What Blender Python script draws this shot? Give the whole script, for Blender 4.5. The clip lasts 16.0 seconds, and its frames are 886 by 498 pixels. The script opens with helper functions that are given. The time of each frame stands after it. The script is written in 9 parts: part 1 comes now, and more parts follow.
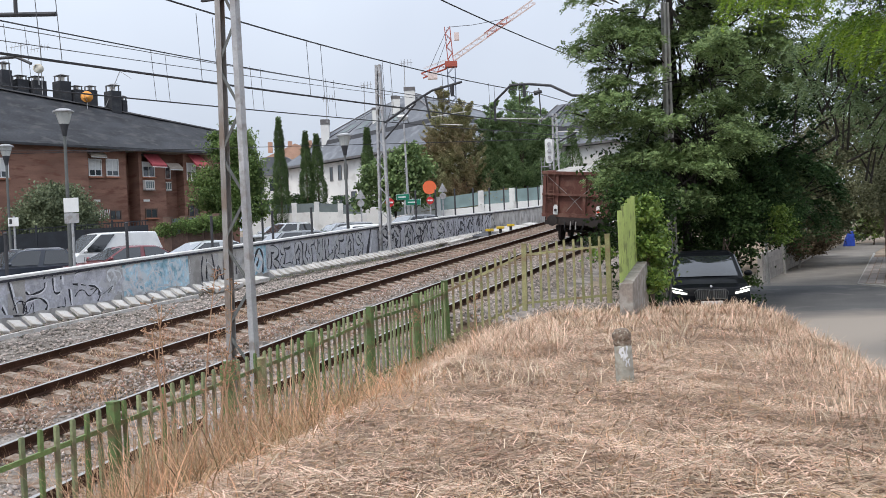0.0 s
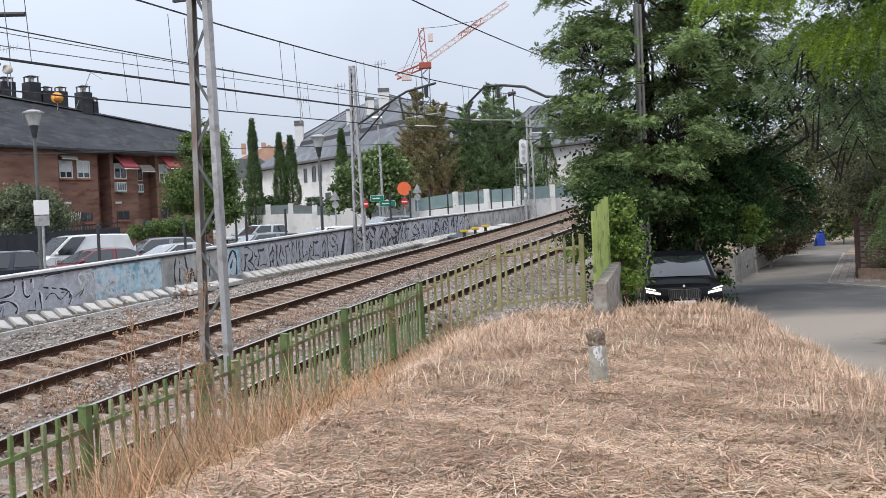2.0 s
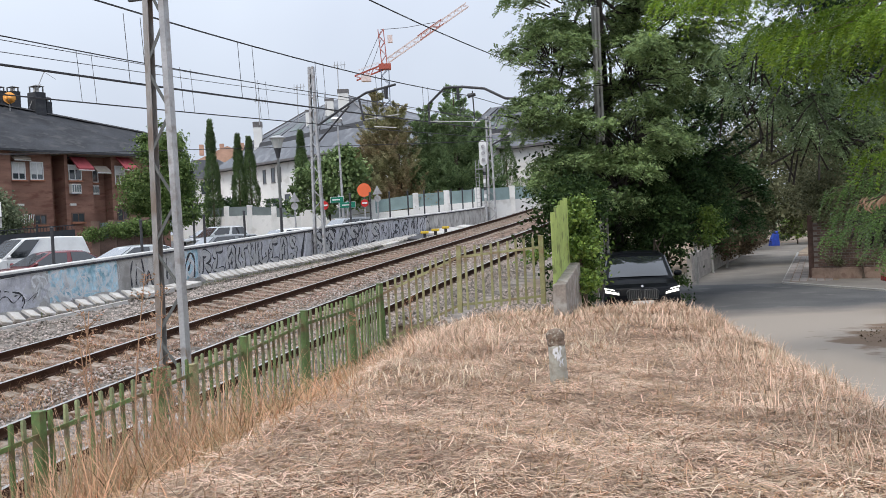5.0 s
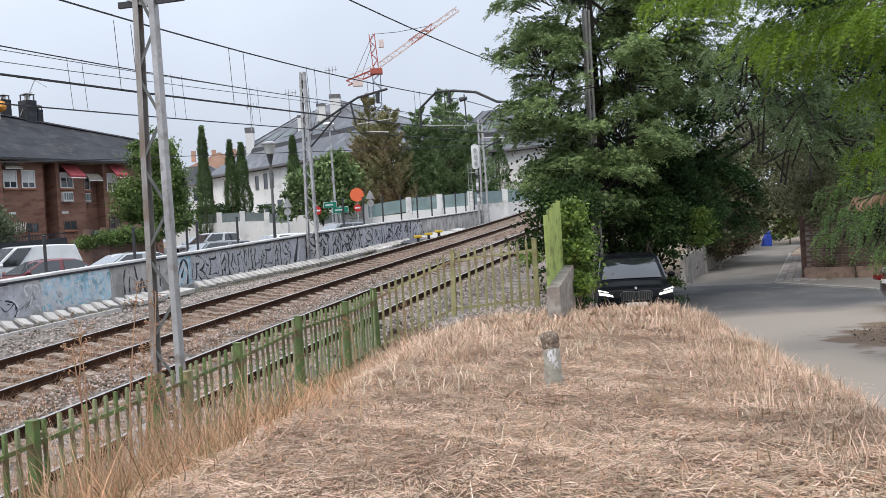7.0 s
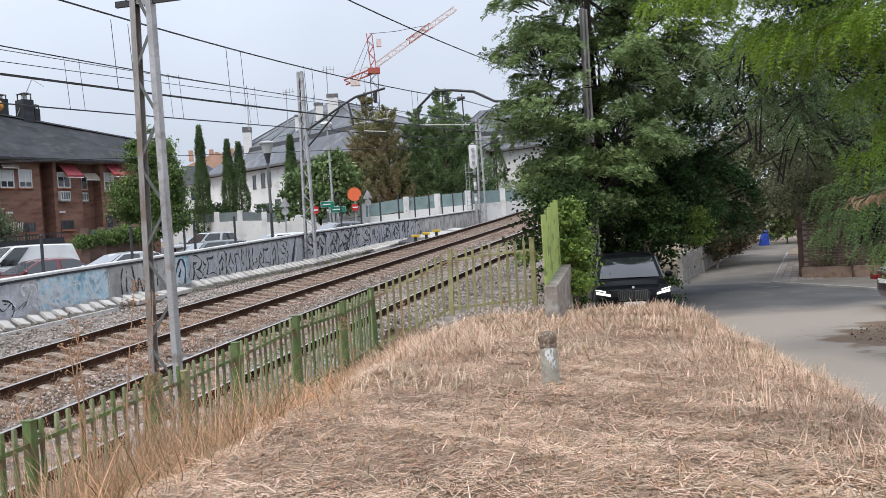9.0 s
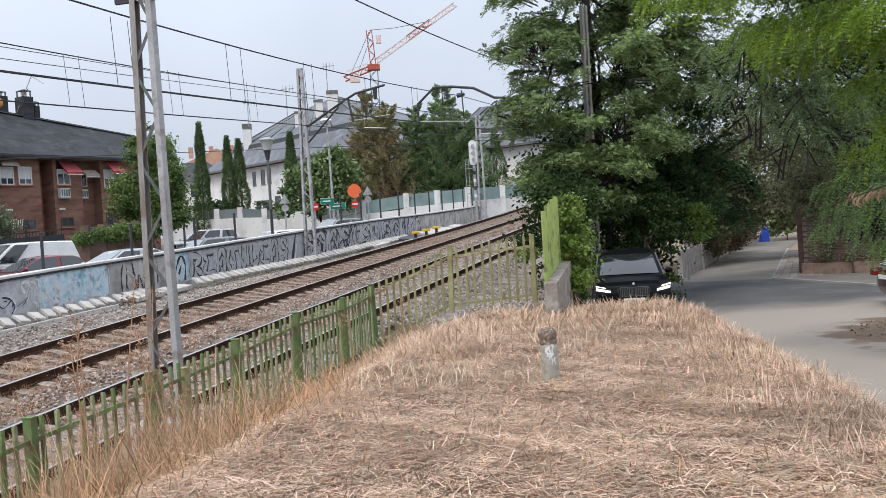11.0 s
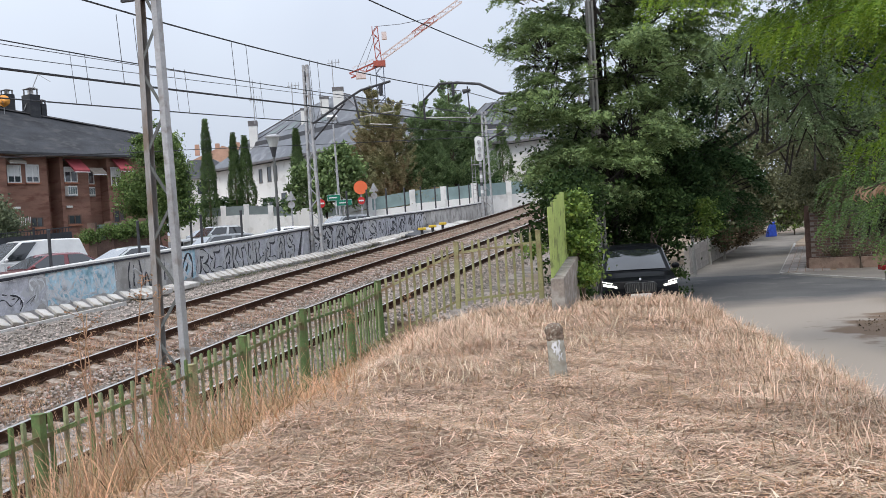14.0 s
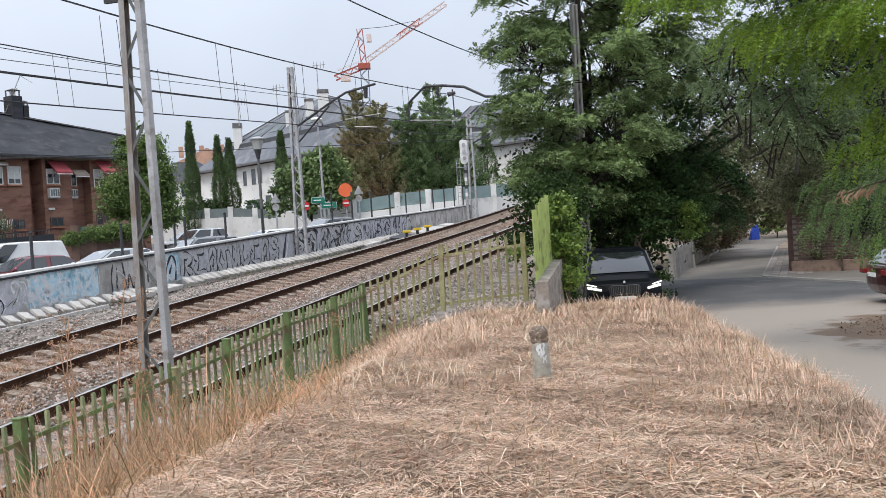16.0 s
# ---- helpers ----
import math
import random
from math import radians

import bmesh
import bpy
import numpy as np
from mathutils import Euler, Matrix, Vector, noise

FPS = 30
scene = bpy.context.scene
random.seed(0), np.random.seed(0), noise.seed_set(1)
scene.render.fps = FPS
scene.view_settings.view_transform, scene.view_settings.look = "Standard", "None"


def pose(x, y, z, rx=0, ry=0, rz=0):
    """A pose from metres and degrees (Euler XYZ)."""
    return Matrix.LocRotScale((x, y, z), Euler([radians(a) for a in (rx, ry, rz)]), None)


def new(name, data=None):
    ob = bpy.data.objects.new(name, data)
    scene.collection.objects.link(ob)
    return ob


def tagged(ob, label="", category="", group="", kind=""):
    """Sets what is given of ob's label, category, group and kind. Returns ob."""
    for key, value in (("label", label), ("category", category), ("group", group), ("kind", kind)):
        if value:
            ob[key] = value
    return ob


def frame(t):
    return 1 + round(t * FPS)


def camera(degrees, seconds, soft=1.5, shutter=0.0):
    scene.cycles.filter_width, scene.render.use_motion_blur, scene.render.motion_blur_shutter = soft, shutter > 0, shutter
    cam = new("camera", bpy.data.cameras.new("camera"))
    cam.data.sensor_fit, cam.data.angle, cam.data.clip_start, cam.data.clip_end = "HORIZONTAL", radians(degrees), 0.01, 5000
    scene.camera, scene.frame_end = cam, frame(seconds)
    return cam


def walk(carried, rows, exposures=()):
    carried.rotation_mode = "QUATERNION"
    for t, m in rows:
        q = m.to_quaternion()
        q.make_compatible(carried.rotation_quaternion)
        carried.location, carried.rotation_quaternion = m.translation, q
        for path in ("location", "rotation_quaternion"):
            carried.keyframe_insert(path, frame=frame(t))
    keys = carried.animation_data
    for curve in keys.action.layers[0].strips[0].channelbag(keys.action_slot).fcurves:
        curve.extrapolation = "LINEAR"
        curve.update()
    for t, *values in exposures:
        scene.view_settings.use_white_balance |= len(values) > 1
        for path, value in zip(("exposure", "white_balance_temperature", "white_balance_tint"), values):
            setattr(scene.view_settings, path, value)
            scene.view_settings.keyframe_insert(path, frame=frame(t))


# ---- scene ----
cam = camera(51.0, 16.0, soft=0.6)
EYE = 2.6
# seconds, tilt, lean, turn (degrees), sideways drift (m)
PATH = [
    (0.0, 88.999, 2.405, -0.042, -0.0077),
    (0.5, 88.895, 2.483, -0.358, -0.0036),
    (1.0, 88.923, 2.529, -0.731, -0.0034),
    (1.5, 89.014, 2.572, -1.216, -0.0039),
    (2.0, 89.003, 2.624, -1.599, -0.0046),
    (2.5, 88.988, 2.761, -2.013, -0.0027),
    (3.0, 89.148, 2.664, -2.490, -0.0042),
    (3.5, 89.172, 2.847, -2.735, -0.0025),
    (4.0, 89.184, 2.930, -3.006, -0.0023),
    (4.5, 89.112, 2.977, -3.236, 0.0001),
    (5.0, 88.970, 2.793, -4.045, -0.0002),
    (7.5, 89.211, 3.525, -4.539, -0.0007),
    (8.0, 89.093, 3.462, -4.790, -0.0002),
    (8.5, 89.124, 3.508, -4.605, 0.0003),
    (9.0, 89.147, 3.428, -4.608, 0.0008),
    (11.5, 88.752, 3.520, -4.589, 0.0009),
    (12.0, 88.579, 3.515, -4.446, 0.0003),
    (12.5, 88.562, 3.727, -4.382, 0.0018),
    (13.0, 88.544, 3.582, -4.336, 0.0024),
    (13.5, 88.624, 3.691, -4.408, 0.0032),
    (14.0, 88.725, 3.718, -4.216, 0.0016),
    (14.5, 88.776, 3.664, -4.195, 0.0028),
    (15.0, 88.841, 3.604, -4.526, 0.0024),
    (15.5, 88.806, 3.666, -4.778, 0.0031),
    (16.0, 88.833, 3.651, -5.153, 0.0031),
]
walk(cam, [(t, pose(d, 0, EYE, a, b, c)) for t, a, b, c, d in PATH], exposures=[(0.0, 0.0), (16.0, 0.0)])

# ---- sky and sun: bright overcast ----
world = bpy.data.worlds.new("overcast_sky")
scene.world = world
world.use_nodes = True
wn, wl = world.node_tree.nodes, world.node_tree.links
wn.clear()
w_out, w_bg = wn.new("ShaderNodeOutputWorld"), wn.new("ShaderNodeBackground")
w_sky = wn.new("ShaderNodeTexSky")
w_sky.sky_type, w_sky.sun_disc = "NISHITA", False
w_sky.sun_elevation, w_sky.sun_rotation = radians(58), radians(215)
w_sky.dust_density, w_sky.air_density = 3.0, 1.0
w_co, w_noise, w_ramp = wn.new("ShaderNodeTexCoord"), wn.new("ShaderNodeTexNoise"), wn.new("ShaderNodeValToRGB")
w_noise.inputs["Scale"].default_value, w_noise.inputs["Detail"].default_value = 2.2, 4.0
w_ramp.color_ramp.elements[0].position, w_ramp.color_ramp.elements[0].color = 0.30, (6.9, 7.6, 8.9, 1)
w_ramp.color_ramp.elements[1].position, w_ramp.color_ramp.elements[1].color = 0.68, (8.3, 9.1, 10.4, 1)
w_mix = wn.new("ShaderNodeMix")
w_mix.data_type = "RGBA"
w_mix.inputs[0].default_value = 0.90
wl.new(w_co.outputs["Generated"], w_noise.inputs["Vector"])
wl.new(w_noise.outputs["Fac"], w_ramp.inputs["Fac"])
wl.new(w_sky.outputs["Color"], w_mix.inputs[6])
wl.new(w_ramp.outputs["Color"], w_mix.inputs[7])
# an overcast sky is brighter towards the zenith
w_sep, w_up, w_mul = wn.new("ShaderNodeSeparateXYZ"), wn.new("ShaderNodeMapRange"), wn.new("ShaderNodeMix")
w_mul.data_type, w_mul.blend_type = "RGBA", "MULTIPLY"
w_mul.inputs[0].default_value = 1.0
w_up.inputs["From Min"].default_value, w_up.inputs["From Max"].default_value = 0.0, 1.0
w_up.inputs["To Min"].default_value, w_up.inputs["To Max"].default_value = 0.80, 2.05
wl.new(w_co.outputs["Generated"], w_sep.inputs["Vector"])
wl.new(w_sep.outputs["Z"], w_up.inputs["Value"])
wl.new(w_mix.outputs[2], w_mul.inputs[6])
wl.new(w_up.outputs["Result"], w_mul.inputs[7])
wl.new(w_mul.outputs[2], w_bg.inputs["Color"])
w_bg.inputs["Strength"].default_value = 0.10
wl.new(w_bg.outputs["Background"], w_out.inputs["Surface"])
sun = new("sun", bpy.data.lights.new("sun", "SUN"))
sun.data.energy, sun.data.angle, sun.data.color = 1.9, radians(18), (1.0, 0.95, 0.88)
sun.matrix_world = pose(0, 0, 60, 32, 0, 145 - 180)


# ---- materials ----
def mat(name, col, rough=0.7, metal=0.0, var=0.25, scale=3.0, fine=40.0, bump=0.3, col2=None, island=0.0, obj=0.0,
        spec=0.4, bdist=0.01, stain=None, stain_amt=0.0, stretch=(1, 1, 1), trans=0.0, coat=0.0):
    """Base colour broken up at two scales, with fine relief. col2: the second colour of the large patches."""
    m = bpy.data.materials.new(name)
    m.use_nodes = True
    n, l = m.node_tree.nodes, m.node_tree.links
    b = n["Principled BSDF"]
    spec = spec * 0.4 if trans else spec
    co = n.new("ShaderNodeTexCoord")
    mp = n.new("ShaderNodeMapping")
    mp.inputs["Scale"].default_value = stretch
    l.new(co.outputs["Object"], mp.inputs["Vector"])
    n1, n2 = n.new("ShaderNodeTexNoise"), n.new("ShaderNodeTexNoise")
    n1.inputs["Scale"].default_value, n1.inputs["Detail"].default_value = scale, 5.0
    n2.inputs["Scale"].default_value, n2.inputs["Detail"].default_value = fine, 3.0
    l.new(mp.outputs["Vector"], n1.inputs["Vector"])
    l.new(mp.outputs["Vector"], n2.inputs["Vector"])
    c1 = [max(0.0, c * (1 - var)) for c in col]
    c2 = [min(1.0, c * (1 + var)) for c in (col2 or col)]
    r1 = n.new("ShaderNodeValToRGB")
    r1.color_ramp.elements[0].position, r1.color_ramp.elements[0].color = 0.32, (*c1, 1)
    r1.color_ramp.elements[1].position, r1.color_ramp.elements[1].color = 0.68, (*c2, 1)
    l.new(n1.outputs["Fac"], r1.inputs["Fac"])
    out = r1.outputs["Color"]
    hsv = n.new("ShaderNodeHueSaturation")
    mr = n.new("ShaderNodeMapRange")
    mr.inputs["From Min"].default_value, mr.inputs["From Max"].default_value = 0.25, 0.75
    mr.inputs["To Min"].default_value, mr.inputs["To Max"].default_value = 1 - var * 0.8, 1 + var * 0.8
    l.new(n2.outputs["Fac"], mr.inputs["Value"])
    l.new(mr.outputs["Result"], hsv.inputs["Value"])
    l.new(out, hsv.inputs["Color"])
    out = hsv.outputs["Color"]
    if island or obj:
        h2, m2 = n.new("ShaderNodeHueSaturation"), n.new("ShaderNodeMapRange")
        amt = island or obj
        m2.inputs["To Min"].default_value, m2.inputs["To Max"].default_value = 1 - amt, 1 + amt
        src = n.new("ShaderNodeNewGeometry").outputs["Random Per Island"] if island else n.new("ShaderNodeObjectInfo").outputs["Random"]
        l.new(src, m2.inputs["Value"])
        l.new(m2.outputs["Result"], h2.inputs["Value"])
        m3 = n.new("ShaderNodeMapRange")
        m3.inputs["To Min"].default_value, m3.inputs["To Max"].default_value = 0.5 + amt * 0.04, 0.5 - amt * 0.04
        l.new(src, m3.inputs["Value"])
        l.new(m3.outputs["Result"], h2.inputs["Hue"])
        l.new(out, h2.inputs["Color"])
        out = h2.outputs["Color"]
    if stain:
        n3, r3, mx = n.new("ShaderNodeTexNoise"), n.new("ShaderNodeValToRGB"), n.new("ShaderNodeMix")
        n3.inputs["Scale"].default_value, n3.inputs["Detail"].default_value = scale * 2.3, 7.0
        r3.color_ramp.elements[0].position, r3.color_ramp.elements[1].position = 0.62 - stain_amt * 0.3, 0.72 - stain_amt * 0.2
        mx.data_type = "RGBA"
        l.new(mp.outputs["Vector"], n3.inputs["Vector"])
        l.new(n3.outputs["Fac"], r3.inputs["Fac"])
        l.new(r3.outputs["Color"], mx.inputs[0])
        l.new(out, mx.inputs[6])
        mx.inputs[7].default_value = (*stain, 1)
        out = mx.outputs[2]
    l.new(out, b.inputs["Base Color"])
    b.inputs["Roughness"].default_value, b.inputs["Metallic"].default_value = rough, metal
    b.inputs["Specular IOR Level"].default_value = spec
    b.inputs["Coat Weight"].default_value = coat
    if bump:
        bp = n.new("ShaderNodeBump")
        bp.inputs["Strength"].default_value, bp.inputs["Distance"].default_value = bump, bdist
        l.new(n2.outputs["Fac"], bp.inputs["Height"])
        l.new(bp.outputs["Normal"], b.inputs["Normal"])
    if trans:
        tr, ms = n.new("ShaderNodeBsdfTranslucent"), n.new("ShaderNodeMixShader")
        l.new(out, tr.inputs["Color"])
        ms.inputs["Fac"].default_value = trans
        l.new(b.outputs["BSDF"], ms.inputs[1])
        l.new(tr.outputs["BSDF"], ms.inputs[2])
        l.new(ms.outputs["Shader"], n["Material Output"].inputs["Surface"])
    return m


def glass_mat(name, tint=(0.05, 0.06, 0.07), rough=0.03, coat=0.1):
    m = bpy.data.materials.new(name)
    m.use_nodes = True
    b = m.node_tree.nodes["Principled BSDF"]
    b.inputs["Base Color"].default_value = (*tint, 1)
    b.inputs["Roughness"].default_value, b.inputs["Specular IOR Level"].default_value = rough, 0.9
    b.inputs["Coat Weight"].default_value, b.inputs["Coat IOR"].default_value = coat, 2.0
    return m


def glow_mat(name, col, power):
    m = bpy.data.materials.new(name)
    m.use_nodes = True
    b = m.node_tree.nodes["Principled BSDF"]
    b.inputs["Base Color"].default_value = (*col, 1)
    b.inputs["Emission Color"].default_value, b.inputs["Emission Strength"].default_value = (*col, 1), power
    return m


M = {
    "straw_bed": mat("straw_bed", (0.27, 0.187, 0.138), 0.95, var=0.25, scale=1.3, fine=55, bump=0.9, bdist=0.03, col2=(0.31, 0.222, 0.165)),
    "straw": mat("straw", (0.50, 0.355, 0.25), 0.75, var=0.2, scale=2.5, fine=12, bump=0, col2=(0.60, 0.45, 0.335), island=0.45, trans=0.1),
    "straw_gold": mat("straw_gold", (0.56, 0.375, 0.21), 0.75, var=0.2, scale=1.6, fine=9, bump=0, col2=(0.50, 0.29, 0.17), island=0.4, trans=0.2),
    "straw_red": mat("straw_red", (0.45, 0.275, 0.18), 0.8, var=0.2, scale=1.2, fine=9, bump=0, col2=(0.5, 0.33, 0.2), island=0.4, trans=0.15),
    "straw_brown": mat("straw_brown", (0.17, 0.11, 0.075), 0.85, var=0.25, scale=1.2, fine=9, bump=0, island=0.4),
    "straw_dull": mat("straw_dull", (0.25, 0.20, 0.115), 0.8, var=0.25, scale=1.2, fine=9, bump=0, col2=(0.32, 0.24, 0.15), island=0.45, trans=0.15),
    "straw_pale": mat("straw_pale", (0.70, 0.57, 0.42), 0.7, var=0.15, scale=0.8, fine=9, bump=0, island=0.25),
    "weed_brown": mat("weed_brown", (0.34, 0.20, 0.12), 0.85, var=0.25, scale=4, fine=20, bump=0, island=0.4),
    "weed_green": mat("weed_green", (0.16, 0.19, 0.06), 0.8, var=0.3, scale=2, fine=9, bump=0, island=0.4, trans=0.2),
    "earth": mat("brown_earth", (0.20, 0.14, 0.095), 0.95, var=0.4, scale=1.2, fine=22, bump=0.8, bdist=0.03),
    "terracotta_pale": mat("terracotta_pale", (0.42, 0.26, 0.19), 0.85, var=0.2, scale=1, fine=15, bump=0.3),
    "dirt": mat("dirt", (0.24, 0.19, 0.14), 0.95, var=0.3, scale=0.7, fine=30, bump=0.6, bdist=0.02),
    "asphalt": mat("asphalt", (0.07, 0.07, 0.074), 0.85, var=0.18, scale=0.35, fine=90, bump=0.35, bdist=0.004, col2=(0.095, 0.093, 0.09), stain=(0.13, 0.125, 0.12), stain_amt=0.15),
    "lane": mat("lane_concrete", (0.178, 0.16, 0.14), 0.9, var=0.2, scale=0.5, fine=50, bump=0.3, bdist=0.005, stain=(0.16, 0.145, 0.125), stain_amt=0.3),
    "sand": mat("sandy_verge", (0.34, 0.29, 0.235), 0.95, var=0.18, scale=0.6, fine=60, bump=0.4, bdist=0.006, col2=(0.27, 0.235, 0.2)),
    "ballast": mat("ballast", (0.18, 0.155, 0.135), 0.95, var=0.4, scale=2.2, fine=26, bump=1.0, bdist=0.06, col2=(0.25, 0.22, 0.195)),
    "ballast_rust": mat("ballast_rust", (0.14, 0.095, 0.07), 0.95, var=0.5, scale=2.2, fine=26, bump=1.0, bdist=0.06, col2=(0.22, 0.15, 0.11)),
    "stone": mat("ballast_stone", (0.32, 0.275, 0.24), 0.9, var=0.2, scale=6, fine=40, bump=0.3, island=0.6),
    "stone_rust": mat("ballast_stone_rusty", (0.235, 0.155, 0.115), 0.9, var=0.2, scale=6, fine=40, bump=0.3, island=0.5),
    "rail_side": mat("rail_rust", (0.062, 0.032, 0.021), 0.9, spec=0.12, var=0.35, scale=3, fine=50, bump=0.3, bdist=0.004),
    "rail_top": mat("rail_polished", (0.52, 0.50, 0.48), 0.35, metal=0.9, var=0.1, scale=2, fine=20, bump=0),
    "sleeper": mat("concrete_sleeper", (0.30, 0.25, 0.205), 0.92, var=0.25, scale=3, fine=35, bump=0.4, obj=0.15, stain=(0.17, 0.11, 0.075), stain_amt=0.6),
    "slab": mat("concrete_slab", (0.50, 0.48, 0.455), 0.9, var=0.12, scale=3, fine=40, bump=0.3, obj=0.12, stain=(0.42, 0.38, 0.33), stain_amt=0.3),
    "wall_conc": mat("wall_concrete", (0.460, 0.443, 0.425), 0.92, var=0.2, scale=0.9, fine=30, bump=0.35, obj=0.06, stain=(0.29, 0.275, 0.26), stain_amt=0.5),
    "wall_cap": mat("wall_coping", (0.60, 0.59, 0.57), 0.85, var=0.15, scale=2, fine=30, bump=0.3),
    "paint_black": mat("spray_black", (0.035, 0.035, 0.045), 0.6, var=0.4, scale=5, fine=30, bump=0),
    "paint_white": mat("spray_white", (0.66, 0.67, 0.69), 0.6, var=0.15, scale=5, fine=30, bump=0),
    "paint_pale": mat("spray_pale", (0.50, 0.50, 0.51), 0.65, var=0.15, scale=4, fine=25, bump=0, stain=(0.40, 0.39, 0.39), stain_amt=0.5),
    "paint_blue": mat("spray_blue", (0.24, 0.47, 0.60), 0.65, var=0.3, scale=2.5, fine=12, bump=0, col2=(0.45, 0.62, 0.70), stain=(0.62, 0.68, 0.72), stain_amt=0.55),
    "paint_grey": mat("spray_grey", (0.467, 0.467, 0.510), 0.65, var=0.25, scale=3, fine=20, bump=0, stain=(0.5, 0.5, 0.52), stain_amt=0.4),
    "galv": mat("galvanised_steel", (0.42, 0.42, 0.43), 0.55, metal=0.35, var=0.15, scale=2.5, fine=30, bump=0.1, stain=(0.30, 0.28, 0.27), stain_amt=0.35),
    "galv_rust": mat("rusty_steel", (0.30, 0.285, 0.275), 0.7, metal=0.2, var=0.2, scale=2.5, fine=30, bump=0.15, stain=(0.22, 0.175, 0.145), stain_amt=0.4, stretch=(1, 1, 0.35)),
    "fence_old": mat("old_green_paint", (0.27, 0.265, 0.13), 0.7, var=0.25, scale=1.6, fine=35, bump=0.2, obj=0.2, stain=(0.22, 0.15, 0.09), stain_amt=0.4),
    "fence_worn": mat("worn_green_paint", (0.25, 0.285, 0.15), 0.65, var=0.22, scale=1.6, fine=35, bump=0.15, obj=0.22, stain=(0.17, 0.125, 0.08), stain_amt=0.35),
    "fence": mat("green_paint", (0.135, 0.205, 0.072), 0.55, var=0.22, scale=1.6, fine=35, bump=0.15, obj=0.2, stain=(0.15, 0.10, 0.055), stain_amt=0.35),
    "fence_panel": mat("green_sheet", (0.36, 0.45, 0.13), 0.5, var=0.12, scale=2.0, fine=30, bump=0.1, obj=0.08, stain=(0.20, 0.24, 0.08), stain_amt=0.3),
    "wire": mat("wire_dark", (0.03, 0.03, 0.035), 0.6, var=0.1, bump=0),
    "wire_thin": mat("wire_grey", (0.10, 0.10, 0.11), 0.6, var=0.1, bump=0),
    "black_steel": mat("dark_steel", (0.045, 0.045, 0.05), 0.6, var=0.2, scale=3, bump=0.1),
    "insulator": mat("insulator", (0.50, 0.48, 0.45), 0.35, var=0.1, bump=0),
    "brick": mat("red_brick", (0.255, 0.135, 0.098), 0.9, var=0.22, scale=0.5, fine=18, bump=0.3, stretch=(1, 1, 4), stain=(0.19, 0.085, 0.06), stain_amt=0.3),
    "slate": mat("slate_roof", (0.042, 0.044, 0.05), 0.85, spec=0.25, var=0.3, scale=0.5, fine=10, bump=0.4, stretch=(1, 1, 2.5), stain=(0.07, 0.07, 0.072), stain_amt=0.3),
    "slate_light": mat("zinc_slate_roof", (0.115, 0.122, 0.138), 0.5, var=0.2, scale=0.35, fine=8, bump=0.25, stain=(0.19, 0.195, 0.21), stain_amt=0.3),
    "render_white": mat("white_render", (0.742, 0.731, 0.710), 0.9, var=0.07, scale=0.5, fine=20, bump=0.15, stain=(0.60, 0.585, 0.56), stain_amt=0.25),
    "terracotta": mat("terracotta", (0.40, 0.17, 0.10), 0.85, var=0.2, scale=1, fine=15, bump=0.3),
    "white_frame": mat("white_frame", (0.75, 0.75, 0.74), 0.5, var=0.06, bump=0),
    "glass": glass_mat("window_glass"),
    "curtain": mat("curtain", (0.66, 0.66, 0.65), 0.9, var=0.08, scale=8, bump=0),
    "awning_red": mat("awning_red", (0.30, 0.055, 0.065), 0.8, var=0.12, scale=3, bump=0),
    "awning_grey": mat("awning_beige", (0.34, 0.29, 0.24), 0.8, var=0.12, scale=3, bump=0),
    "chimney_cap": mat("chimney_cap", (0.17, 0.16, 0.16), 0.6, metal=0.5, var=0.2, bump=0.1),
    "dish": mat("dish_orange", (0.72, 0.31, 0.06), 0.5, var=0.1, bump=0),
    "dish_pale": mat("dish_pale", (0.62, 0.57, 0.47), 0.5, var=0.1, bump=0),
    "ac": mat("ac_white", (0.72, 0.70, 0.66), 0.5, var=0.08, bump=0),
    "dark_fence": mat("dark_fence", (0.024, 0.027, 0.033), 0.7, var=0.25, scale=2, bump=0.1),
    "wall_green": mat("green_screen", (0.22, 0.30, 0.30), 0.6, var=0.15, scale=1, bump=0.05),
    "screen_dark": mat("screen_dark", (0.16, 0.19, 0.19), 0.7, var=0.15, scale=1, bump=0.05),
    "bark": mat("bark", (0.10, 0.075, 0.055), 0.95, var=0.35, scale=3, fine=25, bump=0.8, bdist=0.02, stretch=(1, 1, 0.3)),
    "leaf_brown_dark": mat("leaf_brown_dark", (0.10, 0.068, 0.045), 0.8, var=0.3, scale=0.8, fine=5, bump=0, col2=(0.13, 0.10, 0.06), island=0.5, trans=0.15),
    "brick_dark": mat("dark_brick", (0.15, 0.095, 0.075), 0.9, var=0.25, scale=2, fine=20, bump=0.3),
    "leaf_lane": mat("leaf_lane", (0.105, 0.115, 0.058), 0.7, var=0.3, scale=0.7, fine=6, bump=0, col2=(0.15, 0.15, 0.085), island=0.45, trans=0.25),
    "leaf_street": mat("leaf_street", (0.115, 0.175, 0.055), 0.55, var=0.25, scale=0.7, fine=6, bump=0, col2=(0.155, 0.225, 0.075), island=0.45, trans=0.3),
    "galv_dark": mat("dark_lamp_post", (0.13, 0.135, 0.13), 0.6, metal=0.2, var=0.2, scale=2, bump=0.1),
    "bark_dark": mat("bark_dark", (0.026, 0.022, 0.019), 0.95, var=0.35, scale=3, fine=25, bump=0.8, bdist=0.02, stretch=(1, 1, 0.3)),
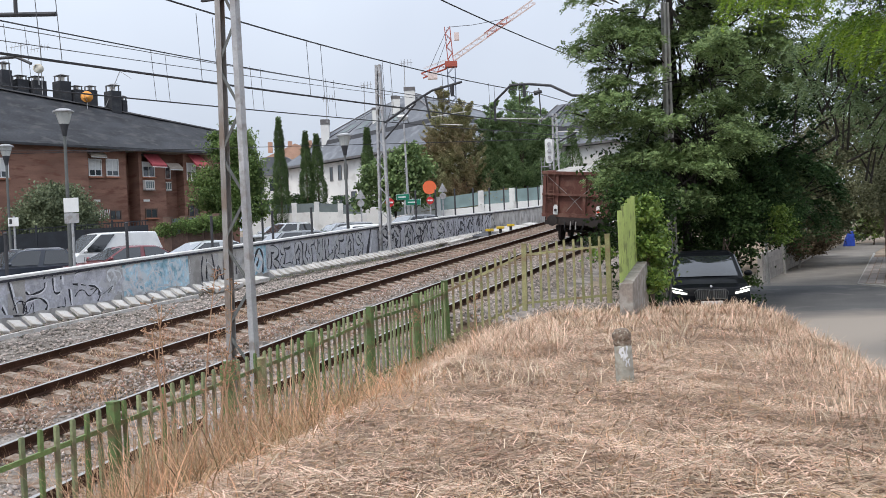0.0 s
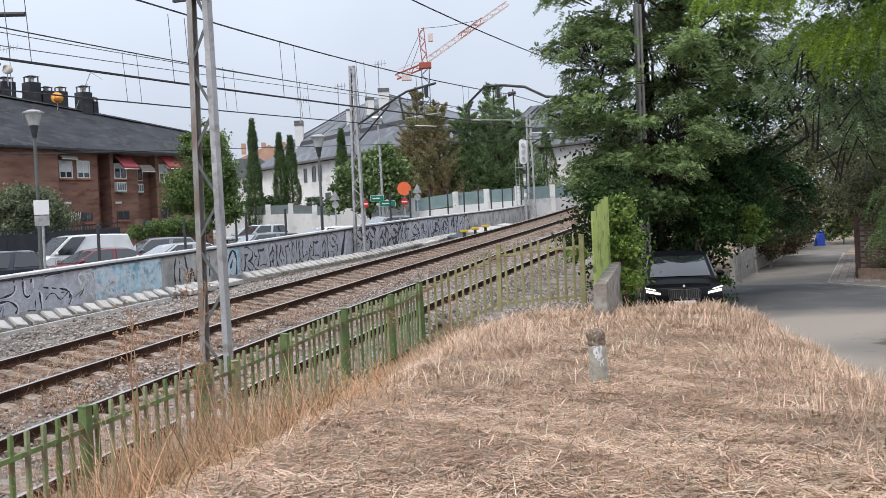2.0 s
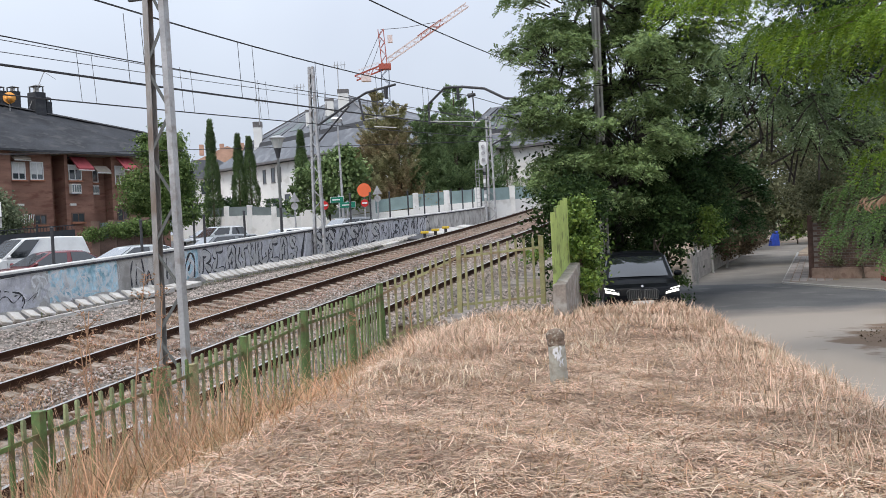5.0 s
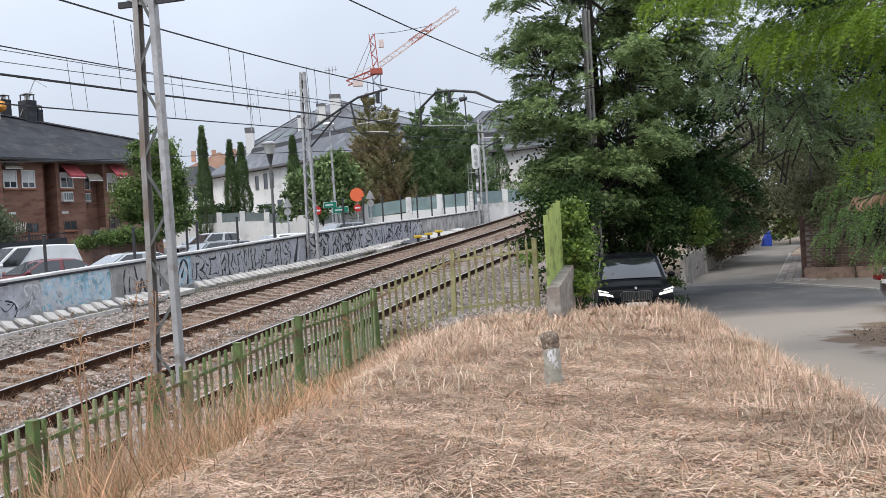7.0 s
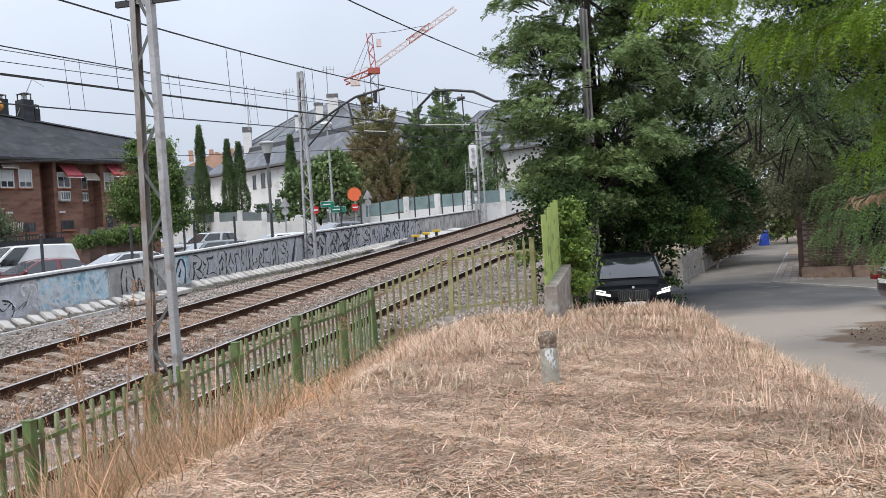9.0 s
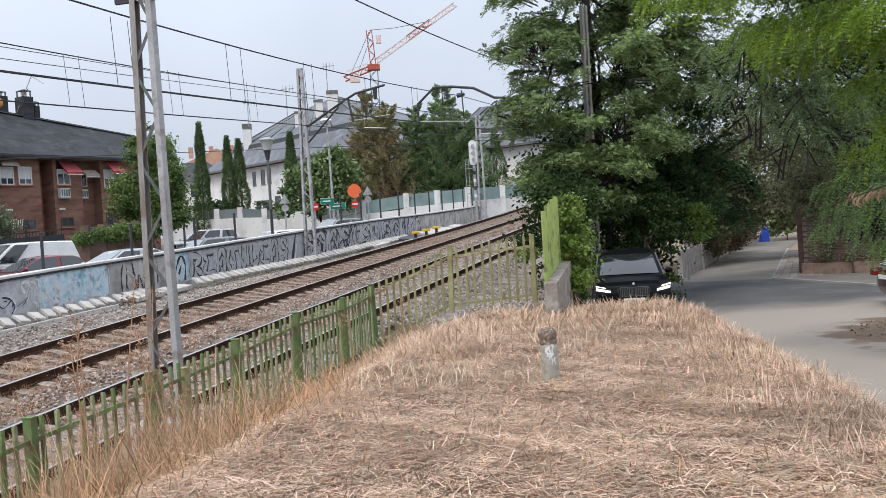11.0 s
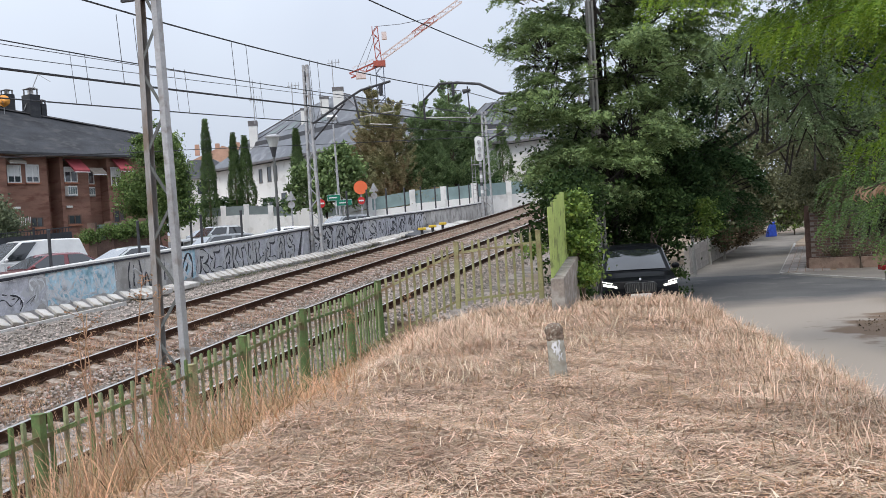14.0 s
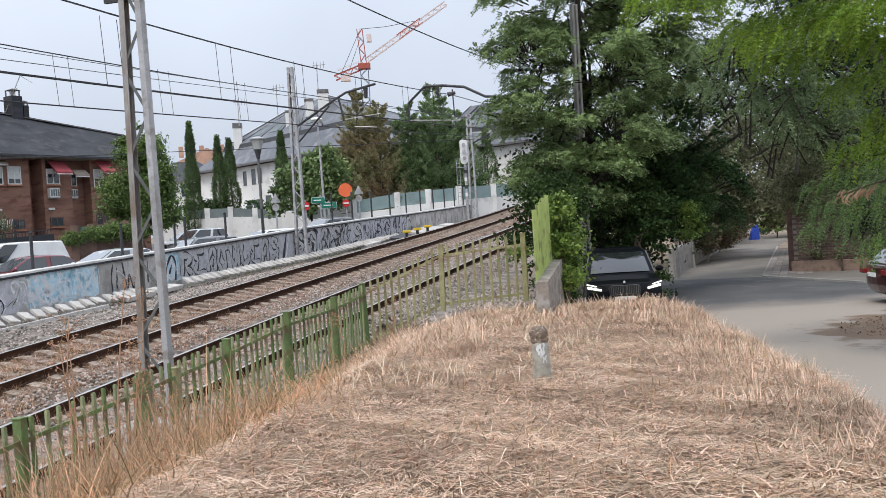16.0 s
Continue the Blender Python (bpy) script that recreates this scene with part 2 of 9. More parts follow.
    "leaf_olive": mat("leaf_olive", (0.12, 0.15, 0.085), 0.6, var=0.25, scale=0.7, fine=6, bump=0, col2=(0.20, 0.23, 0.14), island=0.4, trans=0.3),
    "leaf": mat("leaf_mid", (0.148, 0.212, 0.085), 0.5, var=0.25, scale=0.6, fine=6, bump=0, col2=(0.185, 0.258, 0.105), island=0.4, trans=0.22),
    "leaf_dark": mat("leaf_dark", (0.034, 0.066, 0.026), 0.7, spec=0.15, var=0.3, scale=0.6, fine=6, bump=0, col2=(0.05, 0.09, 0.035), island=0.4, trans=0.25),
    "leaf_bright": mat("leaf_bright", (0.14, 0.235, 0.028), 0.45, var=0.2, scale=0.9, fine=6, bump=0, col2=(0.19, 0.30, 0.04), island=0.35, trans=0.4),
    "leaf_grey": mat("leaf_grey", (0.085, 0.125, 0.062), 0.6, var=0.25, scale=0.7, fine=6, bump=0, col2=(0.12, 0.165, 0.09), island=0.4, trans=0.35),
    "leaf_pepper": mat("leaf_pepper", (0.10, 0.15, 0.07), 0.5, var=0.25, scale=0.7, fine=6, bump=0, col2=(0.15, 0.21, 0.10), island=0.4, trans=0.3),
    "leaf_frond": mat("leaf_frond", (0.11, 0.19, 0.058), 0.5, var=0.25, scale=0.9, fine=6, bump=0, col2=(0.145, 0.24, 0.075), island=0.35, trans=0.35),
    "leaf_ivy": mat("leaf_ivy", (0.115, 0.185, 0.04), 0.4, var=0.25, scale=1.5, fine=8, bump=0, col2=(0.16, 0.24, 0.055), island=0.5, trans=0.2),
    # darker copy of the ivy leaf: shade under the tree put into its colour
    "leaf_ivy_shaded": mat("leaf_ivy_shaded", (0.022, 0.042, 0.014), 0.6, spec=0.15, var=0.3, scale=1.5, fine=8, bump=0, col2=(0.037, 0.064, 0.02), island=0.5, trans=0.2),
    "leaf_brown": mat("leaf_brown", (0.40, 0.285, 0.175), 0.7, var=0.3, scale=0.35, fine=3, bump=0, col2=(0.26, 0.275, 0.14), island=0.4, trans=0.3),
    "leaf_dry": mat("leaf_dry", (0.36, 0.245, 0.165), 0.7, var=0.2, scale=2, fine=8, bump=0, island=0.4, trans=0.3),
    "leaf_conifer": mat("leaf_conifer", (0.175, 0.255, 0.12), 0.7, var=0.3, scale=0.35, fine=3, bump=0, col2=(0.22, 0.30, 0.145), island=0.45, trans=0.3),
    "leaf_cypress": mat("leaf_cypress", (0.08, 0.125, 0.05), 0.7, var=0.3, scale=0.8, fine=5, bump=0, col2=(0.105, 0.16, 0.06), island=0.45, trans=0.1),
    "pole_conc": mat("pole_concrete", (0.33, 0.32, 0.30), 0.9, var=0.18, scale=2, fine=30, bump=0.3),
    "car_black": mat("car_paint_black", (0.004, 0.0045, 0.006), 0.3, var=0.1, bump=0, coat=0.0, spec=0.12),
    "plastic_black": mat("plastic_black", (0.018, 0.018, 0.02), 0.6, var=0.2, bump=0),
    "tyre": mat("tyre", (0.02, 0.02, 0.02), 0.85, var=0.2, scale=8, bump=0.2),
    "rim": mat("rim", (0.45, 0.45, 0.46), 0.35, metal=0.8, var=0.1, bump=0),
    "chrome": mat("chrome", (0.6, 0.6, 0.62), 0.15, metal=1.0, var=0.05, bump=0),
    # pale base colour paints in part of the sky's reflection on the windscreens
    "car_glass": glass_mat("car_glass", (0.11, 0.12, 0.13), 0.05, 1.0),
    "car_glass_dark": mat("dark_windscreen", (0.012, 0.014, 0.017), 0.03, var=0.05, bump=0, spec=0.7, coat=1.0),
    "lamp_on": glow_mat("headlight_glow", (1.0, 0.98, 0.9), 2.2),
    "plate": mat("plate_white", (0.75, 0.75, 0.74), 0.4, var=0.05, bump=0),
    "wagon": mat("wagon_paint", (0.125, 0.050, 0.038), 0.75, var=0.3, scale=1.2, fine=25, bump=0.2, stain=(0.18, 0.095, 0.07), stain_amt=0.4),
    "wagon_dark": mat("wagon_dark", (0.035, 0.028, 0.026), 0.8, var=0.3, scale=3, bump=0.2),
    "rock_load": mat("grey_load", (0.36, 0.345, 0.32), 0.95, var=0.2, scale=3, bump=0.6),
}


def road_surface():
    """Asphalt that gives way to pale dust and sand towards the near verge."""
    m = M["asphalt"]
    n, l = m.node_tree.nodes, m.node_tree.links
    b = n["Principled BSDF"]
    src = b.inputs["Base Color"].links[0].from_socket
    co, sep, noi, ma, mr, mx = (n.new("ShaderNode" + k) for k in ("TexCoord", "SeparateXYZ", "TexNoise", "Math", "MapRange", "Mix"))
    noi.inputs["Scale"].default_value, noi.inputs["Detail"].default_value = 0.45, 6.0
    l.new(co.outputs["Object"], sep.inputs["Vector"])
    l.new(co.outputs["Object"], noi.inputs["Vector"])
    ma.operation = "MULTIPLY_ADD"
    ma.inputs[1].default_value = 3.0
    l.new(noi.outputs["Fac"], ma.inputs[0])
    l.new(sep.outputs["Y"], ma.inputs[2])
    mr.inputs["From Min"].default_value, mr.inputs["From Max"].default_value = 25.0, 27.0
    mr.inputs["To Min"].default_value, mr.inputs["To Max"].default_value = 1.0, 0.0
    l.new(ma.outputs["Value"], mr.inputs["Value"])
    mx.data_type = "RGBA"
    l.new(mr.outputs["Result"], mx.inputs[0])
    l.new(src, mx.inputs[6])
    mx.inputs[7].default_value = (0.285, 0.245, 0.205, 1)
    # brown bare earth with a ragged edge at the bend
    mp, ln, m2, mx2 = (n.new("ShaderNode" + k) for k in ("Mapping", "VectorMath", "MapRange", "Mix"))
    n2, ad = n.new("ShaderNodeTexNoise"), n.new("ShaderNodeMath")
    mp.vector_type = "POINT"
    mp.inputs["Scale"].default_value = (1 / 5.2, 1 / 3.3, 0)
    mp.inputs["Location"].default_value = (-14.6 / 5.2, -17.6 / 3.3, 0)
    ln.operation = "LENGTH"
    n2.inputs["Scale"].default_value, n2.inputs["Detail"].default_value = 1.3, 8.0
    l.new(co.outputs["Object"], mp.inputs["Vector"])
    l.new(co.outputs["Object"], n2.inputs["Vector"])
    l.new(mp.outputs["Vector"], ln.inputs[0])
    ad.operation = "ADD"
    l.new(ln.outputs["Value"], ad.inputs[0])
    l.new(n2.outputs["Fac"], ad.inputs[1])
    m2.inputs["From Min"].default_value, m2.inputs["From Max"].default_value = 1.48, 1.62
    m2.inputs["To Min"].default_value, m2.inputs["To Max"].default_value = 1.0, 0.0
    l.new(ad.outputs["Value"], m2.inputs["Value"])
    mx2.data_type = "RGBA"
    l.new(m2.outputs["Result"], mx2.inputs[0])
    l.new(mx.outputs[2], mx2.inputs[6])
    mx2.inputs[7].default_value = (0.15, 0.10, 0.065, 1)
    l.new(mx2.outputs[2], b.inputs["Base Color"])


M["street_asphalt"] = M["asphalt"].copy()
road_surface()


# ---- helpers of the builder ----
def place(ob, m, parent):
    if m is not None:
        ob.data.materials.append(m)
    if parent is not None:
        ob.parent = parent
    return ob


class Shape:
    """Collects faces of simple solids into one mesh."""

    def __init__(self):
        self.v, self.f, self.mi = [], [], []

    def add(self, v, f, mi=0):
        b = len(self.v)
        self.v.extend(tuple(p) for p in v)
        self.f.extend(tuple(i + b for i in q) for q in f)
        self.mi.extend([mi] * len(f))
        return self

    def box(self, c, s, rz=0.0, m=None, mi=0):
        x, y, z = (a / 2 for a in s)
        p = [Vector((i, j, k)) for k in (-z, z) for j in (-y, y) for i in (-x, x)]
        t = m if m is not None else Matrix.Translation(c) @ Matrix.Rotation(rz, 4, "Z")
        return self.add([t @ q for q in p], [(0, 2, 3, 1), (4, 5, 7, 6), (0, 1, 5, 4), (2, 6, 7, 3), (0, 4, 6, 2), (1, 3, 7, 5)], mi)

    def beam(self, a, b, w, h, mi=0):
        """A box from a to b, w wide and h high."""
        a, b = Vector(a), Vector(b)
        d = b - a
        t = Matrix.Translation((a + b) / 2) @ d.to_track_quat("Y", "Z").to_matrix().to_4x4()
        return self.box(None, (w, d.length, h), m=t, mi=mi)

    def tube(self, pts, rad, n=8, mi=0, cap=True):
        pts = [Vector(p) for p in pts]
        rad = rad if isinstance(rad, (list, tuple)) else [rad] * len(pts)
        v, f = [], []
        for i, p in enumerate(pts):
            d = (pts[min(i + 1, len(pts) - 1)] - pts[max(i - 1, 0)]).normalized()
            q = d.to_track_quat("Z", "Y")
            v += [p + q @ Vector((rad[i] * math.cos(a), rad[i] * math.sin(a), 0)) for a in (2 * math.pi * k / n for k in range(n))]
        for i in range(len(pts) - 1):
            f += [(i * n + k, i * n + (k + 1) % n, (i + 1) * n + (k + 1) % n, (i + 1) * n + k) for k in range(n)]
        if cap:
            f += [tuple(reversed(range(n))), tuple(range((len(pts) - 1) * n, len(pts) * n))]
        return self.add(v, f, mi)

    def sweep(self, outline, path, mi=0, closed=True):
        """An outline of (side, up) swept along path of (point, side vector, up vector)."""
        n, v, f = len(outline), [], []
        for p, s, u in path:
            v += [Vector(p) + a * Vector(s) + b * Vector(u) for a, b in outline]
        for i in range(len(path) - 1):
            f += [(i * n + k, (i + 1) * n + k, (i + 1) * n + (k + 1) % n, i * n + (k + 1) % n) for k in range(n if closed else n - 1)]
        if closed:
            f += [tuple(range(n)), tuple(reversed(range((len(path) - 1) * n, len(path) * n)))]
        return self.add(v, f, mi)

    def prism(self, outline, y0, y1, m=None, mi=0):
        """An outline of (x, z) drawn out from y0 to y1."""
        n = len(outline)
        m = m or Matrix()
        v = [m @ Vector((x, y, z)) for y in (y0, y1) for x, z in outline]
        f = [tuple(range(n)), tuple(reversed(range(n, 2 * n)))]
        f += [(k, n + k, n + (k + 1) % n, (k + 1) % n) for k in range(n)]
        return self.add(v, f, mi)

    def ball(self, c, r, n=8, mi=0):
        r = r if isinstance(r, (list, tuple)) else (r, r, r)
        v, f = [], []
        for i in range(n // 2 + 1):
            th = math.pi * i / (n // 2)
            for k in range(n):
                ph = 2 * math.pi * k / n
                v.append((c[0] + r[0] * math.sin(th) * math.cos(ph), c[1] + r[1] * math.sin(th) * math.sin(ph), c[2] + r[2] * math.cos(th)))
        for i in range(n // 2):
            f += [(i * n + k, (i + 1) * n + k, (i + 1) * n + (k + 1) % n, i * n + (k + 1) % n) for k in range(n)]
        return self.add(v, f, mi)

    def mesh(self, name):
        me = bpy.data.meshes.new(name)
        me.from_pydata(self.v, [], self.f)
        me.update()
        return me


def part(name, shape, material, parent=None, label="", smooth=False, bevel=0.0):
    """Links a shape (or a mesh) as one mesh object under a thing or a part."""
    me = shape.mesh(name) if isinstance(shape, Shape) else shape
    ob = new(name, me)
    for m in material if isinstance(material, (list, tuple)) else [material]:
        if m is not None and len(me.materials) < 8 and m.name not in me.materials:
            me.materials.append(m)
    if isinstance(shape, Shape) and any(shape.mi):
        me.polygons.foreach_set("material_index", shape.mi)
    if smooth:
        me.polygons.foreach_set("use_smooth", [True] * len(me.polygons))
    if bevel:
        mod = ob.modifiers.new("edge", "BEVEL")
        mod.width, mod.segments, mod.limit_method = bevel, 2, "ANGLE"
    if parent is not None:
        ob.parent = parent
    if label:
        ob["label"] = label
    return ob


def thing(name, m, label, category, group=""):
    e = new(name)
    e.matrix_basis = m
    e.empty_display_size = 0.1
    return tagged(e, label, category, group)


def big_mesh(name, verts, quads, mats, idx=None, smooth=False):
    """A mesh from numpy arrays; quads may be (n, 4) or (n, 3)."""
    me = bpy.data.meshes.new(name)
    k = quads.shape[1]
    me.vertices.add(len(verts))
    me.vertices.foreach_set("co", np.ascontiguousarray(verts, dtype=np.float32).ravel())
    me.loops.add(quads.size)
    me.loops.foreach_set("vertex_index", np.ascontiguousarray(quads, dtype=np.int32).ravel())
    me.polygons.add(len(quads))
    me.polygons.foreach_set("loop_start", np.arange(0, quads.size, k, dtype=np.int32))
    for m in mats:
        me.materials.append(m)
    if idx is not None:
        me.polygons.foreach_set("material_index", np.ascontiguousarray(idx, dtype=np.int32))
    if smooth:
        me.polygons.foreach_set("use_smooth", np.ones(len(quads), dtype=bool))
    me.update(calc_edges=True)
    return me


rng = np.random.default_rng(7)


def unit(a):
    return a / (np.linalg.norm(a, axis=1, keepdims=True) + 1e-9)

# ---- the line of the railway: stations in metres along the near track, offsets to the right of it ----
ST = np.linspace(-60, 300, 7201)


def heading(s):
    c = np.clip(s, -30, 52)
    h = 0.34464 + 0.003181 * c - 6.76e-5 * c * c
    return h - 0.0016 * np.clip(s - 52, 0, 130)


_th = heading(ST)
_d = ST[1] - ST[0]
TX, TY = np.cumsum(np.sin(_th)) * _d, np.cumsum(np.cos(_th)) * _d
_i = int(np.argmin(abs(ST)))
TX, TY = TX - TX[_i] - 3.1865, TY - TY[_i] + 18.7207
CANT, FAR, GAUGE = 0.0884, -3.5725, 1.74


def grade(s):
    s = np.asarray(s, float)
    return 0.2827 + 0.06351 * np.clip(s, -45, 60) + 0.02 * np.clip(s - 60, 0, 60)


def tp(s, off, h=0.0):
    """World point at a station, offset and height over the grade line."""
    th = float(heading(s))
    return Vector((float(np.interp(s, ST, TX)) + off * math.cos(th), float(np.interp(s, ST, TY)) - off * math.sin(th), float(grade(s)) + h))


def to_track(x, y):
    """Stations and offsets of world points (arrays)."""
    x, y = np.asarray(x, float), np.asarray(y, float)
    s = np.zeros_like(x)
    for _ in range(8):
        th = heading(s)
        dx, dy = x - np.interp(s, ST, TX), y - np.interp(s, ST, TY)
        s = np.clip(s + 0.9 * (dx * np.sin(th) + dy * np.cos(th)), -59, 299)
    th = heading(s)
    dx, dy = x - np.interp(s, ST, TX), y - np.interp(s, ST, TY)
    return s, dx * np.cos(th) - dy * np.sin(th)


# ---- ground levels ----
def wall_foot(s):
    return np.interp(s, [-30, 2, 8, 13, 20, 30, 45, 60], [0.72, 0.70, 0.52, 0.42, 0.22, 0.05, -0.1, -0.3])


def smooth01(a):
    a = np.clip(a, 0, 1)
    return a * a * (3 - 2 * a)


FENCE = [(-4.3, 4.6), (-3.42, 7.1), (-3.02, 8.3), (-2.4, 10.2), (-1.78, 12.1), (-1.17, 13.9), (-0.5, 15.8), (0.02, 17.3), (1.45, 17.0), (2.92, 16.5)]
FENCE_TOP = [1.05, 1.14, 1.20, 1.28, 1.38, 1.53, 1.58, 1.70, 2.33, 2.45]
FENCE_H = 1.22


def street_level(x, y):
    return np.clip(0.17 + 0.03 * x + 0.035 * y, -1.0, 4.2)


def lumps(x, y, f, a):
    return a * (np.sin(x * f * 1.7 + 1.3 * np.sin(y * f)) * np.cos(y * f * 1.3 + 0.7) + 0.5 * np.sin(x * f * 3.1 + y * f * 2.3))


def mound_edge(y):
    """Where the top of the mound ends towards the road."""
    return np.interp(y, [0, 5, 6.6, 8.6, 10.3, 12.2, 15, 18], [3.3, 3.55, 3.8, 4.15, 4.5, 4.85, 5.15, 5.2])


def ground_z(x, y):
    x, y = np.asarray(x, float), np.asarray(y, float)
    s, off = to_track(x, y)
    gl = grade(s)
    corridor = gl - np.clip(off, -5.5, 1.6) * CANT - 0.42
    corridor = np.where(off > 1.6, corridor - 0.12 * np.clip(off - 1.6, 0, 2), corridor)
    foot = gl + wall_foot(s) - 0.4
    corridor = np.where(off < -5.5, corridor + (foot - corridor) * np.clip((-5.5 - off) / 1.2, 0, 1), corridor)
    # the mound on which the camera stands
    plateau = 1.0 + 0.09 * smooth01((y - 8.5) / 6.0) + lumps(x, y, 0.8, 0.035) + lumps(x + 3, y, 2.6, 0.02)
    edge = mound_edge(y) + 0.08 * np.sin(y * 0.9) + 0.06 * np.sin(y * 2.3 + 1)
    fall = smooth01((x - edge + 0.2) / 1.5)
    back = smooth01((y - 16.6 + 0.35 * np.maximum(x - 2.6, 0)) / 3.0)
    road = -0.03 + 0 * x
    mound = plateau + (road - plateau) * np.maximum(fall, back * smooth01((x - 2.2) / 1.0))
    fb = np.interp(y, [0, 4.6, 8.3, 12.1, 17.3], [-0.3, -0.17, -0.02, 0.16, 0.50])
    bank = off - 3.5
    left = fb + (mound - fb) * smooth01(bank / 2.3)
    right = np.where(y < 17.3, left, mound)
    # beyond the mound the bank of the line falls to the road
    far_bank = corridor + (road - corridor) * smooth01((off - 4.2) / 1.4)
    w = smooth01((y - 17.0) / 2.0)
    right = right * (1 - w) + np.where(off > 3.5, far_bank, right) * w
    z = np.where(off > 3.5, right, np.where(off > -7.75, corridor, street_level(x, y)))
    blend = smooth01((off - 2.6) / 0.9)
    z = np.where((off > 2.6) & (off <= 3.5), corridor + (np.where(y < 18, fb, corridor) - corridor) * blend, z)
    return z


def near_far(lo, hi, step, out):
    a = list(np.arange(lo, hi + 1e-6, step))
    g = step
    while a[-1] < out:
        g *= 1.35
        a.append(a[-1] + g)
    g = step
    while a[0] > -out:
        g *= 1.35
        a.insert(0, a[0] - g)
    return np.array(a)


gx, gy = near_far(-12, 14, 0.25, 1800), near_far(-2, 32, 0.25, 1800)
GX, GY = np.meshgrid(gx, gy)
GZ = ground_z(GX, GY)
nx, ny = len(gx), len(gy)
ii = (np.arange(ny - 1)[:, None] * nx + np.arange(nx - 1)[None, :]).ravel()
quads = np.stack([ii, ii + 1, ii + nx + 1, ii + nx], 1)
cx, cy = (GX[:-1, :-1] + GX[1:, 1:]).ravel() / 2, (GY[:-1, :-1] + GY[1:, 1:]).ravel() / 2
_s, _o = to_track(cx, cy)
gi = np.where((_o > 2.8) & (cx < 7.0) & (cy < 20.5) & (cy > -60), 1, 0)
gi = np.where((_o > 2.8) & (_o < 4.5) & (cy < 17.5) & (cy > -20), 3, gi)
gi = np.where((_o > -7.75) & (_o <= 2.8) & (_s < 80) & (_s > -55), 2, gi)
ground = new("ground", big_mesh("ground", np.stack([GX.ravel(), GY.ravel(), GZ.ravel()], 1), quads, [M["dirt"], M["straw_bed"], M["ballast"], M["earth"]], gi, True))
tagged(ground, "dry grassy ground rising in a mown mound beside the railway", "ground", kind="structure")


def sheet(name, outline, z, m, label, cat, lift=0.0, step=None):
    """A flat or ground-following sheet over a polygon, cut into strips along y."""
    bm = bmesh.new()
    vs = [bm.verts.new((x, y, 0)) for x, y in outline]
    bm.faces.new(vs)
    if step:
        xs, ys = [p[0] for p in outline], [p[1] for p in outline]
        for axis, lo, hi in (((1, 0, 0), min(xs), max(xs)), ((0, 1, 0), min(ys), max(ys))):
            a = lo + step
            while a < hi:
                bmesh.ops.bisect_plane(bm, geom=bm.verts[:] + bm.edges[:] + bm.faces[:], plane_co=Vector(axis) * a, plane_no=axis)
                a += step
    for v in bm.verts:
        v.co.z = (z(v.co.x, v.co.y) if callable(z) else z) + lift
    bm.normal_update()
    for f in bm.faces:
        if f.normal.z < 0:
            f.normal_flip()
    me = bpy.data.meshes.new(name)
    bm.to_mesh(me)
    bm.free()
    me.materials.append(m)
    return tagged(new(name, me), label, cat, kind="structure")

# ---- road, lane and pavements ----
def wobble(pts, amp, n=6):
    out = []
    for a, b in zip(pts, pts[1:] + pts[:1]):
        for k in range(n):
            t = k / n
            out.append((a[0] + (b[0] - a[0]) * t + (random.random() - 0.5) * amp * (k > 0), a[1] + (b[1] - a[1]) * t + (random.random() - 0.5) * amp * (k > 0)))
    return out


sheet("road", [(4.2, -20), (60, -20), (60, 36), (12.2, 36.4), (3.0, 37.5), (4.0, 22)], 0.004, M["asphalt"], "grey worn asphalt road turning to pale sand at its near edge", "road")
sheet("lane", [(12.0, 36.2), (15.45, 34.6), (27.2, 59.2), (34.4, 72.5), (40, 84), (37, 86), (27.3, 67.0), (14.4, 43.6)], 0.012, M["lane"], "pale concrete lane between garden walls", "road")
sidewalk = sheet("pavement", [(15.45, 34.5), (16.3, 28.8), (20.0, 26.4), (40, 20), (60, 16), (60, 62), (40, 62), (28.4, 58.6)], 0.05, M["lane"], "concrete pavement round the corner", "pavement")
kerb_line = [(28.3, 61.0), (15.40, 34.5), (16.25, 28.8), (19.9, 26.3), (40, 19.9)]
kerb = Shape()
for a, b in zip(kerb_line, kerb_line[1:]):
    kerb.beam((*a, 0.02), (*b, 0.02), 0.13, 0.10)
tagged(part("kerb", kerb, M["pole_conc"]), "pale concrete kerb stones along the pavement", "kerb", kind="structure")
# setts of the paved strip beside the lane
sett = Shape().box((0, 0, 0), (0.27, 0.46, 0.06)).mesh("sett")
sett.materials.append(mat("pavement_setts", (0.23, 0.205, 0.188), 0.9, var=0.15, scale=3, obj=0.22, bump=0.3))
sheet("sett_bed", [(15.5, 34.55), (17.4, 34.1), (28.0, 57.6), (27.0, 58.4)], 0.055, M["earth"], "dark sandy joints between the setts", "pavement")
lane_dir = Vector((12.2, 24.9, 0)).normalized()
lane_side = Vector((lane_dir.y, -lane_dir.x, 0))
for i in range(46):
    for k in range(6):
        o = new("sett", sett)
        o.parent = sidewalk
        p = Vector((15.62, 34.75, 0.042)) + lane_dir * (0.50 * i + 0.25 * (k % 2)) + lane_side * (0.305 * k)
        o.matrix_basis = Matrix.Translation(p) @ Matrix.Rotation(-math.atan2(lane_dir.x, lane_dir.y), 4, "Z")


# ---- the street behind the wall ----
def off_line(off, s0, s1, n):
    return [tuple(tp(s, off)[:2]) for s in np.linspace(s0, s1, n)]


street_pts = off_line(-8.3, -35, 60, 20) + [(14, 92), (-60, 110), (-70, 20)]
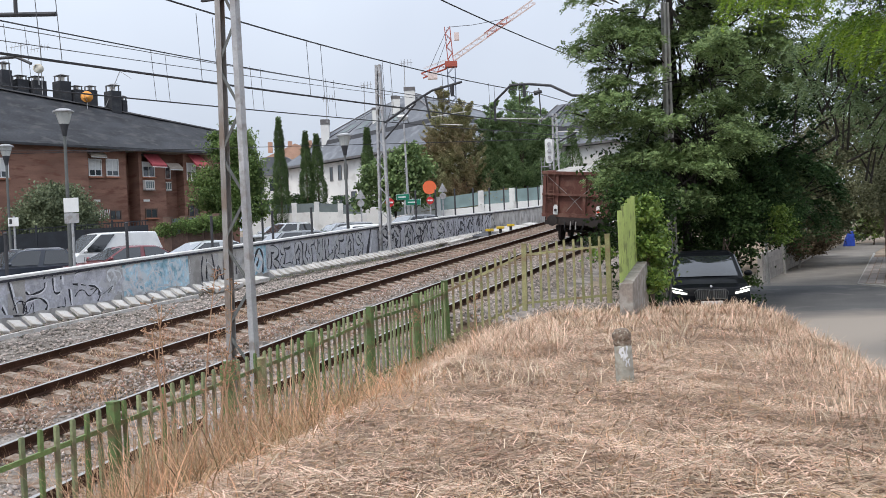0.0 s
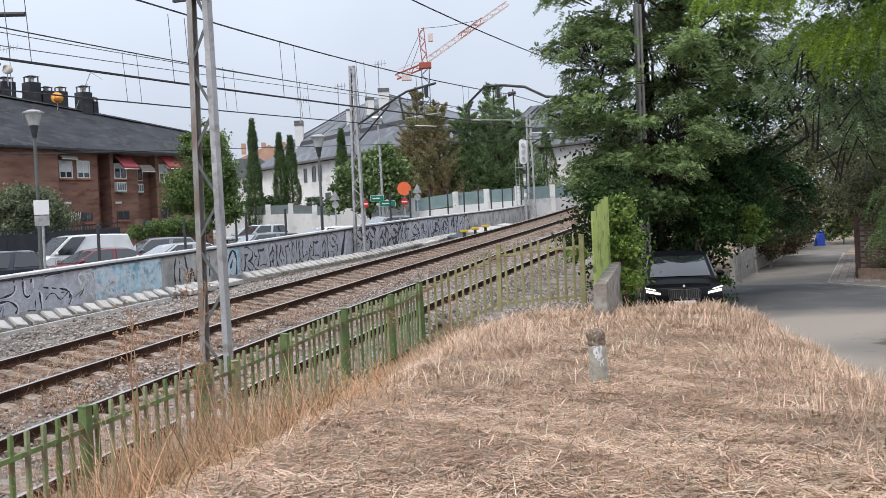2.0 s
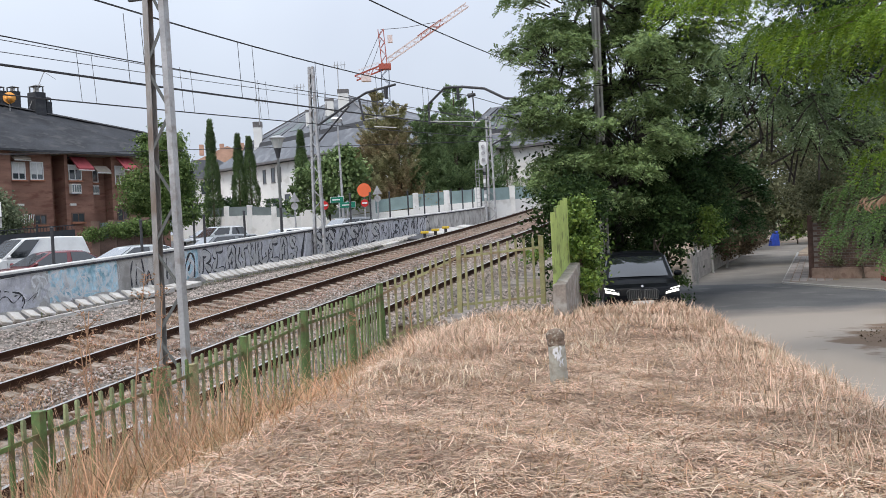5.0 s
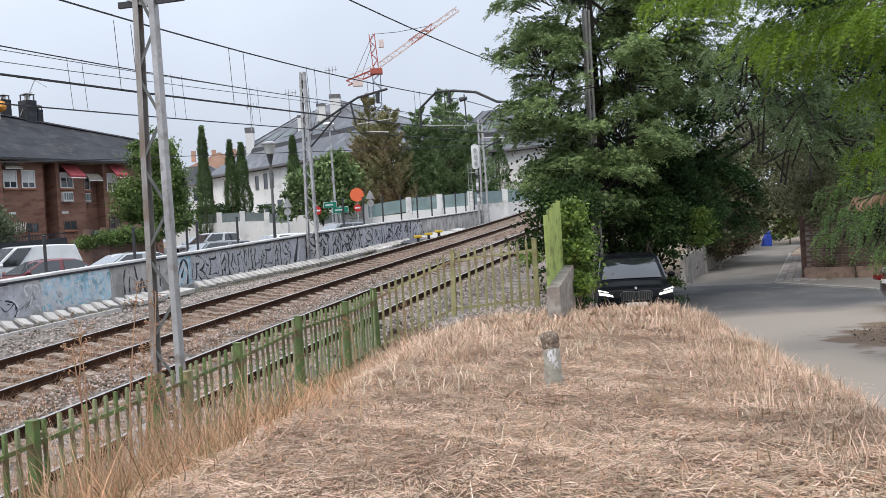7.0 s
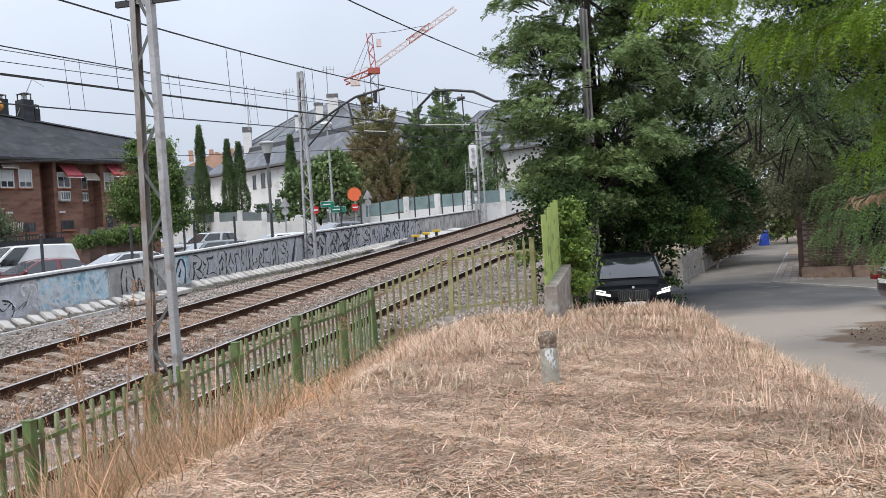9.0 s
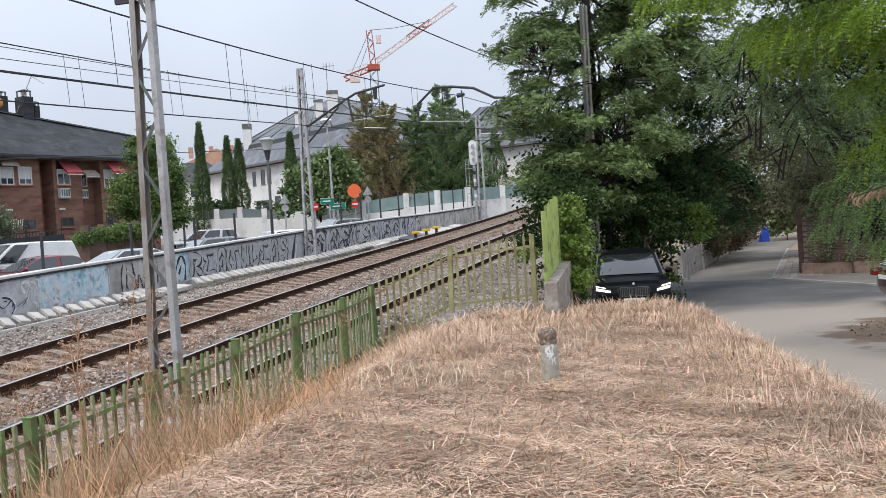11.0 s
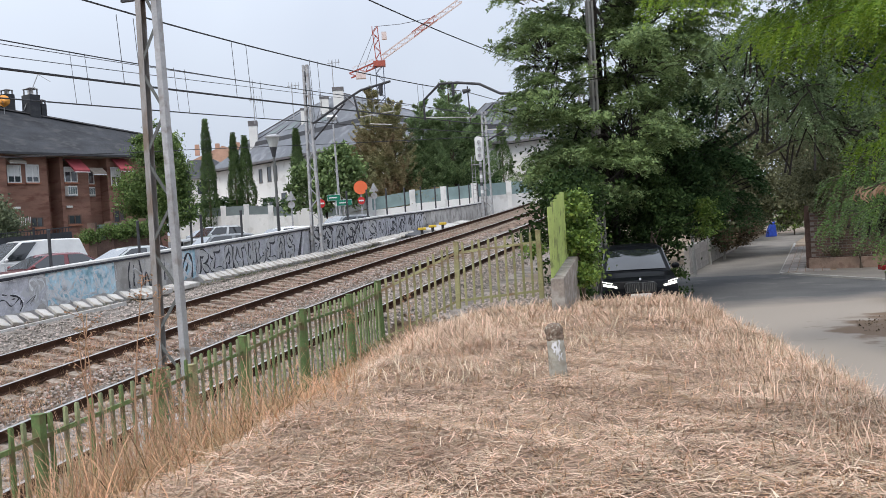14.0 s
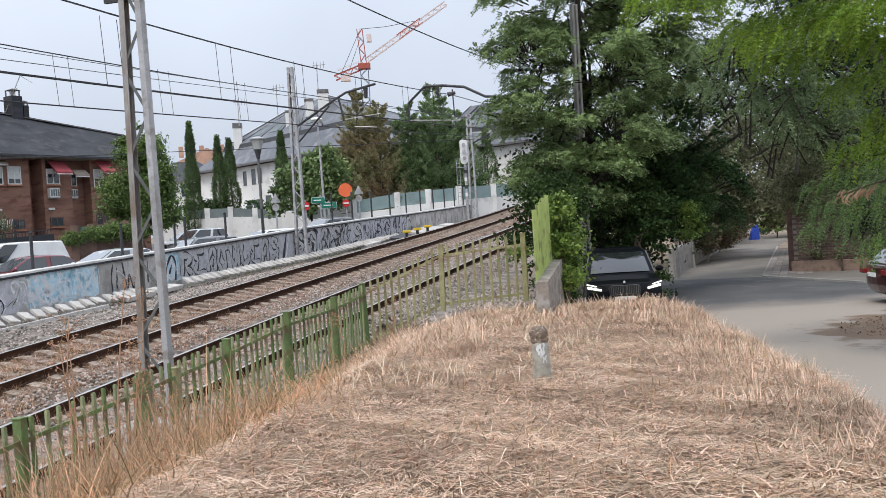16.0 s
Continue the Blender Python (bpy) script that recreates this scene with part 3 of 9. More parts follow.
sheet("street", street_pts, lambda x, y: float(street_level(x, y)), M["street_asphalt"], "asphalt street and car park behind the trackside wall", "street", lift=0.02, step=6.0)

# ---- tracks ----
RAIL = [(-0.07, 0), (0.07, 0), (0.07, 0.012), (0.012, 0.03), (0.012, 0.115), (0.036, 0.125), (0.036, 0.157), (-0.036, 0.157), (-0.036, 0.125), (-0.012, 0.115), (-0.012, 0.03), (-0.07, 0.012)]


def frame_at(s, off, h=0.0):
    th = float(heading(s))
    side = Vector((math.cos(th), -math.sin(th), -CANT)).normalized()
    ahead = Vector((math.sin(th), math.cos(th), 0.0635)).normalized()
    return tp(s, off, -off * CANT + h), side, ahead.cross(side) * -1 if ahead.cross(side).z < 0 else ahead.cross(side), ahead


sleeper_shape = Shape()
sleeper_shape.prism([(-1.3, -0.12), (1.3, -0.12), (1.3, 0.0), (0.95, 0.035), (0.55, 0.035), (0.4, 0.0), (-0.4, 0.0), (-0.55, 0.035), (-0.95, 0.035), (-1.3, 0.0)], -0.13, 0.13)
sleeper_mesh = sleeper_shape.mesh("sleeper")
sleeper_mesh.materials.append(M["sleeper"])


def track(off, label):
    t = thing("railway_track", Matrix(), label, "railway track", "tracks of the line")
    for k in (-1, 1):
        path = []
        for s in np.concatenate([np.arange(-50, -16, 4.0), np.arange(-16, 70, 1.0), np.arange(70, 240, 5.0)]):
            p, side, up, _ = frame_at(float(s), off + k * GAUGE / 2, -0.157)
            path.append((p, side, up))
        r = part("rail", Shape().sweep(RAIL, path), M["rail_side"], t, "rusty steel rail")
        head = [(-0.030, 0.158), (-0.030, 0.1595), (0.030, 0.1595), (0.030, 0.158)]
        part("running_surface", Shape().sweep(head, path), M["rail_top"], r, "polished rail head")
    s = -18.0
    while s < 62:
        p, side, up, ahead = frame_at(s, off, -0.19)
        m = Matrix((side, ahead, up)).transposed().to_4x4()
        m.translation = p
        o = new("sleeper", sleeper_mesh)
        o.parent, o.matrix_basis = t, m
        s += 0.6
    return t


track(0.0, "rusty railway track on concrete sleepers in stone ballast")
track(FAR, "railway track with rusty rails, half sunk in brown ballast and weeds")

# ballast bed over the ground
bs, bo = np.concatenate([np.arange(-50, -16, 3.0), np.arange(-16, 45, 0.3), np.arange(45, 240, 2.5)]), np.concatenate([np.arange(-7.45, 3.0, 0.22)])
BS, BO = np.meshgrid(bs, bo)
th = heading(BS)
BX = np.interp(BS, ST, TX) + BO * np.cos(th)
BY = np.interp(BS, ST, TY) - BO * np.sin(th)


def ballast_h(s, off):
    base = -np.clip(off, -5.2, 1.4) * CANT - 0.21
    in_far, in_near = abs(off - FAR), abs(off)
    base = np.where((off > 1.4), base - 0.42 * (off - 1.4), base)
    foot = wall_foot(s) - 0.24
    base = np.where(off < -5.2, base + (foot - base) * np.clip((-5.2 - off) / 1.5, 0, 1), base)
    mid = np.clip(1 - abs(off - FAR / 2) / 0.6, 0, 1)
    return base + 0.05 * mid


BZ = grade(BS) + ballast_h(BS, BO) + rng.normal(0, 0.018, BS.shape) + lumps(BS, BO, 2.0, 0.02)
nb = len(bs)
bi = (np.arange(len(bo) - 1)[:, None] * nb + np.arange(nb - 1)[None, :]).ravel()
bq = np.stack([bi, bi + 1, bi + nb + 1, bi + nb], 1)
cO = (BO[:-1, :-1] + BO[1:, 1:]).ravel() / 2
bidx = np.where((abs(cO - FAR) < 1.15) | (abs(cO - FAR - 1.5) < 0.6), 1, 0)
bed = new("ballast_bed", big_mesh("ballast_bed", np.stack([BX.ravel(), BY.ravel(), BZ.ravel()], 1), bq, [M["ballast"], M["ballast_rust"]], bidx))
tagged(bed, "bed of grey and rust-stained ballast under both tracks", "ballast", kind="structure")


def stone_heap(name, p, r0, r1, m, label):
    """Loose broken stones at the points p."""
    n = len(p)
    x, y, z = p[:, 0], p[:, 1], p[:, 2]
    r = rng.uniform(r0, r1, n)
    v0 = np.array([(1, 0, 0), (0, 1, 0), (-1, 0, 0), (0, -1, 0), (0, 0, 1), (0, 0, -1)], float)
    f0 = np.array([(0, 1, 4), (1, 2, 4), (2, 3, 4), (3, 0, 4), (1, 0, 5), (2, 1, 5), (3, 2, 5), (0, 3, 5)])
    v = v0[None] * r[:, None, None] * rng.uniform(0.6, 1.25, (n, 6, 1))
    a, b = rng.uniform(0, 6.28, n), rng.uniform(-0.9, 0.9, n)
    ca, sa, cb, sb = np.cos(a), np.sin(a), np.cos(b), np.sin(b)
    X = v[..., 0] * cb[:, None] + v[..., 2] * sb[:, None]
    Z = -v[..., 0] * sb[:, None] + v[..., 2] * cb[:, None]
    V = np.stack([X * ca[:, None] - v[..., 1] * sa[:, None] + x[:, None], X * sa[:, None] + v[..., 1] * ca[:, None] + y[:, None], Z * 0.8 + (z + r * 0.25)[:, None]], -1)
    F = f0[None] + 6 * np.arange(n)[:, None, None]
    return tagged(new(name, big_mesh(name, V.reshape(-1, 3), F.reshape(-1, 3), [m])), label, "ballast stones", kind="stuff")


def stones(name, s0, s1, o0, o1, n, r0, r1, m, label):
    s, o = rng.uniform(s0, s1, n), rng.uniform(o0, o1, n)
    th = heading(s)
    return stone_heap(name, np.stack([np.interp(s, ST, TX) + o * np.cos(th), np.interp(s, ST, TY) - o * np.sin(th), grade(s) + ballast_h(s, o)], 1), r0, r1, m, label)


stones("ballast_stones", -13, 30, 0.95, 2.9, 20000, 0.021, 0.052, M["stone"], "loose grey ballast stones on the shoulder of the near track")
stones("ballast_stones", -13, 30, -2.3, 0.9, 19000, 0.021, 0.05, M["stone"], "loose grey ballast stones between the rails")
stones("rusty_ballast_stones", -13, 30, -4.8, -1.7, 15000, 0.021, 0.049, M["stone_rust"], "rust-stained ballast stones round the far track")
stones("ballast_stones", -8, 30, -7.2, -4.6, 14000, 0.021, 0.053, M["stone"], "loose grey ballast stones below the wall")

# ---- trackside wall with graffiti ----
WALL_OFF = -7.62


def wall_top(s):
    return float(np.interp(s, [-30, 0, 5, 12, 22, 29, 39, 52, 60], [1.63, 1.635, 1.585, 1.48, 1.385, 1.27, 1.02, 0.75, 0.6]))


wall = thing("wall_trackside", Matrix(), "low grey concrete trackside wall covered in black, white and blue graffiti", "wall")
wall["kind"] = "structure"
s = -22.0
while s < 58:
    e = s + 2.36
    a, b = tp(s, WALL_OFF), tp(e, WALL_OFF)
    d = (b - a).normalized()
    n = Vector((d.y, -d.x, 0)).normalized() * 0.09
    v = []
    for k, p in ((s, a), (e, b)):
        for q in (n, -n):
            lo, hi = grade(k) + wall_foot(k) - 0.5, grade(k) + wall_top(k)
            v += [(p.x + q.x, p.y + q.y, float(lo)), (p.x + q.x, p.y + q.y, float(hi))]
    part("wall_panel", Shape().add(v, [(0, 1, 5, 4), (2, 6, 7, 3), (1, 3, 7, 5), (0, 4, 6, 2), (0, 2, 3, 1), (4, 5, 7, 6)]), M["wall_conc"], wall)
    s += 2.38
cope = [(tp(s, WALL_OFF, wall_top(s) + 0.004), Vector((math.cos(heading(s)), -math.sin(heading(s)), 0)), Vector((0, 0, 1))) for s in np.arange(-22, 59, 1.0)]
part("coping", Shape().sweep([(-0.13, 0), (0.13, 0), (0.13, 0.055), (0.10, 0.075), (-0.10, 0.075), (-0.13, 0.055)], cope), M["wall_cap"], wall, "pale rounded concrete coping")
part("coping_line", Shape().sweep([(0.115, -0.06), (0.135, -0.06), (0.135, -0.004), (0.115, -0.004)], cope), M["paint_black"], wall, "dark line under the coping")


def on_wall(s, u, lift):
    """A point of the wall's face: station, height share between foot and top."""
    lo, hi = float(wall_foot(s)) + 0.0, wall_top(s)
    return tp(s, WALL_OFF + 0.09 + lift, lo + (hi - lo) * u)


def spray(points, width, m, lift=0.006):
    """A sprayed stroke through (station, height share) points, smoothed."""
    pts = [Vector((a, b, 0)) for a, b in points]
    fine = []
    for i in range(len(pts) - 1):
        p0, p1, p2, p3 = pts[max(i - 1, 0)], pts[i], pts[i + 1], pts[min(i + 2, len(pts) - 1)]
        for k in range(6):
            t = k / 6
            fine.append(0.5 * ((2 * p1) + (p2 - p0) * t + (2 * p0 - 5 * p1 + 4 * p2 - p3) * t * t + (3 * p1 - p0 - 3 * p2 + p3) * t ** 3))
    fine.append(pts[-1])
    sh, v = Shape(), []
    for i, p in enumerate(fine):
        d = fine[min(i + 1, len(fine) - 1)] - fine[max(i - 1, 0)]
        n = Vector((-d.y, d.x * 1.0, 0))
        n = n.normalized() if n.length > 1e-6 else Vector((0, 1, 0))
        w = width * (0.8 + 0.35 * math.sin(i * 0.9))
        for k in (-1, 1):
            a, b = p.x + k * n.x * w / 2, p.y + k * n.y * w / 2
            v.append(on_wall(a, min(max(b, 0.0), 0.985), lift))
    sh.add(v, [(2 * i, 2 * i + 2, 2 * i + 3, 2 * i + 1) for i in range(len(fine) - 1)])
    return part("graffiti_stroke", sh, m, wall)


def patch(s0, s1, u0, u1, m, lift=0.003, rough=0.12, label=""):
    """A painted field on the wall with an uneven edge."""
    n, v = 14, []
    for i in range(n + 1):
        a = s0 + (s1 - s0) * i / n
        v += [on_wall(a + (random.random() - 0.5) * 0.1, max(0.0, u0 + (random.random() - 0.5) * rough), lift), on_wall(a, min(0.97, u1 + (random.random() - 0.5) * rough), lift)]
    return part("graffiti_field", Shape().add(v, [(2 * i, 2 * i + 2, 2 * i + 3, 2 * i + 1) for i in range(n)]), m, wall, label)


# sprayed shapes that read as no letter: hooks, loops, bars and arcs
GLYPH = [
    [[(0.0, 0.05), (0.15, 0.95)], [(0.15, 0.9), (0.75, 0.75), (0.35, 0.45), (0.85, 0.05)]],
    [[(0.8, 0.95), (0.1, 0.85), (0.25, 0.5), (0.05, 0.15), (0.85, 0.0)]],
    [[(0.05, 0.0), (0.2, 0.6), (0.5, 0.95), (0.75, 0.6), (0.7, 0.0)], [(0.3, 0.25), (0.5, 0.6)]],
    [[(0.1, 0.95), (0.15, 0.3), (0.45, 0.02), (0.6, 0.5), (0.55, 0.95)], [(0.8, 0.05), (0.85, 0.9)]],
    [[(0.05, 0.95), (0.0, 0.3), (0.3, 0.0), (0.65, 0.2), (0.5, 0.7), (0.8, 0.95)]],
    [[(0.8, 0.75), (0.45, 0.97), (0.1, 0.7), (0.55, 0.5), (0.75, 0.3), (0.6, 0.0)], [(0.15, 0.05), (0.4, 0.2)]],
    [[(0.35, 0.0), (0.3, 0.5), (0.45, 0.95)], [(0.65, 0.1), (0.7, 0.85)]],
    [[(0.3, 0.05), (0.0, 0.45), (0.35, 0.95), (0.8, 0.6), (0.6, 0.1), (0.35, 0.35), (0.5, 0.6)]],
    [[(0.0, 0.95), (0.3, 0.05), (0.45, 0.5), (0.7, 0.0), (0.9, 0.95)]],
    [[(0.15, 0.95), (0.1, 0.4), (0.2, 0.05), (0.8, 0.2), (0.75, 0.5)]],
]


def tag_word(s0, s1, glyphs, m, width, u0=0.05, u1=0.92, lift=0.006):
    w = (s1 - s0) / len(glyphs)
    for i, g in enumerate(glyphs):
        for stroke in GLYPH[g]:
            spray([(s0 + w * (i + 0.05 + a * 0.95 + 0.04 * random.random()), u0 + (u1 - u0) * (b + 0.05 * (random.random() - 0.5))) for a, b in stroke], width, m, lift)


def bubble(s0, s1, glyphs, out_m, fill_m, wide, u0=0.08, u1=0.88):
    """Fat letters: a dark outline under a paler fill."""
    w = (s1 - s0) / len(glyphs)
    for i, g in enumerate(glyphs):
        for stroke in GLYPH[g]:
            pts = [(s0 + w * (i + 0.08 + a * 0.95 + 0.08 * (random.random() - 0.5)), u0 + (u1 - u0) * (b + 0.08 * (random.random() - 0.5))) for a, b in stroke]
            spray(pts, wide, out_m, 0.006 + 0.0006 * i)
            spray([(a - 0.03, b + 0.02) for a, b in pts], wide * 0.62, fill_m, 0.0105 + 0.0006 * i)


def scribble(s0, s1, n, m, width, lift, u0=0.05, u1=0.9):
    for k in range(n):
        a = s0 + (s1 - s0) * (k + random.random()) / n
        b = u0 + (u1 - u0) * random.random()
        pts = [(a, b)]
        for _ in range(random.randint(2, 5)):
            a += random.uniform(-0.25, 0.4)
            b = min(max(b + random.uniform(-0.45, 0.45), u0), u1)
            pts.append((a, b))
        spray(pts, width * random.uniform(0.6, 1.3), m, lift)


patch(-3.5, 3.8, 0.02, 0.95, M["paint_grey"], 0.002)
patch(4.25, 7.15, 0.06, 0.95, M["paint_blue"], 0.003, 0.12, "pale blue painted field with white scrawls")
patch(3.6, 5.1, 0.08, 0.94, M["paint_pale"], 0.0025, 0.2)
patch(11.4, 21.5, 0.05, 0.93, M["paint_grey"], 0.002)
patch(10.2, 11.5, 0.05, 0.95, M["paint_blue"], 0.003, 0.2)
patch(21.6, 36, 0.03, 0.95, M["paint_grey"], 0.002)
bubble(-6.4, -0.6, [8, 9, 5], M["paint_black"], M["paint_grey"], 0.16)
def fat(points, wide, m_out=None, m_in=None):
    """One stroke of a large letter: dark with a pale edge beside it."""
    spray([(a + 0.05, b - 0.01) for a, b in points], wide * 1.5, m_in or M["paint_white"], 0.0055)
    spray(points, wide, m_out or M["paint_black"], 0.008)


for row in ([(-0.85, 0.92), (-0.45, 0.1)], [(-0.3, 0.95), (0.0, 0.55), (0.25, 0.08)], [(0.35, 0.93), (0.55, 0.12)], [(1.45, 0.93), (1.42, 0.62), (1.0, 0.52), (0.85, 0.62)],
            [(0.75, 0.08), (0.85, 0.36), (1.25, 0.40), (1.5, 0.2), (1.45, 0.05)], [(1.72, 0.95), (1.75, 0.5), (1.95, 0.48), (2.0, 0.95)],
            [(3.1, 0.95), (2.5, 0.9), (2.3, 0.66), (2.75, 0.55), (3.2, 0.44), (3.35, 0.22), (3.25, 0.04)], [(2.25, 0.5), (2.3, 0.05)]):
    fat(row, 0.055)
scribble(-0.8, 3.4, 9, M["paint_grey"], 0.09, 0.0095, 0.05, 0.9)
scribble(0.3, 3.6, 6, M["paint_black"], 0.03, 0.0105, 0.05, 0.4)
scribble(3.7, 5.2, 14, M["paint_white"], 0.08, 0.006)
scribble(4.4, 7.0, 14, M["paint_white"], 0.035, 0.007, 0.15, 0.85)
tag_word(7.5, 9.9, [6, 8, 6], M["paint_black"], 0.07)
scribble(7.4, 9.9, 5, M["paint_pale"], 0.08, 0.006)
tag_word(10.4, 11.4, [7], M["paint_white"], 0.14, 0.03, 0.7)
tag_word(10.5, 11.5, [2], M["paint_black"], 0.10, 0.05, 0.9, 0.008)
bubble(11.6, 19.0, [0, 1, 2, 4, 3, 9, 1, 2, 5], M["paint_black"], M["paint_pale"], 0.30)
spray([(19.3, 0.0), (19.75, 0.97)], 0.2, M["paint_black"])
spray([(19.55, 0.0), (20.0, 0.97)], 0.07, M["paint_white"], 0.008)
bubble(20.2, 28.5, [5, 7, 2, 5, 4, 5], M["paint_black"], M["paint_pale"], 0.36, 0.1, 0.85)
scribble(20.2, 28.5, 14, M["paint_black"], 0.10, 0.016)
bubble(28.6, 36, [3, 5, 7, 6, 2], M["paint_black"], M["paint_grey"], 0.36, 0.1, 0.85)
scribble(28.6, 38, 10, M["paint_black"], 0.11, 0.016)

# posts standing along the wall
for s in (-6.6, -3.0, 0.7, 4.95, 8.95, 12.6, 15.4, 18.4, 25.6, 28.2, 31.0, 34.0, 37.0, 40.0, 43.0, 46.0, 49.0, 52.0, 55.0):
    p = tp(s, WALL_OFF - 0.28)
    base = float(street_level(p.x, p.y)) + 0.02
    top = float(grade(s)) + wall_top(s) + (1.05 if s < 22 else 1.45)
    post = thing("fence_post", Matrix.Translation((p.x, p.y, base)), "dark green steel fence post behind the trackside wall", "post", "posts behind the wall")
    part("shaft", Shape().tube([(0, 0, 0), (0, 0, top - base)], 0.045, 8), M["black_steel"], post)
    part("cap", Shape().ball((0, 0, top - base + 0.01), (0.06, 0.06, 0.035), 8), M["black_steel"], post)

# trough covers leaning in a row below the wall
slab_mesh = Shape().prism([(-0.19, 0), (0.19, 0), (0.19, 0.05), (0.175, 0.065), (-0.175, 0.065), (-0.19, 0.05)], -0.145, 0.145).mesh("trough_cover")
slab_mesh.materials.append(M["slab"])
s, k = -8.0, 0
while s < 32:
    if not (8.2 < s < 10.6):
        h = float(np.interp(s, [-10, 0, 11, 15, 20, 27, 32], [0.62, 0.61, 0.43, 0.34, 0.22, 0.17, 0.1]))
        th = float(heading(s))
        o = new("trough_cover", slab_mesh)
        o.matrix_basis = Matrix.Translation(tp(s, -6.85 + 0.03 * math.sin(k * 1.7), h + 0.03)) @ Matrix.Rotation(-th + 0.05 * math.sin(k * 2.3), 4, "Z") @ Matrix.Rotation(radians(27 + 4 * math.sin(k * 1.9)), 4, "Y") @ Matrix.Rotation(radians(-14), 4, "Z")
        tagged(o, "pale concrete cable trough cover leaning in a row beside the track", "concrete slab", "row of trough covers")
    s += 0.49 if s < 7 else 0.42
    k += 1
trough = Shape()
path = [(tp(s, -6.55, float(np.interp(s, [-10, 0, 11, 15, 20, 27, 32], [0.62, 0.61, 0.43, 0.34, 0.22, 0.17, 0.1])) - 0.2), Vector((math.cos(heading(s)), -math.sin(heading(s)), 0)), Vector((0, 0, 1))) for s in np.arange(-9, 6.6, 0.8)]
trough.sweep([(-0.05, 0), (0.05, 0), (0.05, 0.13), (-0.05, 0.13)], path)
tagged(part("cable_trough", trough, M["slab"]), "edge of a concrete cable trough beside the track", "cable trough", kind="structure")


# ---- foliage ----
def pinnate(base, d, length, pairs, ll, lw, droop):
    """Feathered leaves: leaflets in pairs along a drooping stalk."""
    n = len(base)
    side = unit(np.cross(d, np.array([0, 0, 1.0]) + rng.normal(0, 0.45, (n, 3))))
    V = []
    for j in range(pairs):
        t = 0.15 + 0.85 * (j + 0.5) / pairs
        p = base + d * (length * t)[:, None]
        p[:, 2] -= droop * length * t * t
        for k in (-1, 1):
            o = unit(side * k * 0.9 + d * 0.45 + np.array([0, 0, -0.35 * droop]) + rng.normal(0, 0.12, (n, 3))) * (ll * (1.05 - 0.45 * abs(t - 0.5)) * length)[:, None]
            w = unit(d + rng.normal(0, 0.25, (n, 3))) * (lw * length)[:, None]
            V += [p, p + o * 0.5 - w * 0.5, p + o, p + o * 0.5 + w * 0.5]
    V = np.stack(V, 1)
    m = pairs * 2
    return V.reshape(-1, 3), (np.arange(n * m)[:, None] * 4 + np.arange(4)[None])


def simple_leaves(p, size, flat=None):
    n = len(p)
    nn = unit(rng.normal(0, 1, (n, 3)) + (flat if flat is not None else np.array([0, 0, 0.6])))
    a = unit(np.cross(nn, rng.normal(0, 1, (n, 3))))
    b = np.cross(nn, a)
    s = (size * rng.uniform(0.6, 1.25, n))[:, None]
    V = np.stack([p - a * s * 0.5, p - b * s * 0.33 + nn * s * 0.06, p + a * s * 0.55, p + b * s * 0.33 + nn * s * 0.06], 1)
    return V.reshape(-1, 3), np.arange(n * 4).reshape(n, 4)


def in_blobs(blobs, n, shell=0.33, squash=0.85, sprays=26):
    """Points in overlapping lumps, gathered in sprays with gaps between them, with their outward directions."""
    B = np.array(blobs, float)
    w = B[:, 3] ** 2.3
    k = max(len(B) * sprays, 40)
    j = rng.choice(len(B), k, p=w / w.sum())
    d = unit(rng.normal(0, 1, (k, 3)) + np.array([0, 0, 0.15]))
    r = B[j, 3] * rng.uniform(0, 1, k) ** shell
    c = B[j, :3] + d * r[:, None] * np.array([1, 1, squash])
    i = rng.integers(0, k, n)
    s = (0.10 + 0.16 * B[j[i], 3])[:, None] * rng.uniform(0.6, 1.2, k)[i][:, None]
    p = c[i] + rng.normal(0, 1, (n, 3)) * s * np.array([1, 1, 0.38])
    return p, d[i]


def limbs(sh, base, top, blobs, r, seed, n=8):
    """Trunk and limbs reaching into the lumps of a crown."""
    q = random.Random(seed)
    base, top = Vector(base), Vector(top)
    mid = base.lerp(top, 0.5) + Vector((q.uniform(-0.2, 0.2), q.uniform(-0.2, 0.2), 0))
    sh.tube([base, base.lerp(mid, 0.3), mid, top], [r * 1.25, r, r * 0.85, r * 0.55], 10)
    for b in q.sample(list(blobs), min(n, len(blobs))):
        s = base.lerp(top, q.uniform(0.45, 1.0))
        e = Vector(b[:3])
        m = s.lerp(e, 0.5) + Vector((q.uniform(-0.4, 0.4), q.uniform(-0.4, 0.4), 0.25)) * b[3] * 0.5
        sh.tube([s, m, e], [r * 0.42, r * 0.28, r * 0.10], 7)
        for _ in range(3):
            e2 = e + Vector((q.uniform(-1, 1), q.uniform(-1, 1), q.uniform(-0.5, 0.9))) * b[3] * 0.75
            sh.tube([m.lerp(e, q.uniform(0.3, 1)), e2], [r * 0.13, r * 0.04], 5)
    return sh


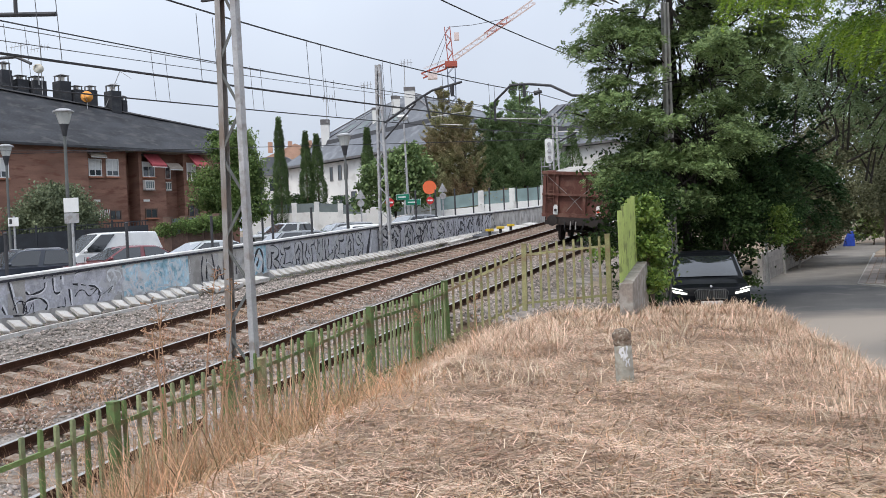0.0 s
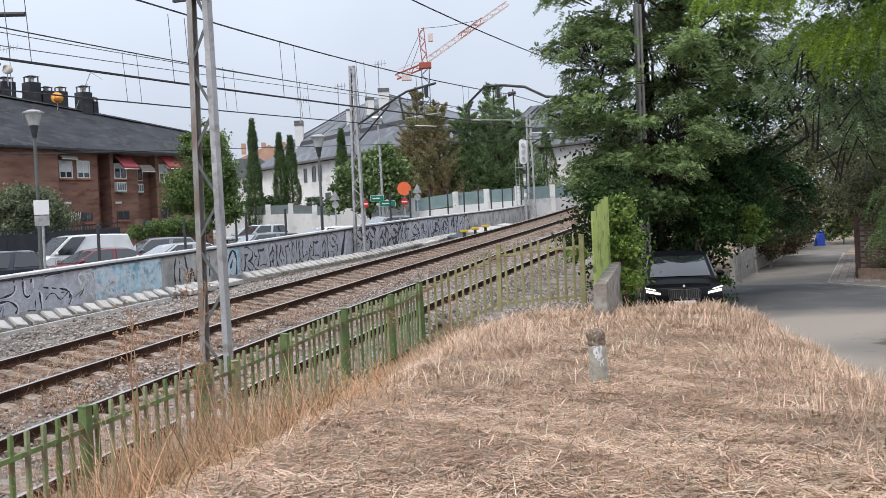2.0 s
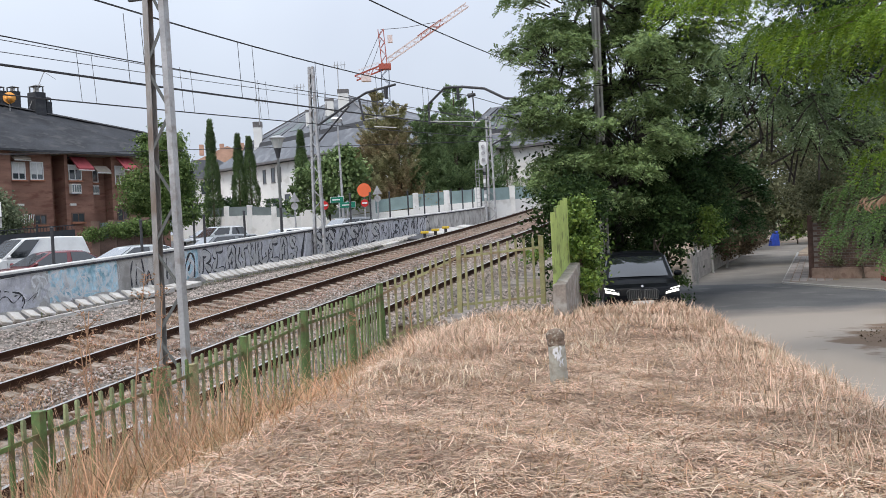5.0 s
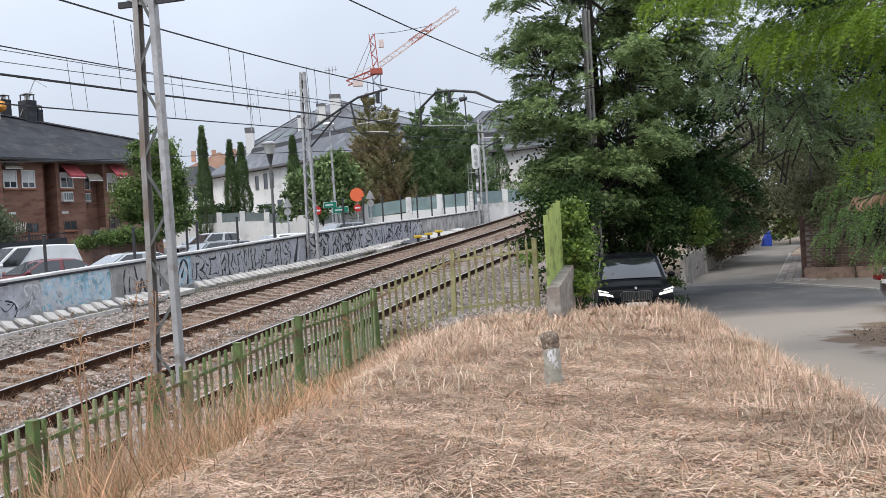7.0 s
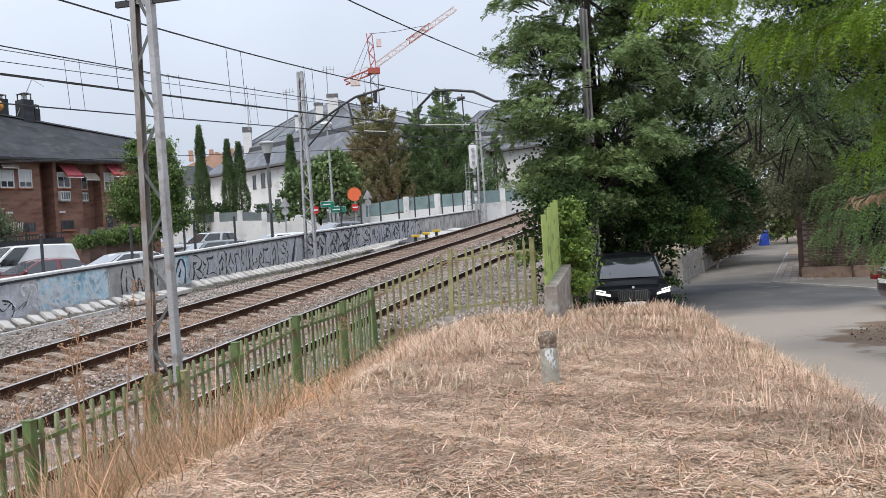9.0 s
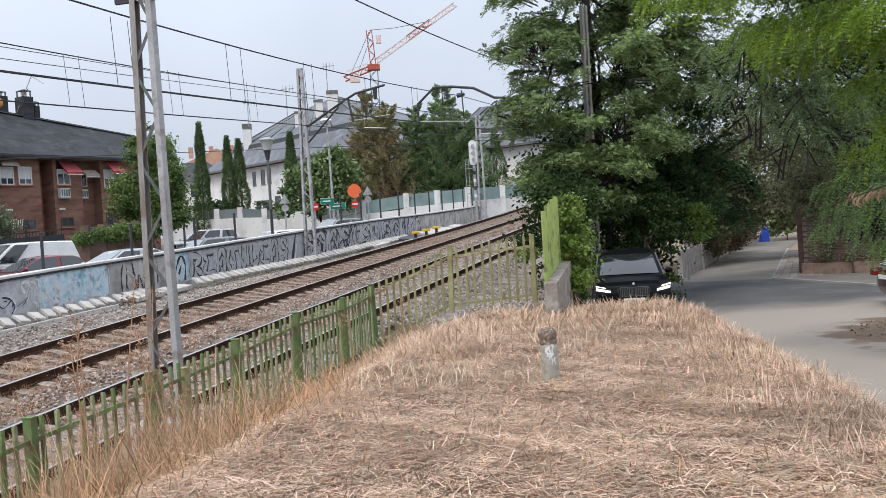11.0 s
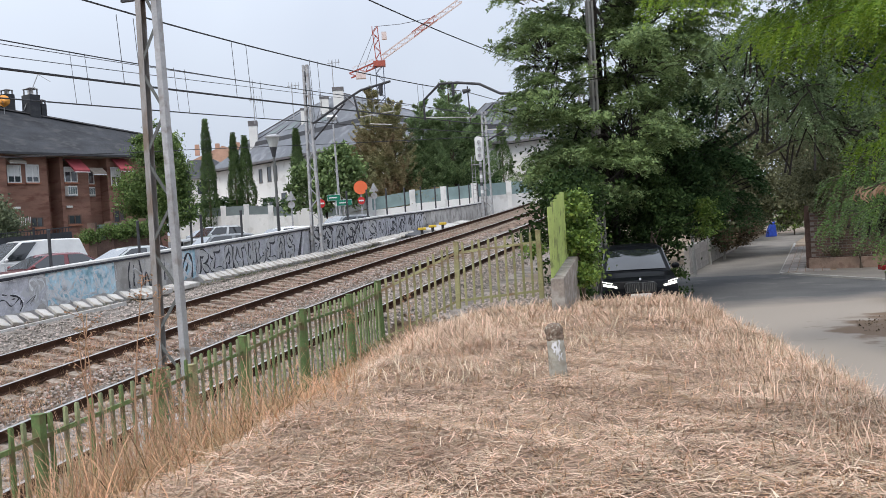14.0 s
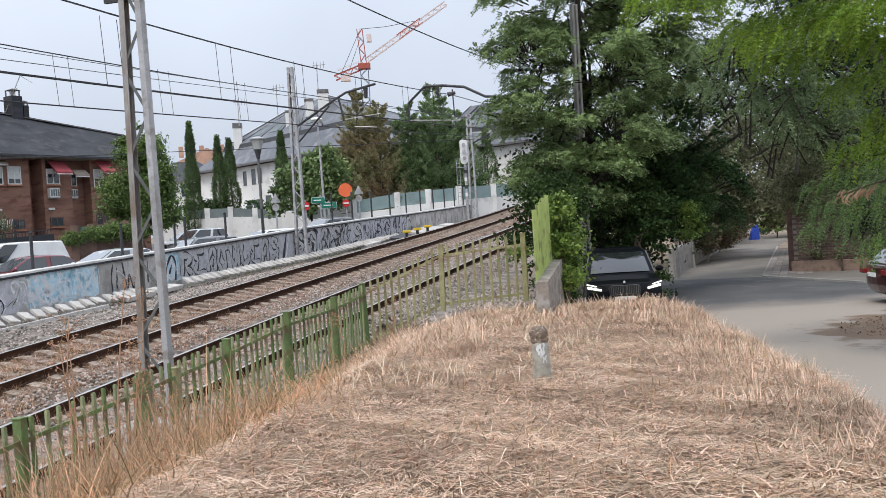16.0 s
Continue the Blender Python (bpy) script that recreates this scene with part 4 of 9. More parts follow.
def broadleaf(name, base, top, blobs, r, n, per, leaf, m, label, seed, kind="pinnate", pairs=6, droop=0.5, shell=0.33, branches=8, group="", leaflet=(0.34, 0.14)):
    t = thing(name, Matrix(), label, "tree", group)
    part("trunk", limbs(Shape(), base, top, blobs, r, seed, branches), M["bark"], t, smooth=True)
    c, d = in_blobs(blobs, n, shell)
    p = np.repeat(c, per, 0) + rng.normal(0, leaf * 0.55, (n * per, 3))
    dd = unit(np.repeat(d, per, 0) * 0.6 + rng.normal(0, 0.8, (n * per, 3)) + np.array([0, 0, -0.1]))
    if kind == "pinnate":
        V, Q = pinnate(p, dd, rng.uniform(0.7, 1.3, len(p)) * leaf, pairs, *leaflet, droop)
    else:
        V, Q = simple_leaves(p, leaf)
    part("crown", big_mesh("crown", V, Q, [m]), None, t)
    return t


LANEBUSH = [(21.89, 50.0, 4.19, 2.59), (20.34, 50.0, 3.34, 1.82), (23.69, 50.0, 3.5, 2.43), (21.66, 50.0, 6.32, 2.74), (19.46, 50.0, 4.29, 1.52), (23.78, 50.0, 6.23, 2.74), (26.17, 50.0, 4.92, 2.74), (19.36, 50.0, 1.55, 0.91)]
LANEL = [(11.45, 32.6, 3.3, 0.7), (12.3, 33.4, 3.7, 0.9), (11.2, 32.6, 2.5, 0.5), (12.9, 34.6, 3.0, 0.6)]


def spread(blobs, depth, seed):
    """Lumps set off in depth, so that a crown is as deep as it is wide."""
    q = random.Random(seed)
    out = []
    for x, y, z, r in blobs:
        dy = q.uniform(-depth, depth)
        k = (y + dy) / y
        out.append((x * k, y + dy, EYE + (z - EYE) * k, r))
    return out


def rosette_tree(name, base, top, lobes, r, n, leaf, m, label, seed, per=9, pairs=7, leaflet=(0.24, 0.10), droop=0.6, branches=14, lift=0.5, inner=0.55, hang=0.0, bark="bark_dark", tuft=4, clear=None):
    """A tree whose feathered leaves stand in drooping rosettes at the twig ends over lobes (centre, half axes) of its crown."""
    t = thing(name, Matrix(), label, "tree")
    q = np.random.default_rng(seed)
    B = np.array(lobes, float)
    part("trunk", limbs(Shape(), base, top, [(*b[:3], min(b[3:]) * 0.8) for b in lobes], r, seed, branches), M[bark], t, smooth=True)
    w = (B[:, 3] * B[:, 5]) ** 0.9
    j = q.choice(len(B), n * 2, p=w / w.sum())
    o = unit(q.normal(0, 1, (n * 2, 3)) + np.array([0, -0.15, 0.2]))
    k = inner + (1.06 - inner) * q.uniform(0, 1, n * 2) ** 0.6
    c = B[j, :3] + o * B[j, 3:] * k[:, None]
    deep = np.min(np.linalg.norm((c[:, None] - B[None, :, :3]) / B[None, :, 3:], axis=2), axis=1)
    keep = deep > inner * 0.8
    c, o = c[keep][:n // tuft], o[keep][:n // tuft]
    size = np.repeat(q.uniform(0.6, 1.3, len(c)), tuft)[:, None]
    c = np.repeat(c, tuft, 0) + q.normal(0, 1, (len(c) * tuft, 3)) * size * leaf * np.array([0.9, 0.9, 0.2])
    o = np.repeat(o, tuft, 0)
    if clear:
        free = ~((abs(c[:, 0] - clear[0]) < clear[3]) & (c[:, 1] < clear[1] + 0.3) & (c[:, 2] > clear[2]))
        c, o = c[free], o[free]
    n = len(c)
    axis = unit(o * np.array([1, 1, 0.6]) + np.array([0, 0, lift]))
    e1 = unit(np.cross(axis, q.normal(0, 1, (n, 3))))
    e2 = np.cross(axis, e1)
    P, D = [], []
    for i in range(per):
        a = (i + q.uniform(-0.35, 0.35, n)) * 6.2832 / per
        d = unit(e1 * np.cos(a)[:, None] + e2 * np.sin(a)[:, None] + axis * q.uniform(0.05, 0.75, n)[:, None] + np.array([0, 0, -hang]))
        P.append(c + d * 0.04 + q.normal(0, 0.05, (n, 3)))
        D.append(d)
    P, D = np.concatenate(P), np.concatenate(D)
    V, Q = pinnate(P, D, np.tile(q.uniform(0.7, 1.25, n), per) * q.uniform(0.8, 1.15, n * per) * leaf, pairs, *leaflet, droop)
    part("crown", big_mesh("crown", V, Q, [m]), None, t)
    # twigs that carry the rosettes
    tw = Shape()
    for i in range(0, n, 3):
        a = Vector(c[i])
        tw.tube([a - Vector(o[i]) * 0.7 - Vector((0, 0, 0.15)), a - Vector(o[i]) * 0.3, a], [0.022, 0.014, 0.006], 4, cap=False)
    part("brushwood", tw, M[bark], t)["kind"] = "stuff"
    return t


ACACIA = [(7.4, 30.2, 9.9, 2.4, 2.2, 1.8), (5.9, 29.6, 8.0, 1.35, 1.6, 1.15), (5.7, 29.4, 6.1, 1.25, 1.5, 1.0), (6.1, 29.2, 4.3, 0.95, 1.2, 0.95),
          (8.3, 29.0, 7.3, 1.7, 2.2, 1.2), (8.0, 28.8, 5.4, 1.7, 1.8, 1.0), (7.5, 28.4, 3.8, 1.0, 1.0, 0.85), (10.1, 30.0, 7.5, 1.6, 1.9, 1.0),
          (10.2, 30.2, 9.6, 2.2, 2.0, 1.6)]
rosette_tree("false_acacia_tree", (8.3, 31.0, -0.1), (7.6, 30.2, 11.5), ACACIA, 0.15, 3700, 0.285, M["leaf"], "large leafy tree with feathered mid-green leaves above the parked car", 3, per=8, pairs=4, leaflet=(0.31, 0.21), droop=0.45, branches=11, lift=1.0, tuft=10, clear=(7.25, 29.1, 5.6, 0.42))
# backing crown; its dark leaf colour stands in for shade inside the feathered tree
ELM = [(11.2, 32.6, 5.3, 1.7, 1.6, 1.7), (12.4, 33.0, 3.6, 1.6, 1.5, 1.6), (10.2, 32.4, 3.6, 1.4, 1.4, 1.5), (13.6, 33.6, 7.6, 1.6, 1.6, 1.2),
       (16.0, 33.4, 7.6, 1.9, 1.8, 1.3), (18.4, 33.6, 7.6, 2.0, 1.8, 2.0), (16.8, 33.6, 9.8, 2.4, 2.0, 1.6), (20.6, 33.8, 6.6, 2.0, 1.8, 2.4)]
rosette_tree("elm_tree", (10.0, 33.6, -0.1), (11.6, 33.6, 6.5), ELM, 0.18, 2000, 0.38, M["leaf_dark"], "tree filling in behind the feathered tree, leaves coloured dark for shade", 4, per=8, pairs=4, leaflet=(0.34, 0.19), branches=9)
PEPPER = [(6.5, 15.4, 5.35, 0.40, 0.6, 0.18), (7.3, 15.8, 5.5, 0.55, 0.8, 0.22), (6.42, 15.5, 4.76, 0.28, 0.5, 0.10), (7.0, 15.6, 4.92, 0.35, 0.6, 0.12), (6.82, 15.4, 4.30, 0.34, 0.5, 0.11), (7.45, 15.6, 4.62, 0.45, 0.7, 0.14),
          (7.28, 15.4, 4.05, 0.24, 0.4, 0.12), (7.46, 15.4, 3.72, 0.10, 0.2, 0.34), (8.1, 15.6, 4.38, 0.45, 0.7, 0.15), (8.36, 15.6, 3.85, 0.16, 0.3, 0.38), (8.3, 16.2, 5.4, 0.7, 0.9, 0.35), (9.3, 16.0, 4.6, 0.7, 0.8, 0.45),
          (8.35, 14.6, 2.5, 0.42, 0.5, 0.3), (8.9, 14.8, 2.75, 0.5, 0.5, 0.35)]
rosette_tree("pepper_tree", (13.0, 17.6, 0.0), (9.6, 16.4, 5.6), PEPPER, 0.10, 500, 0.25, M["leaf_pepper"], "drooping grey-green feathery tree over the road", 5, per=8, pairs=8, leaflet=(0.17, 0.14), droop=1.0, branches=9, hang=0.3, tuft=5)
# overhanging branches: tip (x, z), height at the trunk, distance
OVERHANG = [(1.70, 3.90, 3.98, 5.4), (2.30, 3.74, 3.86, 5.6), (2.02, 3.92, 4.02, 5.2), (2.34, 3.62, 3.66, 5.3), (2.50, 3.54, 3.50, 5.5), (2.72, 3.68, 3.84, 5.0), (2.98, 3.36, 3.32, 5.6),
            (2.62, 3.80, 3.90, 6.0), (3.04, 3.12, 3.12, 5.3), (3.10, 3.54, 3.56, 5.2), (3.16, 3.24, 3.30, 5.0), (3.04, 2.96, 3.02, 5.6)]
LOW_FRONDS = [(2.98, 2.74, 2.92, 5.9), (2.88, 2.60, 2.74, 5.7), (2.94, 2.46, 2.52, 5.9), (3.12, 2.36, 2.42, 5.6)]


def fronds(rows, parent, gap, m, droop, size=1.0):
    """Thin branches with narrow feathered leaves hanging close together below them."""
    sh, fp, fd, fl = Shape(), [], [], []
    for tx, tz, rz, by in rows:
        root, tip = Vector((4.9, 5.3, rz + 0.12)), Vector((tx, by, tz))
        arch = [root.lerp(tip, k / 10) + Vector((0, (by - 5.3) * 0.4 * math.sin(math.pi * k / 10), 0.10 * math.sin(math.pi * k / 10) + 0.012 * math.sin(k * 2.3 + tx * 9))) for k in range(11)]
        sh.tube(arch, [0.011 * (1 - 0.085 * k) for k in range(11)], 6)
        n = int((tip - root).length / gap)
        for k in range(n):
            f = 0.12 + 0.88 * (k + random.random()) / n
            i = min(int(f * 10), 9)
            p = arch[i].lerp(arch[i + 1], f * 10 - i)
            d = (arch[i + 1] - arch[i]).normalized()
            out = d.cross(Vector((0, 0, 1))).normalized() * (1 if k % 2 else -1)
            fp.append(tuple(p + Vector((random.gauss(0, 0.012), random.gauss(0, 0.05), random.gauss(0, 0.02)))))
            fd.append(tuple(out * random.uniform(0.05, 0.7) + d * random.uniform(0.2, 0.9) + Vector((0, 0, random.uniform(-0.75, 0.3)))))
            fl.append(random.uniform(0.085, 0.17) * size * (1.0 - 0.2 * f))
    part("brushwood", sh, M["bark"], parent, smooth=True)["kind"] = "stuff"
    V, Q = pinnate(np.array(fp), unit(np.array(fd)), np.array(fl), 9, 0.12, 0.15, droop)
    part("crown", big_mesh("crown", V, Q, [m]), None, parent)


locust = thing("honey_locust_tree", Matrix(), "overhanging branches of a bright green feathery tree", "tree")
part("trunk", limbs(Shape(), (5.6, 4.6, 0.2), (4.9, 5.2, 4.2), [(4.4, 5.4, 4.4, 0.3)], 0.11, 8, 1), M["bark"], locust, smooth=True)
fronds(OVERHANG, locust, 0.0062, M["leaf_bright"], 0.8, 1.25)
mimosa = thing("mimosa_tree", Matrix(), "drooping dull green fronds of a low tree at the roadside", "tree")
part("trunk", limbs(Shape(), (5.3, 5.4, 0.1), (4.9, 5.4, 2.9), [(4.6, 5.5, 3.0, 0.3)], 0.07, 9, 1), M["bark"], mimosa, smooth=True)
fronds(LOW_FRONDS, mimosa, 0.010, M["leaf_frond"], 0.9, 1.1)
broadleaf("garden_tree", (27.6, 51.0, 0), (25.8, 51.0, 5.0), spread(LANEBUSH, 3, 9), 0.2, 8000, 3, 0.20, M["leaf_lane"], "dusty grey-green garden trees over the lane wall", 9, kind="simple", branches=7)
broadleaf("garden_shrub", (9.9, 33.0, 0), (11.0, 32.6, 2.9), spread(LANEL, 0.8, 10), 0.06, 2200, 3, 0.13, M["leaf"], "leafy green shrub over the lane wall", 10, kind="simple", branches=4)


def conifer(x, y, z, h, w, m, label, seed, n=2600, ragged=0.35):
    t = thing("conifer_tree", Matrix.Translation((x, y, z)), label, "tree", "conifers behind the garden wall")
    q = np.random.default_rng(seed)
    part("trunk", Shape().tube([(0, 0, 0), (0, 0, h * 0.97)], [w * 0.05, 0.03], 8), M["bark"], t)
    # boughs that rise like flames, each with short sprays along its outer part
    nb = int(h * 17)
    zs = h * (1 - 0.97 * q.uniform(0, 1, nb) ** 0.8)
    az = q.uniform(0, 6.283, nb)
    ln = w * 0.56 * (1 - zs / h) ** 0.72 * q.uniform(1 - ragged, 1 + ragged * 0.5, nb) + 0.22
    up = q.uniform(0.35, 0.75, nb)
    per = max(4, int(n * 3.0) // nb)
    P, D, S = [], [], []
    for k in range(per):
        tt = q.uniform(0.12, 1, nb) ** 0.8
        thick = 0.11 * ln * (1.08 - tt)
        P.append(np.stack([np.cos(az) * ln * tt, np.sin(az) * ln * tt, zs + up * ln * tt * (0.4 + 0.6 * tt)], 1) + q.normal(0, 1, (nb, 3)) * thick[:, None])
        D.append(np.stack([np.cos(az), np.sin(az), up * 1.5 + 0.1], 1) + q.normal(0, 0.28, (nb, 3)))
        S.append(0.26 + 0.20 * (1 - tt) * np.minimum(ln, 1.6))
    P, D, S = np.concatenate(P), unit(np.concatenate(D)), np.concatenate(S)
    V, Q = pinnate(P, D, q.uniform(0.8, 1.4, len(P)) * S, 3, 0.42, 0.27, 0.05)
    part("crown", big_mesh("crown", V, Q, [m]), None, t)
    return t


def cypress(x, y, z, h, w, seed):
    t = thing("cypress_tree", Matrix.Translation((x, y, z)), "slender dark green columnar cypress", "tree", "cypresses by the white house")
    q = np.random.default_rng(seed)
    part("trunk", Shape().tube([(0, 0, 0), (0, 0, h * 0.9)], [0.12, 0.03], 8), M["bark"], t)
    n = int(2600 * h / 6)
    zz = q.uniform(0.04, 1, n)
    r = w * 0.68 * np.minimum(1, 2.6 * zz + 0.55) * (1 - zz) ** 0.75 * 1.15 * (1 + 0.16 * np.sin(zz * 23 + seed)) * q.uniform(0.75, 1.02, n)
    a = q.uniform(0, 6.283, n)
    P = np.stack([r * np.cos(a), r * np.sin(a), zz * h], 1)
    D = unit(np.stack([np.cos(a) * 0.45, np.sin(a) * 0.45, np.ones(n)], 1) + q.normal(0, 0.15, (n, 3)))
    V, Q = pinnate(P, D, q.uniform(0.6, 1.2, n) * 0.36, 3, 0.26, 0.2, 0.0)
    part("crown", big_mesh("crown", V, Q, [M["leaf_cypress"]]), None, t)
    return t


def bush(name, blobs, n, leaf, m, label, cat="bush", base=None, shell=0.3, sprays=26):
    t = thing(name, Matrix(), label, cat)
    b = np.array(blobs)
    c = base or (float(b[:, 0].mean()), float(b[:, 1].mean()), float((b[:, 2] - b[:, 3]).min()))
    part("stem", limbs(Shape(), c, (c[0], c[1], float(b[:, 2].mean())), blobs, 0.05, n, 5), M["bark"], t)
    p, _ = in_blobs(blobs, n, shell, sprays=sprays)
    V, Q = simple_leaves(p, leaf)
    part("leaves", big_mesh("leaves", V, Q, [m]), None, t)
    return t


# ---- brick terrace with slate roof ----
def brick_building():
    b = thing("brick_house", Matrix(), "red brick terraced house with a dark slate roof and many chimneys", "house")
    o, u = Vector((-25.89, 55.0, 0)), Vector((0.6247, 0.7809, 0))
    nrm = Vector((u.y, -u.x, 0))

    def at(a, z, out=0.0):
        return o + u * a + nrm * out + Vector((0, 0, z))

    def slab(a0, a1, z0, z1, out0, out1):
        v = [at(a, z, q) for a in (a0, a1) for q in (out0, out1) for z in (z0, z1)]
        return Shape().add(v, [(0, 1, 3, 2), (4, 6, 7, 5), (0, 4, 5, 1), (2, 3, 7, 6), (1, 5, 7, 3), (0, 2, 6, 4)])

    part("wall", slab(-16, 5.2, 1.0, 9.0, -9, 0.6), M["brick"], b, "plain red brick gable bay")
    part("wall", slab(5.2, 8.3, 1.0, 8.9, -9, 0.0), M["brick"], b)
    part("wall", slab(8.3, 9.35, 1.0, 8.9, -9, -1.2), M["brick"], b, "recessed brick bay")
    part("wall", slab(9.35, 11.3, 1.0, 8.2, -9, 0.0), M["brick"], b)
    part("wall", slab(11.3, 12.8, 1.0, 8.9, -9, -0.8), M["brick"], b)
    part("wall", slab(12.8, 17.5, 1.0, 8.9, -9, 0.0), M["brick"], b)
    part("pier", slab(9.2, 9.45, 1.0, 8.9, -1.2, 0.05), M["brick"], b)
    part("pier", slab(12.75, 13.0, 1.0, 8.9, -1.2, 0.05), M["brick"], b)
    # roof
    e0, e1 = at(-16, 9.02, 1.1), at(18.2, 9.05, 0.5)
    em = at(5.0, 8.98, 1.1)
    r0 = Vector((-37.0, 49.5, 14.6))
    ra, rb, rc, rd = Vector((-28.06, 60, 13.15)), Vector((-24.17, 64, 12.53)), Vector((-19.85, 69.0, 11.79)), Vector((-17.2, 72.3, 11.35))
    back = nrm * -9
    roof = Shape()
    top = [r0, ra, rb, rc, rd]
    low = [e0, e0.lerp(em, 0.6), em, em.lerp(e1, 0.6), e1]
    n = 5
    v = low + top + [p + back + Vector((0, 0, -3.0)) for p in top]
    f = [(i, i + 1, n + i + 1, n + i) for i in range(n - 1)] + [(n + i, n + i + 1, 2 * n + i + 1, 2 * n + i) for i in range(n - 1)] + [(n - 1, 2 * n - 1, 3 * n - 1)]
    roof.add(v, f)
    rf = part("roof", roof, M["slate"], b, "dark slate roof")
    for i in range(4):
        part("ridge_flashing", Shape().beam(top[i] + Vector((0.2, -0.3, -0.16)), top[i + 1] + Vector((0.2, -0.3, -0.16)), 0.24, 0.05), M["chimney_cap"], rf, "pale metal flashing")
    for i in range(4):
        part("gutter", Shape().beam(low[i] + Vector((0, 0, -0.08)), low[i + 1] + Vector((0, 0, -0.08)), 0.14, 0.12), M["black_steel"], rf)
    part("soffit", slab(-16, 18, 8.86, 8.96, -1.2, 0.5), M["awning_grey"], rf)

    def window(a0, a1, z0, z1, out, blind=0.6, m=None):
        w = part("window", slab(a0, a1, z0, z1, out - 0.1, out + 0.02), M["glass"], b)
        t = 0.07
        for q in ((a0 - t, a0, z0 - t, z1 + t), (a1, a1 + t, z0 - t, z1 + t), (a0, a1, z1, z1 + t), (a0, a1, z0 - t, z0), ((a0 + a1) / 2 - 0.03, (a0 + a1) / 2 + 0.03, z0, z1)):
            part("frame", slab(*q, out - 0.05, out + 0.06), m or M["white_frame"], w)
        if blind:
            part("blind", slab(a0 + 0.02, a1 - 0.02, z1 - (z1 - z0) * blind, z1, out + 0.022, out + 0.04), M["curtain"], w, "lowered pale blind")
        part("sill", slab(a0 - 0.12, a1 + 0.12, z0 - 0.16, z0 - t, out - 0.02, out + 0.14), M["terracotta"], w)

    window(5.65, 6.43, 7.22, 8.21, 0.0, 0.66)
    window(6.88, 7.65, 7.24, 8.25, 0.0, 0.72)
    window(9.56, 10.38, 7.26, 8.15, 0.0, 0.3)
    window(11.45, 12.2, 7.2, 8.1, -0.8, 0.0)
    window(13.1, 13.75, 7.02, 8.19, 0.0, 0.5)
    window(-0.75, 0.05, 6.95, 8.0, 0.6, 0.7)
    for a0, a1, z0, z1 in ((6.99, 7.7, 4.39, 4.91), (9.64, 10.46, 4.5, 5.0), (13.11, 13.93, 4.5, 5.26)):
        window(a0, a1, z0, z1, 0.0, 0.0, M["brick_dark"])

    def awning(a0, a1, z1, z0, out, m):
        w = part("awning", Shape().add([at(a0, z1, 0.02), at(a1, z1, 0.02), at(a1, z0, out), at(a0, z0, out), at(a0, z1 - 0.03, 0.02), at(a1, z1 - 0.03, 0.02), at(a1, z0 - 0.16, out), at(a0, z0 - 0.16, out)],
                                       [(0, 1, 2, 3), (7, 6, 5, 4), (3, 2, 6, 7), (0, 3, 7, 4), (1, 5, 6, 2)]), m, b)
        part("awning_bar", Shape().tube([at(a0, z0 - 0.16, out), at(a1, z0 - 0.16, out)], 0.03, 6), M["white_frame"], w)

    awning(5.5, 6.6, 8.72, 8.5, 0.55, M["awning_grey"])
    awning(9.6, 10.75, 8.75, 7.95, 1.05, M["awning_red"])
    awning(11.35, 12.4, 8.2, 7.85, 0.5, M["awning_grey"])
    awning(13.15, 14.2, 8.85, 8.05, 1.05, M["awning_red"])
    for a0, a1, z0, z1, q in ((9.49, 10.2, 6.34, 6.95, 0.0), (11.4, 12.1, 6.36, 6.93, -0.8)):
        ac = part("air_conditioner", slab(a0, a1, z0, z1, q, q + 0.32), M["ac"], b, "white air conditioning unit")
        for j in range(4):
            part("louvre", slab(a0 + 0.06 + j * 0.165, a0 + 0.17 + j * 0.165, z0 + 0.08, z1 - 0.08, q + 0.315, q + 0.335), M["screen_dark"], ac)
        part("bracket", slab(a0, a1, z0 - 0.06, z0 - 0.01, q, q + 0.35), M["galv"], ac)
    for a0, a1, z0, z1 in ((5.83, 6.25, 5.52, 5.66), (9.46, 9.9, 5.53, 5.67), (13.2, 13.6, 5.6, 5.72)):
        part("lamp_box", slab(a0, a1, z0, z1, 0, 0.12), M["ac"], b)
    for k in range(6):
        part("rack_bar", Shape().beam(at(5.9 + k * 0.15, 4.4, 0.3), at(6.0 + k * 0.15, 5.0, 0.3), 0.04, 0.04), M["white_frame"], b)

    def chimney(x, y, z, w, h, m=None):
        c = thing("chimney_stack", Matrix.Translation((x, y, z - 0.7)) @ Matrix.Rotation(-0.67, 4, "Z"), "slate-clad chimney stack with a glazed metal cowl", "chimney", "chimneys on the slate roof")
        hh = h * 0.68 + 0.7
        part("shaft", Shape().box((0, 0, hh / 2), (w, w * 0.8, hh)), m or M["slate"], c)
        for a in (-1, 1):
            for bq in (-1, 1):
                part("cowl_post", Shape().box((a * w * 0.36, bq * w * 0.28, hh + h * 0.13), (0.07, 0.07, h * 0.26)), M["chimney_cap"], c)
        part("flue", Shape().tube([(0, 0, hh), (0, 0, hh + h * 0.22)], w * 0.2, 10), M["ac"], c)
        part("cowl", Shape().add([(-w * 0.46, -w * 0.38, hh + h * 0.26), (w * 0.46, -w * 0.38, hh + h * 0.26), (w * 0.46, w * 0.38, hh + h * 0.26), (-w * 0.46, w * 0.38, hh + h * 0.26), (0, 0, hh + h * 0.36)],
                                 [(3, 2, 1, 0), (0, 1, 4), (1, 2, 4), (2, 3, 4), (3, 0, 4)]), M["chimney_cap"], c)

